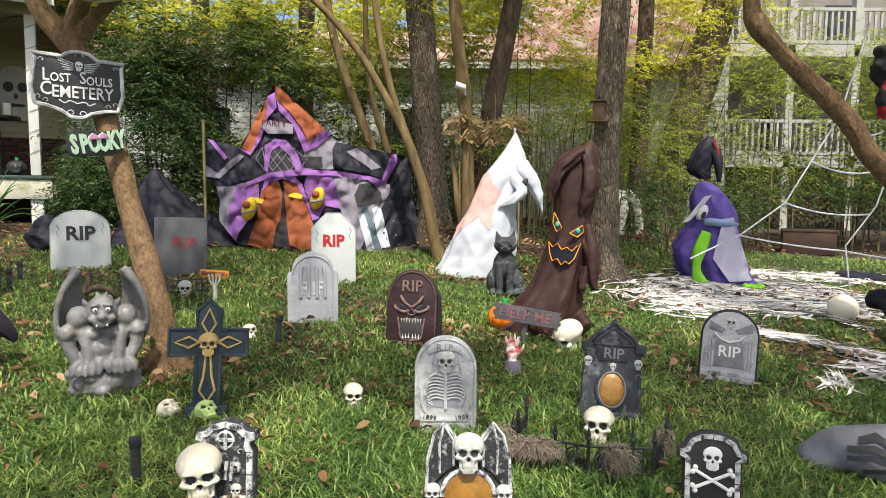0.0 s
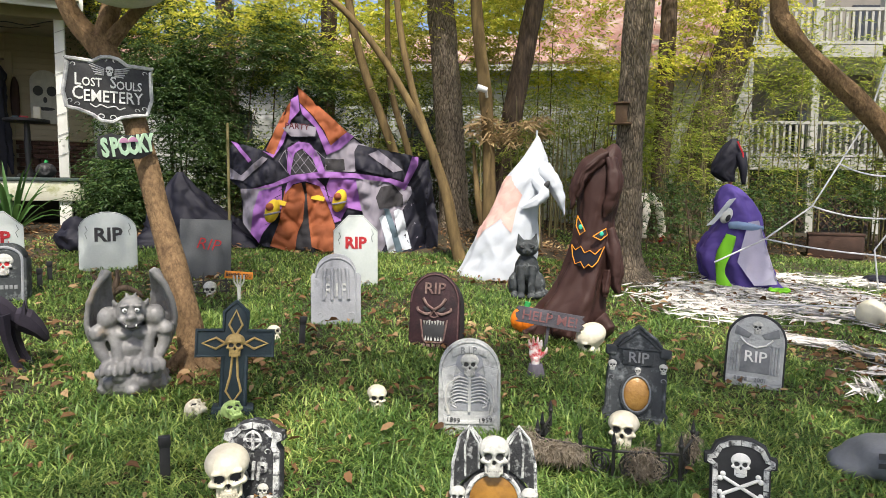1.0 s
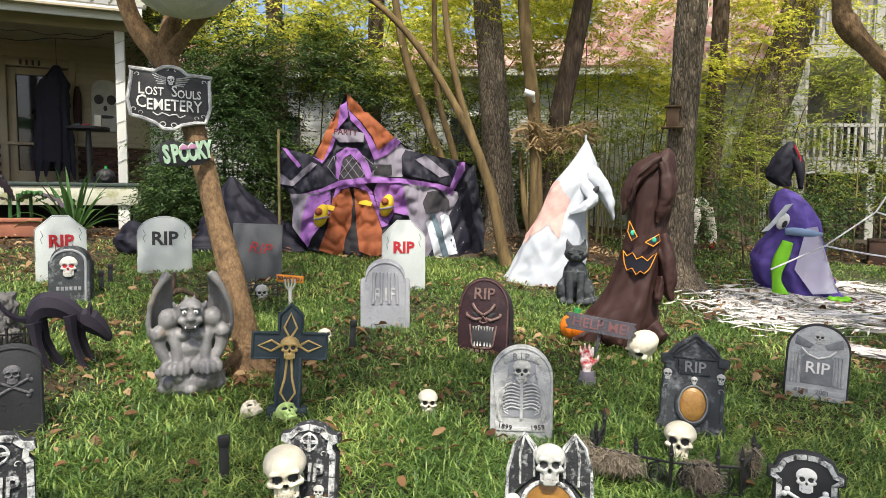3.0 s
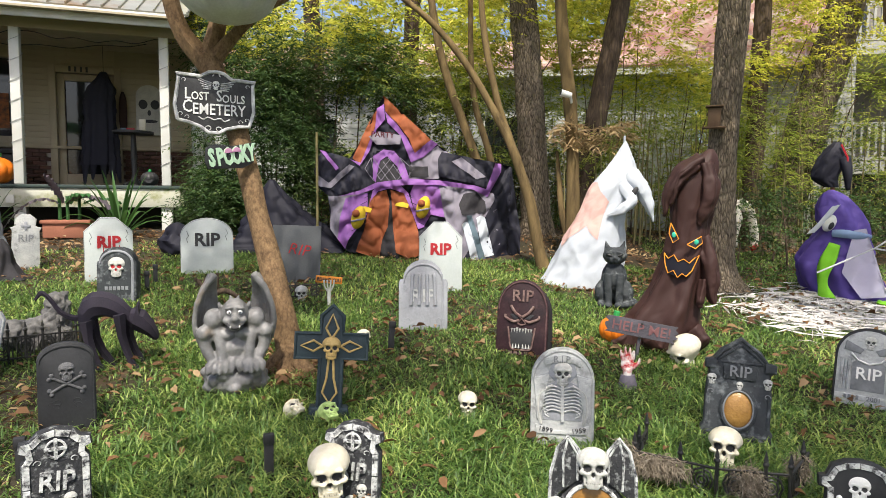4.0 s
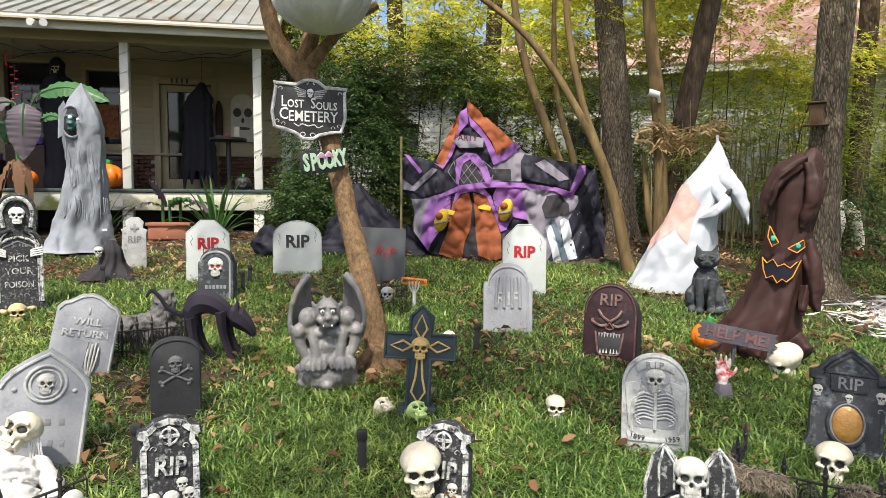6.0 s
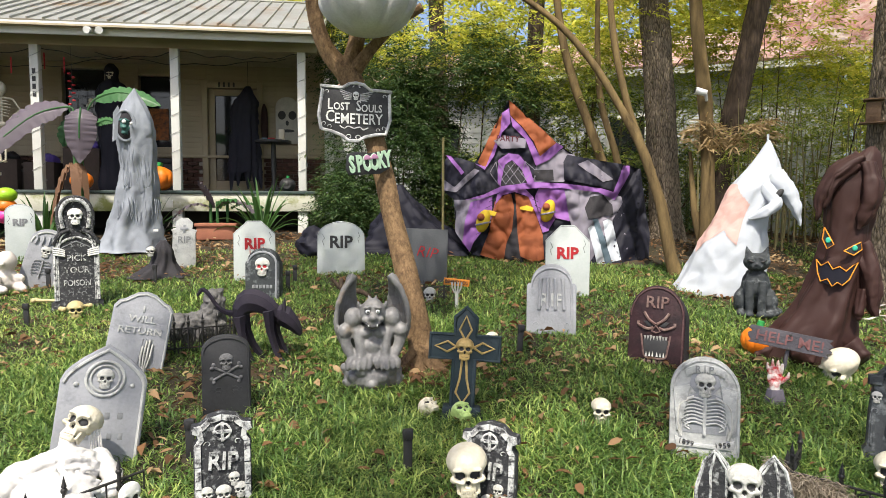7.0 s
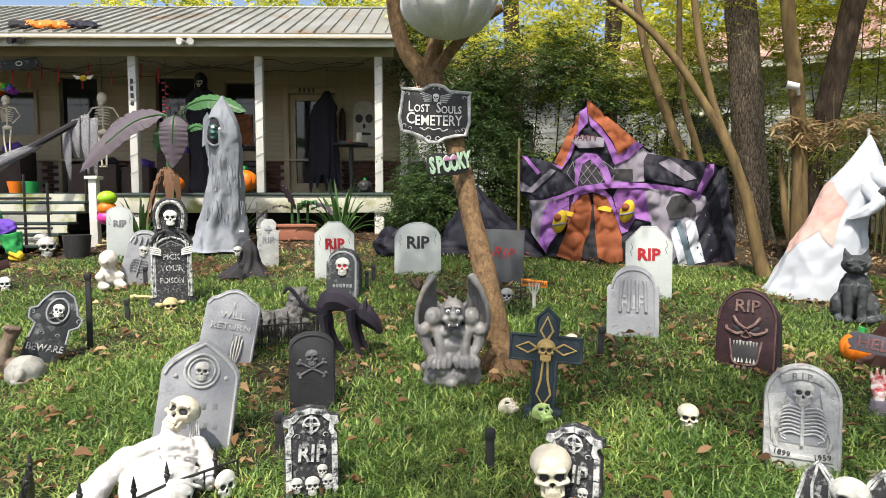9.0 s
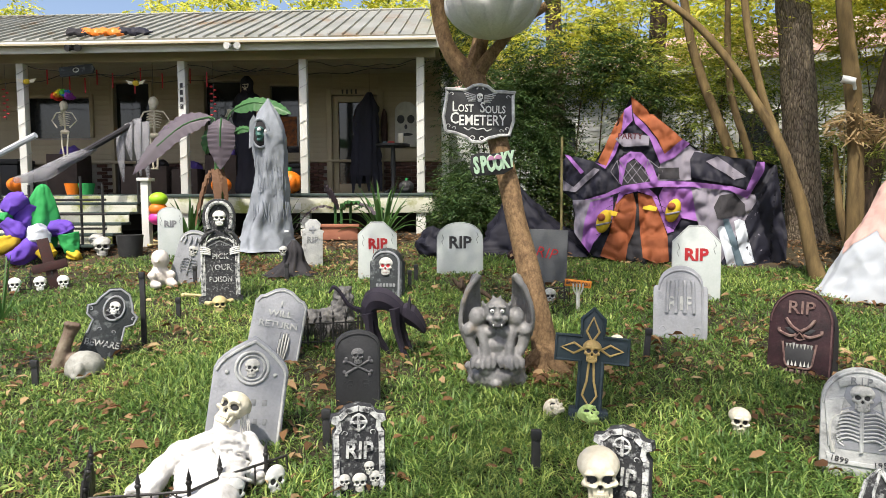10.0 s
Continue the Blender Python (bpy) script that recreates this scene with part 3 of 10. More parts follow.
    # steps: pale mildewed risers under dark tread boards
    for k in range(5):
        st = root("step", HOUSE, "pale mildewed porch step with a dark tread", "step", "porch steps", "structure")
        bm = bmesh.new()
        box(bm, 2.7, 0.3, 0.04, (-6.1, -0.28 - k * 0.26, -0.16 - k * 0.165), bevel=0.005)
        part("tread", bm, DECK, st)
        bm = bmesh.new()
        box(bm, 2.66, 0.03, 0.13, (-6.1, -0.15 - k * 0.26, -0.09 - k * 0.165))
        part("riser", bm, bpy.data.materials["mossy_white_board"], st)


build_house()


# ---- neighbouring houses ----
def build_neighbours():
    nb = root("neighbour_house", pose(0, 0, 0), "low grey-sided house with a red tin roof behind the shrubs", "house", kind="structure")
    bm = bmesh.new()
    box(bm, 13.0, 0.2, 4.0, (-3.2, 15.5, 2.55))
    part("wall", bm, GREYSIDING, nb, sm=0)
    bm = bmesh.new()
    box(bm, 13.0, 0.02, 0.125, (0, 0, 0), Euler((radians(-5), 0, 0)))
    board = mesh_of("siding_board", bm, GREYSIDING)
    for k in range(27):
        part("siding_board", board, GREYSIDING, nb, sm=0, m=pose(-3.2, 15.39, 1.1 + k * 0.13))
    bm = bmesh.new()
    box(bm, 13.6, 0.06, 0.2, (-3.2, 14.95, 4.55))
    part("fascia", bm, WHITE, nb, sm=0)
    bm = bmesh.new()
    rot = Euler((radians(20), 0, 0))
    box(bm, 13.8, 5.0, 0.05, (-3.2, 17.25, 5.48), rot)
    for k in range(46):
        box(bm, 0.03, 5.0, 0.06, (-10.0 + k * 0.3, 17.25, 5.5), rot)
    part("roof", bm, ROOF_RED, nb, sm=0)
    for x in (-5.4, -1.0):
        w = new("window")
        w.parent = nb
        bm = bmesh.new()
        box(bm, 0.9, 0.08, 1.3, (x, 15.36, 3.0), bevel=0.01)
        part("frame", bm, WHITE, w)
        bm = bmesh.new()
        box(bm, 0.76, 0.04, 1.16, (x, 15.33, 3.0))
        part("pane", bm, WINDOWGLASS, w)
    # the two-storey house with balconies
    OLDWHITE = surf("old_white_paint", (0.4, 0.4, 0.37), (0.27, 0.27, 0.24), 0.65, 2, 0.1, stain=(0.2, 0.22, 0.16), stain_amt=0.45)
    hs = root("balcony_house", pose(0, 0, 0), "white two-storey house with balconies and a red tin roof", "house", kind="structure")
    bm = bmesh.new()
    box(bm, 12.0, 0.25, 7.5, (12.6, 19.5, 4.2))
    # darker beige carries the balcony shade in its colour
    part("wall", bm, surf("painted_shade_siding", (0.2, 0.185, 0.16), (0.14, 0.13, 0.11), 0.7, 2), hs, sm=0)
    bm = bmesh.new()
    box(bm, 0.25, 2.5, 4.2, (5.1, 18.2, 2.9))
    box(bm, 2.2, 0.2, 4.2, (6.2, 16.9, 3.0))
    part("wall", bm, OLDWHITE, hs, sm=0)
    bm = bmesh.new()
    box(bm, 2.2, 0.02, 0.12, (0, 0, 0), Euler((radians(-5), 0, 0)))
    board = mesh_of("siding_board", bm, OLDWHITE)
    for k in range(32):
        part("siding_board", board, OLDWHITE, hs, sm=0, m=pose(6.2, 16.79, 1.0 + k * 0.128))
    bm = bmesh.new()
    v = [bm.verts.new(p) for p in ((1.4, 15.6, 4.35), (6.75, 16.2, 4.9), (7.6, 18.8, 7.9), (2.6, 18.8, 7.2))]
    bm.faces.new(v)
    bmesh.ops.solidify(bm, geom=bm.faces[:], thickness=0.06)
    a0, a1, b0, b1 = (Vector(p) for p in ((1.4, 15.6, 4.38), (6.75, 16.2, 4.93), (2.6, 18.8, 7.23), (7.6, 18.8, 7.93)))
    for k in range(20):
        f = k / 19
        tube(bm, [a0.lerp(a1, f), b0.lerp(b1, f)], 0.03, 4)
    part("roof", bm, ROOF_RED, hs, sm=0)
    bm = bmesh.new()
    tube(bm, [(6.8, 16.15, 4.85), (7.65, 18.75, 7.85)], 0.11, 4)
    part("bargeboard", bm, WHITE, hs, sm=0)
    for k in range(5):
        bm = bmesh.new()
        box(bm, 0.9, 0.06, 1.5, (8.2 + k * 1.7, 19.34, 3.4 if k % 2 else 6.4))
        part("window", bm, WINDOWGLASS, hs, sm=0)
    for zf in (2.6, 5.45):
        bc = new("balcony")
        bc.parent = hs
        bm = bmesh.new()
        box(bm, 8.0, 2.4, 0.3, (11.2, 18.2, zf - 0.1))
        part("deck", bm, OLDWHITE, bc, sm=0)
        for zr in (zf + 0.12, zf + 0.95):
            bm = bmesh.new()
            box(bm, 8.0, 0.07, 0.08, (11.2, 17.05, zr))
            part("rail", bm, OLDWHITE, bc, sm=0)
        bm = bmesh.new()
        box(bm, 0.06, 0.04, 0.8)
        me = mesh_of("baluster", bm, OLDWHITE)
        for k in range(50):
            part("baluster", me, OLDWHITE, bc, sm=0, m=pose(7.3 + k * 0.16, 17.05, zf + 0.53))
    for k in range(4):
        bm = bmesh.new()
        box(bm, 0.2, 0.2, 6.6, (7.3 + k * 1.7, 17.1, 3.9), bevel=0.01)
        part("column", bm, OLDWHITE, hs, sm=0)
    LATTICE = surf("brown_lattice", (0.09, 0.055, 0.035), (0.05, 0.03, 0.02), 0.8)
    bm = bmesh.new()
    box(bm, 0.03, 0.015, 2.0)
    slat = mesh_of("lattice_slat", bm, LATTICE)
    for k in range(40):
        for s in (1, -1):
            part("lattice_slat", slat, LATTICE, hs, sm=0, m=pose(7.3 + k * 0.2, 17.1 + s * 0.01, 1.55, 0, s * 45))
    # near-black slab paints the shade behind the lattice
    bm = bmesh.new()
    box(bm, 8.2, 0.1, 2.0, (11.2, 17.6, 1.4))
    part("crawl_space_shade", bm, DARK, hs, sm=0)


build_neighbours()


# ---- trees ----
def tree(name, trunk, label, mat, limbs=(), crown=None, seg=12, lump=0.12, group="", clump=-1.0):
    """trunk and limbs: rows of x, y, z, radius in world places; the root sits at the foot."""
    x, y, z, _ = trunk[0]
    rt = root(name, pose(x, y, z), label, "tree", group)
    inv = Vector((x, y, z))
    bm = bmesh.new()
    sp = spline(trunk, 8)
    tube(bm, [Vector(p[:3]) - inv for p in sp], [p[3] for p in sp], seg, lump=lump)
    part("trunk", bm, mat, rt)
    for lb in limbs:
        bm = bmesh.new()
        sp = spline(lb, 6)
        tube(bm, [Vector(p[:3]) - inv for p in sp], [p[3] for p in sp], 9, lump=lump)
        part("limb", bm, mat, rt)
    if crown:
        lm, blobs, ln, wd = crown
        c = np.concatenate([inside(n, bx - x, by - y, bz - z, rx, ry, rz, 0.3) for n, bx, by, bz, rx, ry, rz in blobs])
        lump_at = np.array([noise.noise(Vector(p) * 0.8) + 0.35 * noise.noise(Vector(p) * 2.2) for p in c])
        c = c[lump_at > clump]
        me = quads("crown", leaf_quads(c, ln, wd), lm)
        ob = new("crown", me)
        ob.parent = rt
    return rt


# the small leaning tree that carries the signs
tree("crape_myrtle", [(-1.74, 4.07, 0.38, 0.17), (-1.765, 4.09, 0.52, 0.1), (-1.85, 4.13, 0.9, 0.085), (-2.0, 4.2, 1.35, 0.078), (-2.12, 4.25, 1.75, 0.072), (-2.27, 4.31, 2.2, 0.075), (-2.4, 4.33, 2.48, 0.085), (-2.47, 4.33, 2.62, 0.09)],
     "leaning tan-barked small tree carrying two signs", BARK_CRAPE,
     [[(-2.44, 4.33, 2.55, 0.085), (-2.62, 4.3, 2.78, 0.06), (-2.72, 4.28, 3.1, 0.055), (-2.76, 4.25, 3.7, 0.045), (-3.0, 4.2, 4.6, 0.02)],
      [(-1.76, 4.06, 0.6, 0.075), (-1.62, 3.98, 0.49, 0.06), (-1.46, 3.93, 0.43, 0.025)], [(-1.76, 4.06, 0.6, 0.07), (-1.88, 3.95, 0.47, 0.05), (-1.97, 3.9, 0.43, 0.02)], [(-1.76, 4.1, 0.58, 0.07), (-1.66, 4.2, 0.5, 0.05), (-1.52, 4.3, 0.45, 0.025)], [(-1.74, 4.05, 0.58, 0.07), (-1.73, 3.93, 0.47, 0.055), (-1.7, 3.83, 0.42, 0.025)],
      [(-2.46, 4.33, 2.6, 0.08), (-2.42, 4.4, 2.85, 0.06), (-2.35, 4.5, 3.4, 0.05), (-2.1, 4.6, 4.4, 0.02)],
      [(-2.44, 4.34, 2.58, 0.07), (-2.28, 4.38, 2.78, 0.045), (-2.1, 4.4, 2.95, 0.04), (-1.9, 4.42, 3.05, 0.035)]],
     (LEAF_BRIGHT, [(4500, -2.6, 4.3, 5.4, 1.9, 1.9, 0.8)], 0.1, 0.05), lump=0.2)
# big oak with the bird house
tree("oak_tree", [(1.95, 7.6, 0.5, 0.36), (1.9, 7.6, 0.85, 0.21), (1.91, 7.62, 1.4, 0.17), (1.94, 7.7, 2.57, 0.16), (2.03, 7.8, 3.9, 0.17), (2.1, 7.9, 6.5, 0.14), (2.1, 8.0, 9.0, 0.08)],
     "tall oak with furrowed grey bark", BARK_GREY, [[(2.08, 7.9, 5.5, 0.09), (1.4, 8.3, 6.6, 0.06), (0.4, 8.6, 7.4, 0.02)], [(2.1, 7.9, 6.0, 0.09), (3.0, 7.6, 7.0, 0.05), (4.2, 7.2, 7.6, 0.02)]],
     (LEAF_BRIGHT, [(9000, 1.6, 8.2, 7.6, 3.0, 2.6, 1.3)], 0.13, 0.06), seg=18, lump=0.1)
# slim bowed trunks beside the tent
tree("slender_tree", [(-0.02, 7.75, 0.75, 0.094), (-0.12, 7.77, 1.1, 0.066), (-0.25, 7.82, 1.7, 0.058), (-0.46, 7.9, 2.3, 0.055), (-0.75, 7.98, 2.85, 0.047), (-1.1, 8.02, 3.4, 0.043), (-1.6, 8.05, 3.95, 0.039), (-2.6, 8.1, 4.7, 0.023)], "slender bowed tan trunk beside the tent", BARK_TAN, group="slender trees")
tree("slender_tree", [(-0.05, 7.95, 0.8, 0.062), (-0.2, 7.98, 1.6, 0.051), (-0.45, 8.02, 2.3, 0.047), (-0.66, 8.05, 2.93, 0.043), (-0.85, 8.13, 3.97, 0.039), (-0.9, 8.2, 5.6, 0.023)], "slender upright tan trunk beside the tent", BARK_TAN, group="slender trees")
tree("slender_tree", [(-0.70, 9.83, 0.78, 0.082), (-0.94, 9.83, 1.83, 0.073), (-1.17, 9.83, 2.54, 0.069), (-1.52, 9.89, 3.47, 0.064), (-1.75, 9.95, 4.41, 0.059), (-1.99, 10.06, 6.28, 0.037)], "slender leaning tan trunk behind the tent", BARK_TAN, group="slender trees")
tree("slender_tree", [(-0.52, 9.89, 0.80, 0.057), (-0.86, 9.89, 2.29, 0.052), (-1.15, 9.95, 3.44, 0.046), (-1.21, 10.12, 5.74, 0.029)], "thin tan trunk behind the tent", BARK_TAN, group="slender trees")
tree("slender_tree", [(0.36, 8.7, 0.85, 0.14), (0.34, 8.72, 1.2, 0.1), (0.33, 8.78, 2.2, 0.085), (0.27, 8.85, 3.0, 0.09), (0.14, 8.96, 4.2, 0.08), (0.1, 9.0, 6.0, 0.05)], "straight tan trunk carrying a small camera", BARK_TAN, [[(0.36, 8.72, 0.95, 0.07), (0.2, 8.8, 1.5, 0.05), (0.12, 8.9, 2.3, 0.02)]], group="slender trees")
# darker woods behind
for x, y, dx, r in ((-0.15, 10.45, -0.3, 0.235), (0.56, 11.0, 0.67, 0.17), (-2.7, 12.5, 0.1, 0.16), (3.9, 13.0, 0.1, 0.17), (4.8, 14.2, 1.0, 0.4), (-4.6, 12.9, -0.2, 0.18)):
    z = gz(x, y)
    tree("wood_tree", [(x, y, z - 0.1, r * 1.5), (x, y, z + 0.35, r * 1.05), (x + dx * 0.4, y + 0.05, z + 2, r), (x + dx, y + 0.1, z + 4.2, r * 0.92), (x + dx * 1.6, y + 0.2, z + 7, r * 0.7), (x + dx * 2, y + 0.2, z + 9, r * 0.4)], "dark-barked tall tree in the shrubs", BARK_DARK if r < 0.24 and x != -0.15 else BARK_GREY,
         crown=(LEAF_BRIGHT, [(3000, x + dx, y + 0.2, z + 6.2, 2.6, 2.0, 1.4)], 0.13, 0.06), group="wood trees")
# the thick limb that reaches in from the open side
tree("street_tree", [(4.6, 4.9, 0.2, 0.26), (4.5, 5.0, 0.7, 0.18), (4.25, 5.2, 1.3, 0.15), (3.72, 5.54, 1.88, 0.092), (3.44, 5.57, 2.26, 0.085), (3.08, 5.6, 2.62, 0.078), (2.84, 5.62, 2.86, 0.07), (2.68, 5.64, 3.06, 0.085), (2.62, 5.66, 3.3, 0.065), (2.5, 5.7, 4.6, 0.05)], "curved tan limb of a small street tree", BARK_CRAPE,
     crown=(LEAF_BRIGHT, [(4000, 2.8, 5.6, 5.2, 1.6, 1.5, 0.7), (2500, 4.2, 4.2, 5.4, 1.4, 1.4, 0.6)], 0.1, 0.05), seg=14, lump=0.22)

# big unseen oak added behind the walk, whose crown shades most of the lawn
tree("unseen_shade_oak", [(4.6, -4.2, -0.2, 0.45), (4.5, -4.2, 0.5, 0.3), (4.4, -4.1, 2.5, 0.26), (4.2, -3.8, 4.5, 0.24), (3.6, -3.0, 6.0, 0.18), (2.5, -1.5, 7.0, 0.1)], "unseen broad oak added to shade the lawn with its crown", BARK_GREY,
     [[(4.0, -3.5, 5.2, 0.14), (2.2, -1.6, 5.9, 0.09), (0.2, 0.0, 6.4, 0.06), (-2.0, 0.2, 6.6, 0.04), (-5.0, -0.4, 6.8, 0.02)], [(4.2, -3.6, 4.9, 0.13), (5.2, -1.4, 5.8, 0.08), (5.6, 0.8, 6.3, 0.03)]],
     (LEAF_DARK, [(7500, 4.2, -0.4, 6.6, 2.6, 2.6, 0.5), (3800, 1.4, -0.2, 6.7, 2.4, 2.5, 0.5), (2600, -1.4, -0.2, 6.8, 2.2, 2.3, 0.5)], 0.17, 0.085), seg=16, clump=0.1)


# ---- shrubs and bamboo ----
def shrub(name, label, mat, blobs, ln, wd, stems=10, cat="shrub", group="shrubs", stem_mat=None, spread=0.6, reach=0.45, gap=-0.1, thick=1.5):
    bx, by = blobs[0][1], blobs[0][2]
    z0 = gz(bx, by)
    rt = root(name, pose(bx, by, z0), label, cat, group)
    for k in range(stems):
        bm = bmesh.new()
        n, cx, cy, cz, rx, ry, rz = blobs[k % len(blobs)]
        tx, ty = cx + rng.uniform(-0.8, 0.8) * rx - bx, cy + rng.uniform(-0.8, 0.8) * ry - by
        sx, sy = tx * spread + rng.uniform(-0.2, 0.2), ty * spread
        tz = cz - z0 + rng.uniform(-0.2, 0.8) * rz
        tube(bm, [(sx, sy, -0.05), (sx * 0.6 + tx * 0.4, sy * 0.6 + ty * 0.4, tz * 0.55), (tx, ty, tz)], [0.016, 0.011, 0.004], 5, False)
        part("cane" if stem_mat else "stem", bm, stem_mat or BARK_DARK, rt)
    per = 14
    c = np.concatenate([sprays(int(b[0] * thick / per), per, b[1] - bx, b[2] - by, b[3] - z0, b[4], b[5], b[6], reach, ln, wd, 0.1, gap, bx) for b in blobs])
    ob = new("leaves", quads("leaves", c, mat))
    ob.parent = rt
    return rt


# privet between the porch and the tent, its shade put into dark leaves
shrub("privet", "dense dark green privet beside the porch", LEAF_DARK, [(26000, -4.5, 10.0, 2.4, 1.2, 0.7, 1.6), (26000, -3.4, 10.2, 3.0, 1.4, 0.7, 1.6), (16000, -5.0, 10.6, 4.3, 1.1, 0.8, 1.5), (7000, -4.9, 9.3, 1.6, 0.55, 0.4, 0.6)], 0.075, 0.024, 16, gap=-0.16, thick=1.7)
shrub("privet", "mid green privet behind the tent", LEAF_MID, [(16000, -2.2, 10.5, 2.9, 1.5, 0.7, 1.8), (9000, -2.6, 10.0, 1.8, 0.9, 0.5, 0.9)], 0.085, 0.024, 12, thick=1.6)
shrub("privet", "dark green privet behind the tent, shade put into its leaf colour", LEAF_DARK, [(15000, -1.6, 11.3, 2.3, 1.6, 0.5, 1.4), (9000, 0.4, 11.6, 1.9, 1.3, 0.5, 1.0)], 0.085, 0.026, 10, gap=0.0)
shrub("privet", "yellow-green sprays of tall privet, sunlight put into their leaf colour", LEAF_BRIGHT, [(17000, -4.2, 10.6, 4.9, 2.2, 0.8, 1.1), (13000, -1.6, 10.9, 4.7, 2.0, 0.8, 1.0), (9000, -0.2, 12.0, 5.0, 1.6, 0.8, 1.1)], 0.095, 0.034, 10, thick=1.5, gap=-0.05)
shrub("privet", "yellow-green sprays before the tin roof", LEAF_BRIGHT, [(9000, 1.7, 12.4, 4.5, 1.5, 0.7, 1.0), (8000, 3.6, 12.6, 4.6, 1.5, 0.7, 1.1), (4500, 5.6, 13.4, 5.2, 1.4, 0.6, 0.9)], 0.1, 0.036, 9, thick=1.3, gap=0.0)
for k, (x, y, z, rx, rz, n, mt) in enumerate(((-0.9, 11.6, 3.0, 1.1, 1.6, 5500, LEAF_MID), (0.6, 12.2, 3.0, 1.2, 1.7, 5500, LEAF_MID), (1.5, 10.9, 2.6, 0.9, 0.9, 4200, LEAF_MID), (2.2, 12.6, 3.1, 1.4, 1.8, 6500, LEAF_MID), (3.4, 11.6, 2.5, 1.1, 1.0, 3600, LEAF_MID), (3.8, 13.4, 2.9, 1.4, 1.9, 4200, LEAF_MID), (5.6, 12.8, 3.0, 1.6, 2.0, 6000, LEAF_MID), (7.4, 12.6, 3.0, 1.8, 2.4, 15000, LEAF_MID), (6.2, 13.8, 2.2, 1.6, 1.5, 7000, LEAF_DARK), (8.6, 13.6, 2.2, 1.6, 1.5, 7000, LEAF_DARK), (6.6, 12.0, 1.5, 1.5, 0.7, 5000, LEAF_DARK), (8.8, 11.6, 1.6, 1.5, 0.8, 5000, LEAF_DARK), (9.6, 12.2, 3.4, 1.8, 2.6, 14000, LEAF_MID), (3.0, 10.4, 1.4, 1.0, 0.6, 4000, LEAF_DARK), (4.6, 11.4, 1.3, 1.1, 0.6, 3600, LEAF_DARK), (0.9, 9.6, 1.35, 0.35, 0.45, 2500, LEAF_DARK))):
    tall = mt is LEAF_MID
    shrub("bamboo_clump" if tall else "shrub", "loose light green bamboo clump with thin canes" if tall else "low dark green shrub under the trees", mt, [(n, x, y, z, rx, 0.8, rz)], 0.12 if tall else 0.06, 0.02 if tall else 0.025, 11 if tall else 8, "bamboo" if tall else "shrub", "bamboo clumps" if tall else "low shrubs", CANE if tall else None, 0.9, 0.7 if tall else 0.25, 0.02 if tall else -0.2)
shrub("dry_bamboo", "dry tan bamboo leaves hanging by the slim trunk", leafy("dry_tan_leaves", (0.2, 0.14, 0.07), (0.34, 0.25, 0.13), (0.48, 0.38, 0.22), 0.3, 0.7), [(260, 0.75, 9.0, 2.55, 0.35, 0.3, 0.2), (220, 0.2, 8.9, 2.5, 0.25, 0.25, 0.2)], 0.16, 0.025, 5, "bamboo", "dry bamboo", CANE, 0.9, 0.25, -1.0)
# thicker bamboo further back
for x, y, z, n in ((-0.6, 13.6, 2.6, 3000), (1.6, 14.2, 2.6, 3400), (3.6, 14.6, 2.6, 4200), (5.2, 15.2, 2.3, 1800)):
    shrub("bamboo_clump", "thick light green bamboo before the neighbouring house", LEAF_MID, [(n, x, y, z, 1.6, 0.6, 1.7)], 0.15, 0.03, 8, "bamboo", "bamboo clumps", CANE, 0.9, 0.8, 0.0)
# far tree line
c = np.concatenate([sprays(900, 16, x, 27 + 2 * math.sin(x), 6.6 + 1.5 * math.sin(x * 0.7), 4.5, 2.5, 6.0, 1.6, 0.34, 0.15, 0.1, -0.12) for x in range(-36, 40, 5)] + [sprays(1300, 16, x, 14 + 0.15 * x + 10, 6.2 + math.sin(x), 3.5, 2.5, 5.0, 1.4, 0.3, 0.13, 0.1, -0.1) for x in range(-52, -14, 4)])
tagged(new("far_trees", quads("far_trees", c, LEAF_BRIGHT)), "yellow-green woods behind the houses, sunlight put into the leaf colour", "woods", kind="stuff")


# ---- gravestones ----
STONE_GREY = surf("grey_foam_stone", (0.3, 0.31, 0.335), (0.22, 0.23, 0.25), 0.75, 7, 0.25, stain=(0.12, 0.125, 0.14), stain_scale=5, stain_amt=0.42)
STONE_LIGHT = surf("pale_foam_stone", (0.46, 0.47, 0.46), (0.3, 0.31, 0.31), 0.8, 9, 0.35, stain=(0.15, 0.155, 0.155), stain_scale=7, stain_amt=0.46)
STONE_DARK = surf("charcoal_foam_stone", (0.014, 0.015, 0.018), (0.03, 0.031, 0.035), 0.75, 16, 0.5, fine=110, stain=(0.26, 0.27, 0.27), stain_scale=38, stain_amt=0.46)
STONE_EDGE = surf("white_brushed_edge", (0.62, 0.63, 0.62), (0.28, 0.29, 0.29), 0.8, 24, 0.4, fine=120, stain=(0.035, 0.035, 0.04), stain_scale=30, stain_amt=0.52)
STONE_BLACK = surf("black_foam_stone", (0.014, 0.015, 0.017), (0.028, 0.029, 0.032), 0.7, 8, 0.2)
STONE_BLUE = surf("blue_black_foam", (0.014, 0.027, 0.036), (0.024, 0.04, 0.05), 0.7, 8, 0.25)
SLATE = surf("slate_grey_foam", (0.04, 0.046, 0.05), (0.022, 0.026, 0.03), 0.75, 9, 0.4, stain=(0.17, 0.185, 0.19), stain_scale=11, stain_amt=0.46)
MAROON = surf("maroon_foam", (0.03, 0.008, 0.012), (0.009, 0.003, 0.005), 0.7, 8, 0.3, stain=(0.045, 0.02, 0.02), stain_scale=14, stain_amt=0.46)
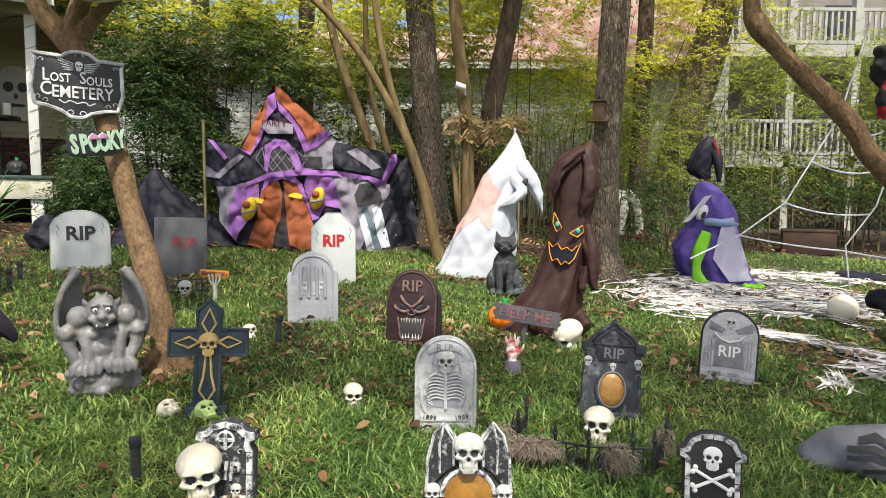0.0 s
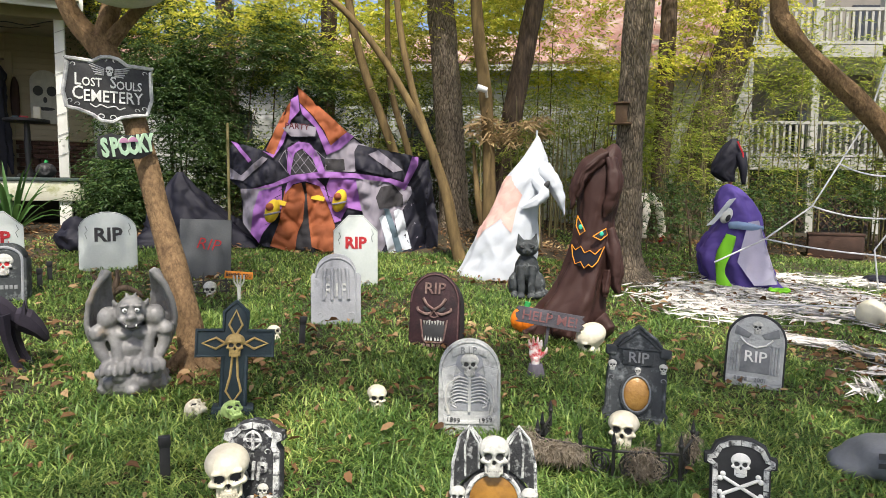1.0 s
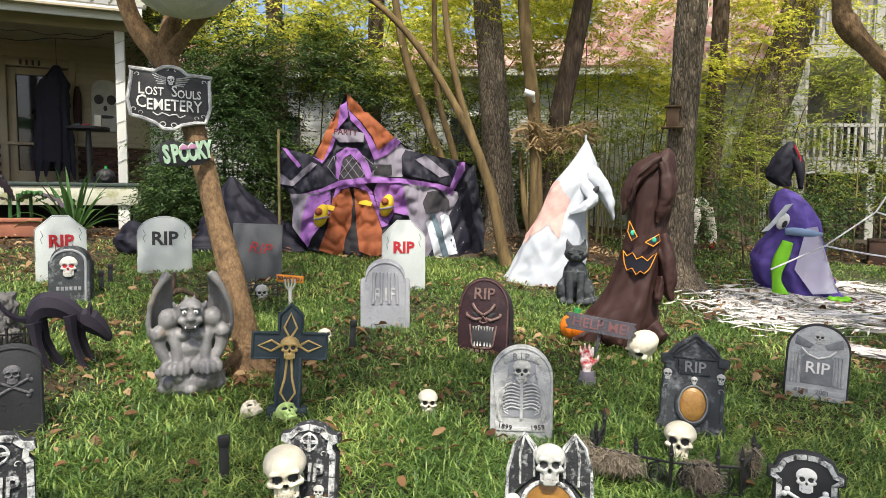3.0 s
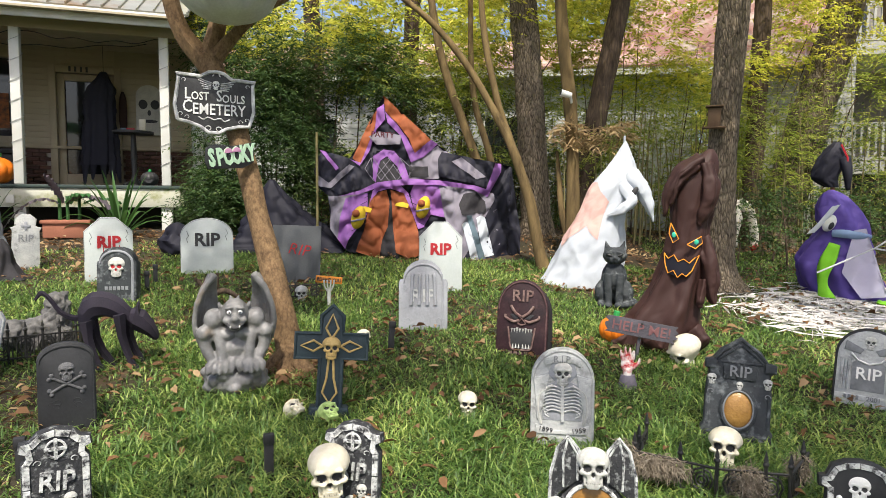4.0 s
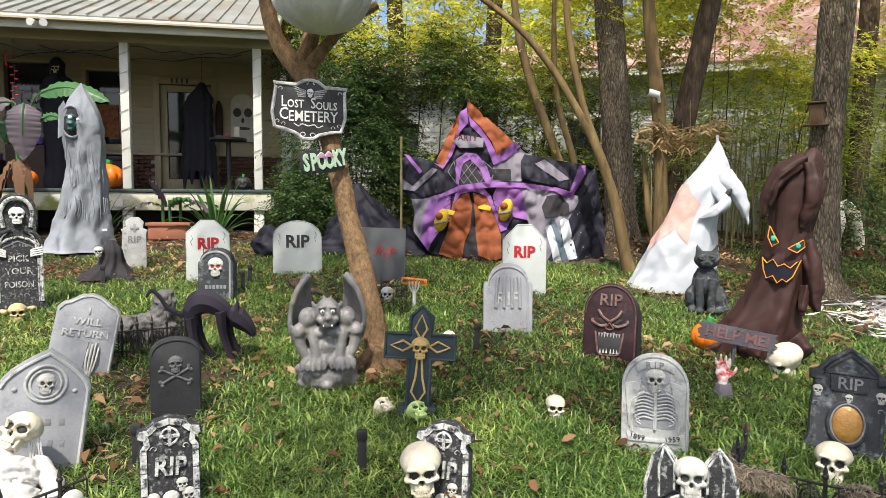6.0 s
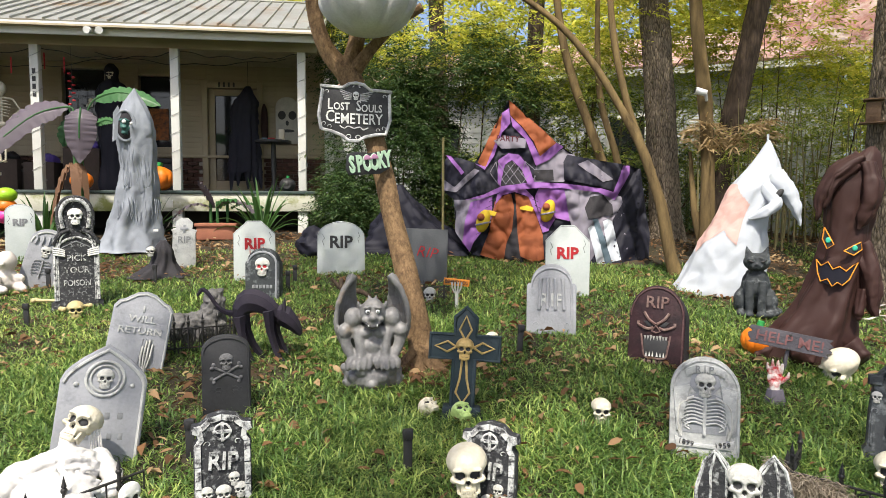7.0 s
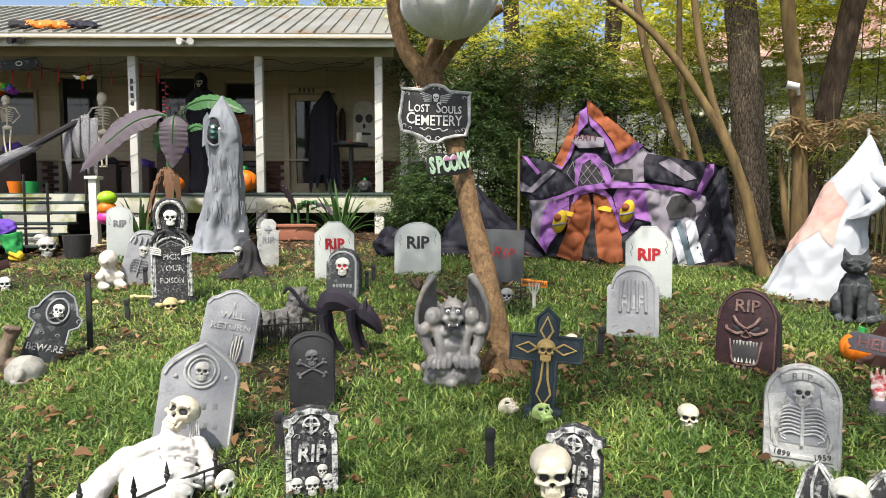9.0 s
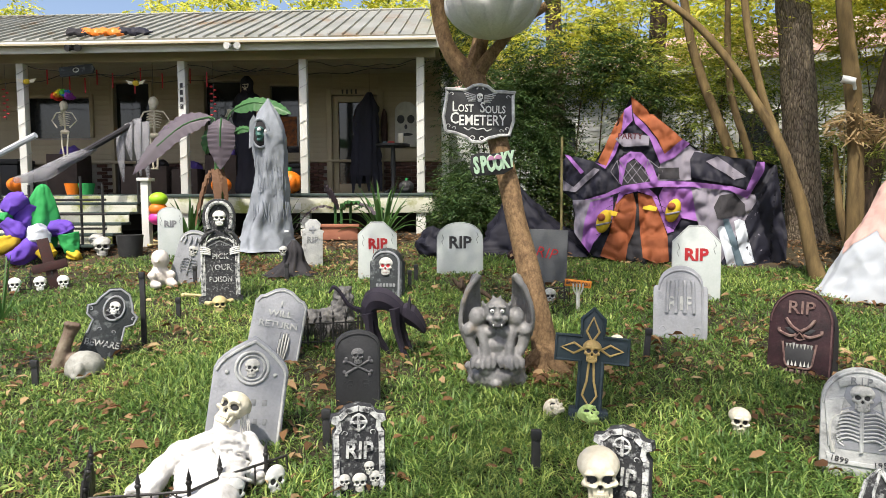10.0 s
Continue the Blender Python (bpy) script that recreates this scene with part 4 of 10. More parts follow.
BOARD_WHITE = surf("white_painted_board", (0.47, 0.5, 0.495), (0.38, 0.42, 0.41), 0.6, 3, 0.08, stain=(0.45, 0.5, 0.47), stain_scale=4, stain_amt=0.4)
BONE = surf("bone_plastic", (0.62, 0.585, 0.48), (0.52, 0.47, 0.35), 0.5, 8, 0.15, stain=(0.3, 0.24, 0.15), stain_amt=0.36)
BONE_GREY = surf("grey_bone", (0.5, 0.5, 0.47), (0.3, 0.3, 0.28), 0.6, 8, 0.2)
GOLD = surf("dull_gold_paint", (0.5, 0.36, 0.14), (0.36, 0.25, 0.09), 0.55, 15, 0.15, metal=0.15)
PAINT_BLACK = surf("black_paint", (0.02, 0.02, 0.022), (0.035, 0.035, 0.037), 0.6, 10, 0.1)
PAINT_RED = surf("red_paint", (0.4, 0.012, 0.018), (0.28, 0.01, 0.014), 0.6, 10, 0.1)
PAINT_GREY = surf("grey_paint", (0.22, 0.23, 0.24), (0.13, 0.135, 0.145), 0.7, 12, 0.1)
PAINT_WHITE = surf("white_letter_paint", (0.7, 0.7, 0.68), (0.62, 0.62, 0.6), 0.6, 20, 0.1)


def arch(w, h, n=14, foot=0.07, shoulder=0.0, sh_h=0.0, rise=None):
    """Outline of a round-topped stone; shoulder: how far the arch steps in."""
    r = w / 2 - shoulder
    rise = r if rise is None else rise
    spring = h - rise
    pts = [(-w / 2, -foot), (w / 2, -foot)]
    if shoulder:
        pts += [(w / 2, spring - sh_h), (w / 2 - shoulder * 0.4, spring), (r, spring)]
    else:
        pts += [(w / 2, spring)]
    pts += [(r * math.cos(math.pi * k / n), spring + rise * math.sin(math.pi * k / n)) for k in range(1, n)]
    if shoulder:
        pts += [(-r, spring), (-w / 2 + shoulder * 0.4, spring), (-w / 2, spring - sh_h)]
    else:
        pts += [(-w / 2, spring)]
    return pts


def gothic(w, h, spring, foot=0.07, n=6, shoulder=0.0):
    r = w / 2 - shoulder
    pts = [(-w / 2, -foot), (w / 2, -foot), (w / 2, spring)]
    if shoulder:
        pts.append((r, spring))
    for k in range(1, n):
        f = k / n
        pts.append((r * (1 - f ** 1.6), spring + (h - spring) * f))
    pts.append((0, h))
    for k in range(n - 1, 0, -1):
        f = k / n
        pts.append((-r * (1 - f ** 1.6), spring + (h - spring) * f))
    if shoulder:
        pts.append((-r, spring))
    pts.append((-w / 2, spring))
    return pts


def scaled(pts, s, cz):
    return [(x * s, cz + (z - cz) * s) for x, z in pts]


def skull_mesh(name="skull", bone=None, dark=None, teeth=True):
    """A skull one unit high, facing -y, resting on z = 0."""
    bm = bmesh.new()
    ball(bm, 0.41, 0.45, 0.36, (0, 0.06, 0.64), u=20, v=14)
    ball(bm, 0.27, 0.2, 0.22, (0, -0.2, 0.45), u=16, v=10)
    for s in (1, -1):
        ball(bm, 0.12, 0.12, 0.08, (s * 0.24, -0.22, 0.42), u=12, v=8)
        ball(bm, 0.13, 0.06, 0.05, (s * 0.16, -0.33, 0.66), u=12, v=8)
    box(bm, 0.3, 0.2, 0.2, (0, -0.24, 0.26), bevel=0.04)
    box(bm, 0.32, 0.22, 0.14, (0, -0.22, 0.08), bevel=0.05)
    for s in (1, -1):
        box(bm, 0.06, 0.26, 0.3, (s * 0.2, -0.1, 0.2), Euler((radians(-20), 0, 0)), bevel=0.02)
    me = organic(bm, 0.019, 3, name, (bone or BONE, dark or PAINT_BLACK))
    n = len(me.vertices)
    co = np.empty(n * 3, np.float32)
    me.vertices.foreach_get("co", co)
    co = co.reshape(-1, 3)
    hole = np.zeros(n)
    for ex, ez, rx, rz in ((0.15, 0.52, 0.115, 0.1), (-0.15, 0.52, 0.115, 0.1), (0.0, 0.37, 0.055, 0.075)):
        d = np.sqrt(((co[:, 0] - ex) / rx) ** 2 + ((co[:, 2] - ez) / rz) ** 2)
        k = np.clip(1.25 - d, 0, 1) * (co[:, 1] < 0)
        co[:, 1] += np.minimum(k, 0.6) * 0.22
        hole = np.maximum(hole, (d < 0.98) & (co[:, 1] < 0.1))
    k = (np.abs(co[:, 2] - 0.165) < 0.022) & (co[:, 1] < -0.2) & (np.abs(co[:, 0]) < 0.14)
    hole = np.maximum(hole, k)
    # temples draw in behind the sockets
    pinch = np.exp(-((co[:, 2] - 0.47) / 0.1) ** 2) * np.clip((co[:, 1] + 0.28) * 5, 0, 1)
    co[:, 0] *= 1 - 0.13 * pinch
    me.vertices.foreach_set("co", co.ravel())
    idx = [1 if all(hole[v] for v in p.vertices) else 0 for p in me.polygons]
    me.polygons.foreach_set("material_index", idx)
    me.update()
    if teeth:
        bm = bmesh.new()
        bm.from_mesh(me)
        for k in range(7):
            x = (k - 3) * 0.042
            y = -0.338 + 1.6 * x * x
            box(bm, 0.034, 0.04, 0.075, (x, y, 0.205), Euler((0, 0, x * 3)))
            box(bm, 0.032, 0.04, 0.06, (x, y + 0.008, 0.128), Euler((0, 0, x * 3)))
        bm.to_mesh(me)
        bm.free()
        smooth(me, 50)
    return me


SKULL = skull_mesh("skull")
SKULL_GREY = skull_mesh("skull_relief", BONE_GREY)
SKULL_GOLD = skull_mesh("skull_gold", GOLD)


def skull(m, size, label, group="loose skulls", mesh=None, name="skull"):
    ob = new(name, mesh or SKULL)
    ob.matrix_basis = m @ Matrix.Diagonal((size, size, size * 0.97, 1))
    return tagged(ob, label, "skull", group)


def relief(mesh, parent, x, y, z, size, flat=0.5, roll=0, name="skull_relief"):
    ob = new(name, mesh)
    ob.parent = parent
    ob.matrix_basis = pose(x, y, z, 0, roll, 0) @ Matrix.Diagonal((size, size * flat, size, 1))
    return ob


def stone(name, m, outline, depth, mat, label, rim=None, rim_w=0.86, rim_mat=None, group="gravestones", cz=0.2):
    rt = root(name, m, label, "gravestone", group)
    bm = bmesh.new()
    slab(bm, outline, depth, 0.008)
    part("slab", bm, mat, rt)
    return rt


def plate(name, rt, outline, mat, y, depth=0.012, at=(0, 0), bevel=0.003, label=""):
    bm = bmesh.new()
    slab(bm, outline, depth, bevel, (at[0], y, at[1]))
    return part(name, bm, mat, rt, label)


def rod(name, rt, pts, r, mat, seg=6, label=""):
    bm = bmesh.new()
    tube(bm, pts, r, seg)
    return part(name, bm, mat, rt, label)


def hoop(pts, y):
    return [(x, y, z) for x, z in pts]


def ring_rim(rt, outline, y, r, mat, name="rim"):
    bm = bmesh.new()
    tube(bm, hoop(outline, y), r, 6)
    return part(name, bm, mat, rt)


def border(rt, pts, w, y, depth, mat, step=0.1, name="border"):
    """A raised rim of rough blocks inside an open outline that runs from the right foot over the top."""
    P = [Vector((x, z)) for x, z in pts]
    N = []
    for i in range(len(P)):
        d = (P[min(i + 1, len(P) - 1)] - P[max(i - 1, 0)]).normalized()
        N.append(Vector((-d.y, d.x)))
    bm = bmesh.new()
    for i in range(len(P) - 1):
        n = max(1, round((P[i + 1] - P[i]).length / step))
        for k in range(n):
            f, g = (k + 0.012) / n, (k + 0.988) / n
            a, b = P[i].lerp(P[i + 1], f), P[i].lerp(P[i + 1], g)
            c, e = b + N[i].lerp(N[i + 1], g) * w, a + N[i].lerp(N[i + 1], f) * w
            q = y - depth * (0.8 + 0.4 * noise.noise(Vector((a.x * 31, a.y * 31, 2.0))))
            m = (a + b + c + e) / 4
            top = [bm.verts.new((v.x + (m.x - v.x) * 0.06, q, v.y + (m.y - v.y) * 0.06)) for v in (a, b, c, e)]
            low = [bm.verts.new((v.x, y + 0.004, v.y)) for v in (a, b, c, e)]
            bm.faces.new(top)
            for j in range(4):
                bm.faces.new((top[j], low[j], low[(j + 1) % 4], top[(j + 1) % 4]))
    bmesh.ops.recalc_face_normals(bm, faces=bm.faces[:])
    return part(name, bm, mat, rt, "white-brushed block rim", 30)


def curl(rt, x, y, z, s, mat, flip=1):
    pts = []
    for k in range(14):
        a = k / 13 * 4.5
        q = s * (1 - k / 16)
        pts.append((x + flip * math.cos(a) * q, y, z + math.sin(a) * q))
    return rod("scroll", rt, pts, s * 0.13, mat, 5)




def bars(rt, x, y, z, w, h, n, mat, gap=0.4):
    """Unreadable writing as plain bars."""
    u = w / (n + (n - 1) * gap)
    for k in range(n):
        bm = bmesh.new()
        box(bm, u, 0.006, h, (x - w / 2 + u / 2 + k * u * (1 + gap), y, z), bevel=0.001)
        part("letter_bar", bm, mat, rt)


def crossbones(rt, x, y, z, s, mat):
    for a in (1, -1):
        c, q = math.cos(radians(28)), math.sin(radians(28)) * a
        pts = [(x - c * s, y, z - q * s), (x + c * s, y, z + q * s)]
        bm = bmesh.new()
        tube(bm, pts, s * 0.09, 8)
        for e in pts:
            for d in (1, -1):
                ball(bm, s * 0.14, s * 0.1, s * 0.14, (e[0] - q * d * s * 0.13, y, e[2] + c * d * s * 0.13), u=10, v=6)
        part("bone", bm, mat, rt)


def ribs(rt, x, y, z, w, h, n, mat):
    for k in range(n):
        f = k / (n - 1)
        ww = w * (0.75 + 0.35 * math.sin(math.pi * (0.2 + 0.6 * f))) / 2
        for s in (1, -1):
            zz = z + h / 2 - f * h
            pts = [(x + s * 0.006, y, zz), (x + s * ww * 0.6, y - 0.006, zz + 0.012), (x + s * ww, y, zz - 0.012), (x + s * ww * 0.75, y + 0.002, zz - 0.03)]
            rod("rib", rt, spline(pts, 4), 0.005, mat, 5)
    rod("spine", rt, [(x, y - 0.002, z + h / 2 + 0.02), (x, y - 0.002, z - h / 2 - 0.05)], 0.009, mat, 6)


# pale stone with a whole skeleton in relief
rt = stone("skeleton_gravestone", stand(0.02, 3.34, 0, -7), arch(0.33, 0.5, rise=0.17), 0.06, STONE_LIGHT, "pale grey foam gravestone with a skeleton in relief")
ring_rim(rt, scaled(arch(0.33, 0.5, rise=0.17)[1:], 0.93, 0.25), -0.03, 0.006, STONE_LIGHT)
plate("recess", rt, [(-0.1, 0.12), (0.1, 0.12), (0.115, 0.24), (0.09, 0.3), (0.04, 0.32), (0.075, 0.36), (0.06, 0.42), (-0.06, 0.42), (-0.075, 0.36), (-0.04, 0.32), (-0.09, 0.3), (-0.115, 0.24)], STONE_GREY, -0.03, 0.008)
relief(SKULL_GREY, rt, 0, -0.032, 0.3, 0.125, 0.4)
ribs(rt, 0, -0.036, 0.225, 0.19, 0.12, 8, STONE_LIGHT)
for s in (1, -1):
    rod("arm_bone", rt, spline([(s * 0.05, -0.034, 0.3), (s * 0.115, -0.036, 0.26), (s * 0.125, -0.036, 0.17), (s * 0.11, -0.034, 0.1)], 4), 0.009, BONE_GREY)
    plate("cloth", rt, [(s * 0.13, 0.12), (s * 0.15, 0.34), (s * 0.07, 0.36), (s * 0.1, 0.2)], STONE_LIGHT, -0.033, 0.02)
plate("banner", rt, [(-0.1, 0.435), (-0.06, 0.455), (0, 0.462), (0.06, 0.455), (0.1, 0.435), (0.09, 0.4), (0.05, 0.418), (0, 0.424), (-0.05, 0.418), (-0.09, 0.4)], STONE_LIGHT, -0.034, 0.012)
letters("R.I.P.", 0.05, PAINT_GREY, rt, 0, -0.042, 0.438)
plate("banner", rt, [(-0.13, 0.05), (0.13, 0.05), (0.14, 0.1), (0.05, 0.07), (-0.05, 0.07), (-0.14, 0.1)], STONE_LIGHT, -0.034, 0.01)
letters("1899", 0.035, PAINT_BLACK, rt, -0.085, -0.041, 0.072, 8, sx=1.1)
letters("1959", 0.035, PAINT_BLACK, rt, 0.085, -0.041, 0.072, -8, sx=1.1)


def ornate_rip(m, label):
    rt = stone("ornate_gravestone", m, [(-0.12, -0.1), (0.12, -0.1), (0.12, 0.29), (0.105, 0.31), (0.105, 0.325), (0.13, 0.335), (0.125, 0.37), (0.09, 0.375), (0.06, 0.405), (0, 0.42), (-0.06, 0.405), (-0.09, 0.375), (-0.125, 0.37), (-0.13, 0.335), (-0.105, 0.325), (-0.105, 0.31), (-0.12, 0.29)], 0.06, STONE_DARK, label)
    border(rt, [(0.115, 0.0), (0.115, 0.288), (0.1, 0.31), (0.102, 0.328), (0.124, 0.338), (0.119, 0.366), (0.088, 0.37), (0.058, 0.398), (0, 0.412), (-0.058, 0.398), (-0.088, 0.37), (-0.119, 0.366), (-0.124, 0.338), (-0.102, 0.328), (-0.1, 0.31), (-0.115, 0.288), (-0.115, 0.0)], 0.026, -0.03, 0.012, STONE_EDGE)
    rod("roundel", rt, [(0.034 * math.cos(a / 3), -0.033, 0.335 + 0.034 * math.sin(a / 3)) for a in range(20)], 0.005, STONE_EDGE)
    for s in (1, -1):
        plate("cross_arm", rt, [(-0.04, -0.007), (0.04, -0.007), (0.04, 0.007), (-0.04, 0.007)] if s > 0 else [(-0.007, -0.042), (0.007, -0.042), (0.007, 0.042), (-0.007, 0.042)], STONE_EDGE, -0.034, 0.012 + 0.002 * s, (0, 0.335))
        curl(rt, s * 0.06, -0.033, 0.285, 0.017, STONE_EDGE, s)
    letters("RIP", 0.105, STONE_EDGE, rt, 0, -0.034, 0.205, 4, 0.014, 0.002, sx=0.9)
    for x, z, s in ((-0.07, 0.035, 0.07), (0, 0.02, 0.085), (0.07, 0.04, 0.07), (0.045, 0.095, 0.06)):
        relief(SKULL_GREY, rt, x, -0.03, z, s, 0.55)
    return rt


ornate_rip(stand(-2.00, 2.21, 40, -5), "black gravestone with white brushed edges, a cross and skulls")
ornate_rip(stand(-0.9, 2.6, 0, -6, 0, -0.06), "black gravestone with white brushed edges behind a skull")

# bat-winged skull over an amber panel
rt = stone("bat_gravestone", stand(0.11, 2.53, -2, -6), [(-0.16, -0.1), (0.16, -0.1), (0.16, 0.13), (0.1, 0.2), (0.05, 0.3), (-0.05, 0.3), (-0.1, 0.2), (-0.16, 0.13)], 0.06, STONE_DARK, "charcoal gravestone with bat wings, a skull and an amber panel")
AMBER = surf("amber_panel", (0.3, 0.15, 0.03), (0.16, 0.075, 0.02), 0.25, 9, 0.15, stain=(0.5, 0.33, 0.1), stain_scale=6, stain_amt=0.4)
plate("amber_panel", rt, arch(0.2, 0.22, foot=0.05, rise=0.1), AMBER, -0.034, 0.016, label="amber swirled panel")
ring_rim(rt, arch(0.215, 0.23, foot=0.05, rise=0.11)[1:], -0.04, 0.01, STONE_EDGE)
relief(SKULL_GREY, rt, 0, -0.05, 0.22, 0.16, 0.6)
for s in (1, -1):
    bm = bmesh.new()
    tip = (s * 0.1, 0.41)
    fingers = [(s * 0.06, 0.245), (s * 0.115, 0.215)]
    slab(bm, [(s * 0.03, 0.3), (s * 0.06, 0.37), tip, (s * 0.14, 0.37), (s * 0.162, 0.27), (s * 0.168, 0.13), (s * 0.13, 0.19), (s * 0.09, 0.22), (s * 0.05, 0.25)], 0.03, 0.004, (0, -0.03, 0))
    part("wing", bm, STONE_DARK, rt)
    for fx, fz in fingers:
        rod("wing_finger", rt, [(tip[0], -0.048, tip[1]), (fx * 1.02, -0.05, (fz + tip[1]) / 2 + 0.02), (fx, -0.046, fz)], 0.005, STONE_EDGE, 5)
    rod("wing_edge", rt, [(s * 0.03, -0.046, 0.3), (s * 0.06, -0.046, 0.37), (tip[0], -0.046, tip[1] + 0.01), (s * 0.14, -0.046, 0.37), (s * 0.165, -0.046, 0.27), (s * 0.17, -0.046, 0.12)], 0.007, STONE_EDGE, 5)
    relief(SKULL_GREY, rt, s * 0.145, -0.045, 0.09, 0.085, 0.6)
    bm = bmesh.new()
    for k in range(4):
        tube(bm, [(s * 0.145 + (k - 1.5) * 0.014, -0.04, -0.08), (s * 0.145 + (k - 1.5) * 0.014, -0.04, 0.08)], 0.007, 6)
    part("fluted_column", bm, STONE_EDGE, rt)

# maroon stone with a horned face and a black fabric back
rt = stone("maroon_gravestone", stand(-0.23, 4.63, -12, -8), arch(0.38, 0.56, rise=0.22), 0.02, MAROON, "maroon arched gravestone with a fanged face and black fabric back")
ring_rim(rt, scaled(arch(0.38, 0.56, rise=0.22)[1:], 0.94, 0.25), -0.012, 0.006, surf("brushed_maroon", (0.11, 0.06, 0.06), (0.04, 0.016, 0.018), 0.8, 20))
letters("RIP", 0.12, surf("dull_rose", (0.24, 0.17, 0.145), (0.08, 0.035, 0.035), 0.8, 20), rt, 0, -0.014, 0.435, 0, 0.01, 0.001)
BR = bpy.data.materials["dull_rose"]
plate("mouth", rt, [(-0.075, 0.06), (0.07, 0.055), (0.085, 0.17), (0.04, 0.2), (-0.04, 0.2), (-0.085, 0.17)], PAINT_BLACK, -0.011, 0.008)
rod("jaw_line", rt, spline([(-0.1, -0.014, 0.21), (-0.088, -0.016, 0.13), (-0.07, -0.016, 0.055), (0.0, -0.017, 0.045), (0.07, -0.016, 0.055), (0.088, -0.016, 0.13), (0.1, -0.014, 0.21)], 4), 0.007, BR)
rod("nose", rt, [(-0.03, -0.015, 0.235), (0.0, -0.022, 0.275), (0.03, -0.015, 0.235), (0.0, -0.02, 0.225), (-0.03, -0.015, 0.235)], 0.006, BR)
for s in (1, -1):
    rod("brow", rt, spline([(s * 0.005, -0.018, 0.285), (s * 0.05, -0.02, 0.315), (s * 0.085, -0.018, 0.365)], 4), 0.011, BR)
    rod("cheek", rt, spline([(s * 0.02, -0.016, 0.26), (s * 0.06, -0.02, 0.25), (s * 0.12, -0.016, 0.275), (s * 0.125, -0.014, 0.3)], 4), 0.01, BR)
    plate("eye_pit", rt, [(s * 0.02, 0.272), (s * 0.055, 0.265), (s * 0.09, 0.3), (s * 0.06, 0.305)], PAINT_BLACK, -0.013, 0.006)
    for k in range(4):
        bm = bmesh.new()
        bmesh.ops.create_cone(bm, cap_ends=True, segments=8, radius1=0.009, radius2=0, depth=0.03 + 0.012 * (k == 1), matrix=pose(s * (0.012 + k * 0.02), -0.017, 0.185, 180))
        part("fang", bm, BONE_GREY, rt)
    for k in range(3):
        bm = bmesh.new()
        bmesh.ops.create_cone(bm, cap_ends=True, segments=8, radius1=0.008, radius2=0, depth=0.035, matrix=pose(s * (0.015 + k * 0.022), -0.017, 0.075, 0))
        part("fang", bm, BONE_GREY, rt)
bars(rt, 0, -0.012, 0.02, 0.18, 0.025, 5, BR)
bm = bmesh.new()
o = arch(0.38, 0.55, rise=0.22)
f0 = [bm.verts.new((x, 0.012, z)) for x, z in o]
f1 = [bm.verts.new((x * 0.96 + 0.02, 0.16 * (1 - max(z, 0) / 0.6) + 0.015, z * 0.97)) for x, z in o]
for k in range(len(o)):
    bm.faces.new((f0[k], f0[(k + 1) % len(o)], f1[(k + 1) % len(o)], f1[k]))
bm.faces.new(f1)
part("fabric_back", bm, surf("black_fabric", (0.014, 0.013, 0.016), (0.028, 0.026, 0.03), 0.85, 6, 0.2), rt, "black fabric back")
BLACKCLOTH = bpy.data.materials["black_fabric"]

# grey shouldered stone
rt = stone("grey_gravestone", stand(-1.04, 5.12, 11, -6), arch(0.4, 0.57, shoulder=0.035, sh_h=0.02, rise=0.16), 0.07, STONE_GREY, "grey shouldered foam gravestone with raised letters")
ring_rim(rt, scaled(arch(0.34, 0.55, rise=0.16)[1:], 0.94, 0.25), -0.035, 0.009, STONE_GREY)
letters("RIP", 0.15, STONE_LIGHT, rt, 0, -0.037, 0.27, 0, 0.012, 0.002)
for x in (-0.09, -0.03, 0.03, 0.09):
    rod("drape_fold", rt, spline([(x * 0.9, -0.036, 0.45), (x, -0.042, 0.42), (x * 1.05, -0.038, 0.3), (x * 1.1, -0.036, 0.2)], 4), 0.016, STONE_GREY, 8)
for s in (1, -1):
    curl(rt, s * 0.12, -0.036, 0.07, 0.03, STONE_GREY, s)


def board_rip(m, label, paint, w=0.44, h=0.71, hexed=True, drip=False, foot=0.07, text="RIP"):
    """A home-made painted board."""
    if hexed:
        o = [(-w / 2, -foot), (w / 2, -foot), (w / 2, h * 0.78), (w * 0.4, h * 0.85), (w * 0.38, h * 0.86), (w * 0.16, h), (-w * 0.16, h), (-w * 0.38, h * 0.86), (-w * 0.4, h * 0.85), (-w / 2, h * 0.78)]
    else:
        o = arch(w, h, rise=w * 0.36, foot=foot)
    rt = stone("painted_gravestone", m, o, 0.025, BOARD_WHITE, label, group="painted board gravestones")
    letters(text, w * 0.36, paint, rt, 0, -0.016, h * 0.6, 0, 0.004, 0.006)
    ring_rim(rt, [(x * 0.985, z * 0.985) for x, z in o[2:]] + [(-w * 0.49, h * 0.3)], -0.0125, 0.0025, PAINT_GREY, "painted_edge")
    for x, z in ((w * 0.36, h * 0.8), (-w * 0.38, h * 0.76)):
        rod("painted_crack", rt, [(x, -0.013, z), (x + 0.02, -0.013, z - 0.05), (x - 0.005, -0.013, z - 0.08), (x + 0.012, -0.013, z - 0.13)], 0.0025, PAINT_BLACK, 4)
    if drip:
        for k in range(5):
            rod("drip", rt, [(-0.1 + k * 0.05, -0.014, h * 0.55), (-0.1 + k * 0.05, -0.014, h * (0.5 - 0.06 * (k % 3)))], 0.004, paint, 5)
    return rt


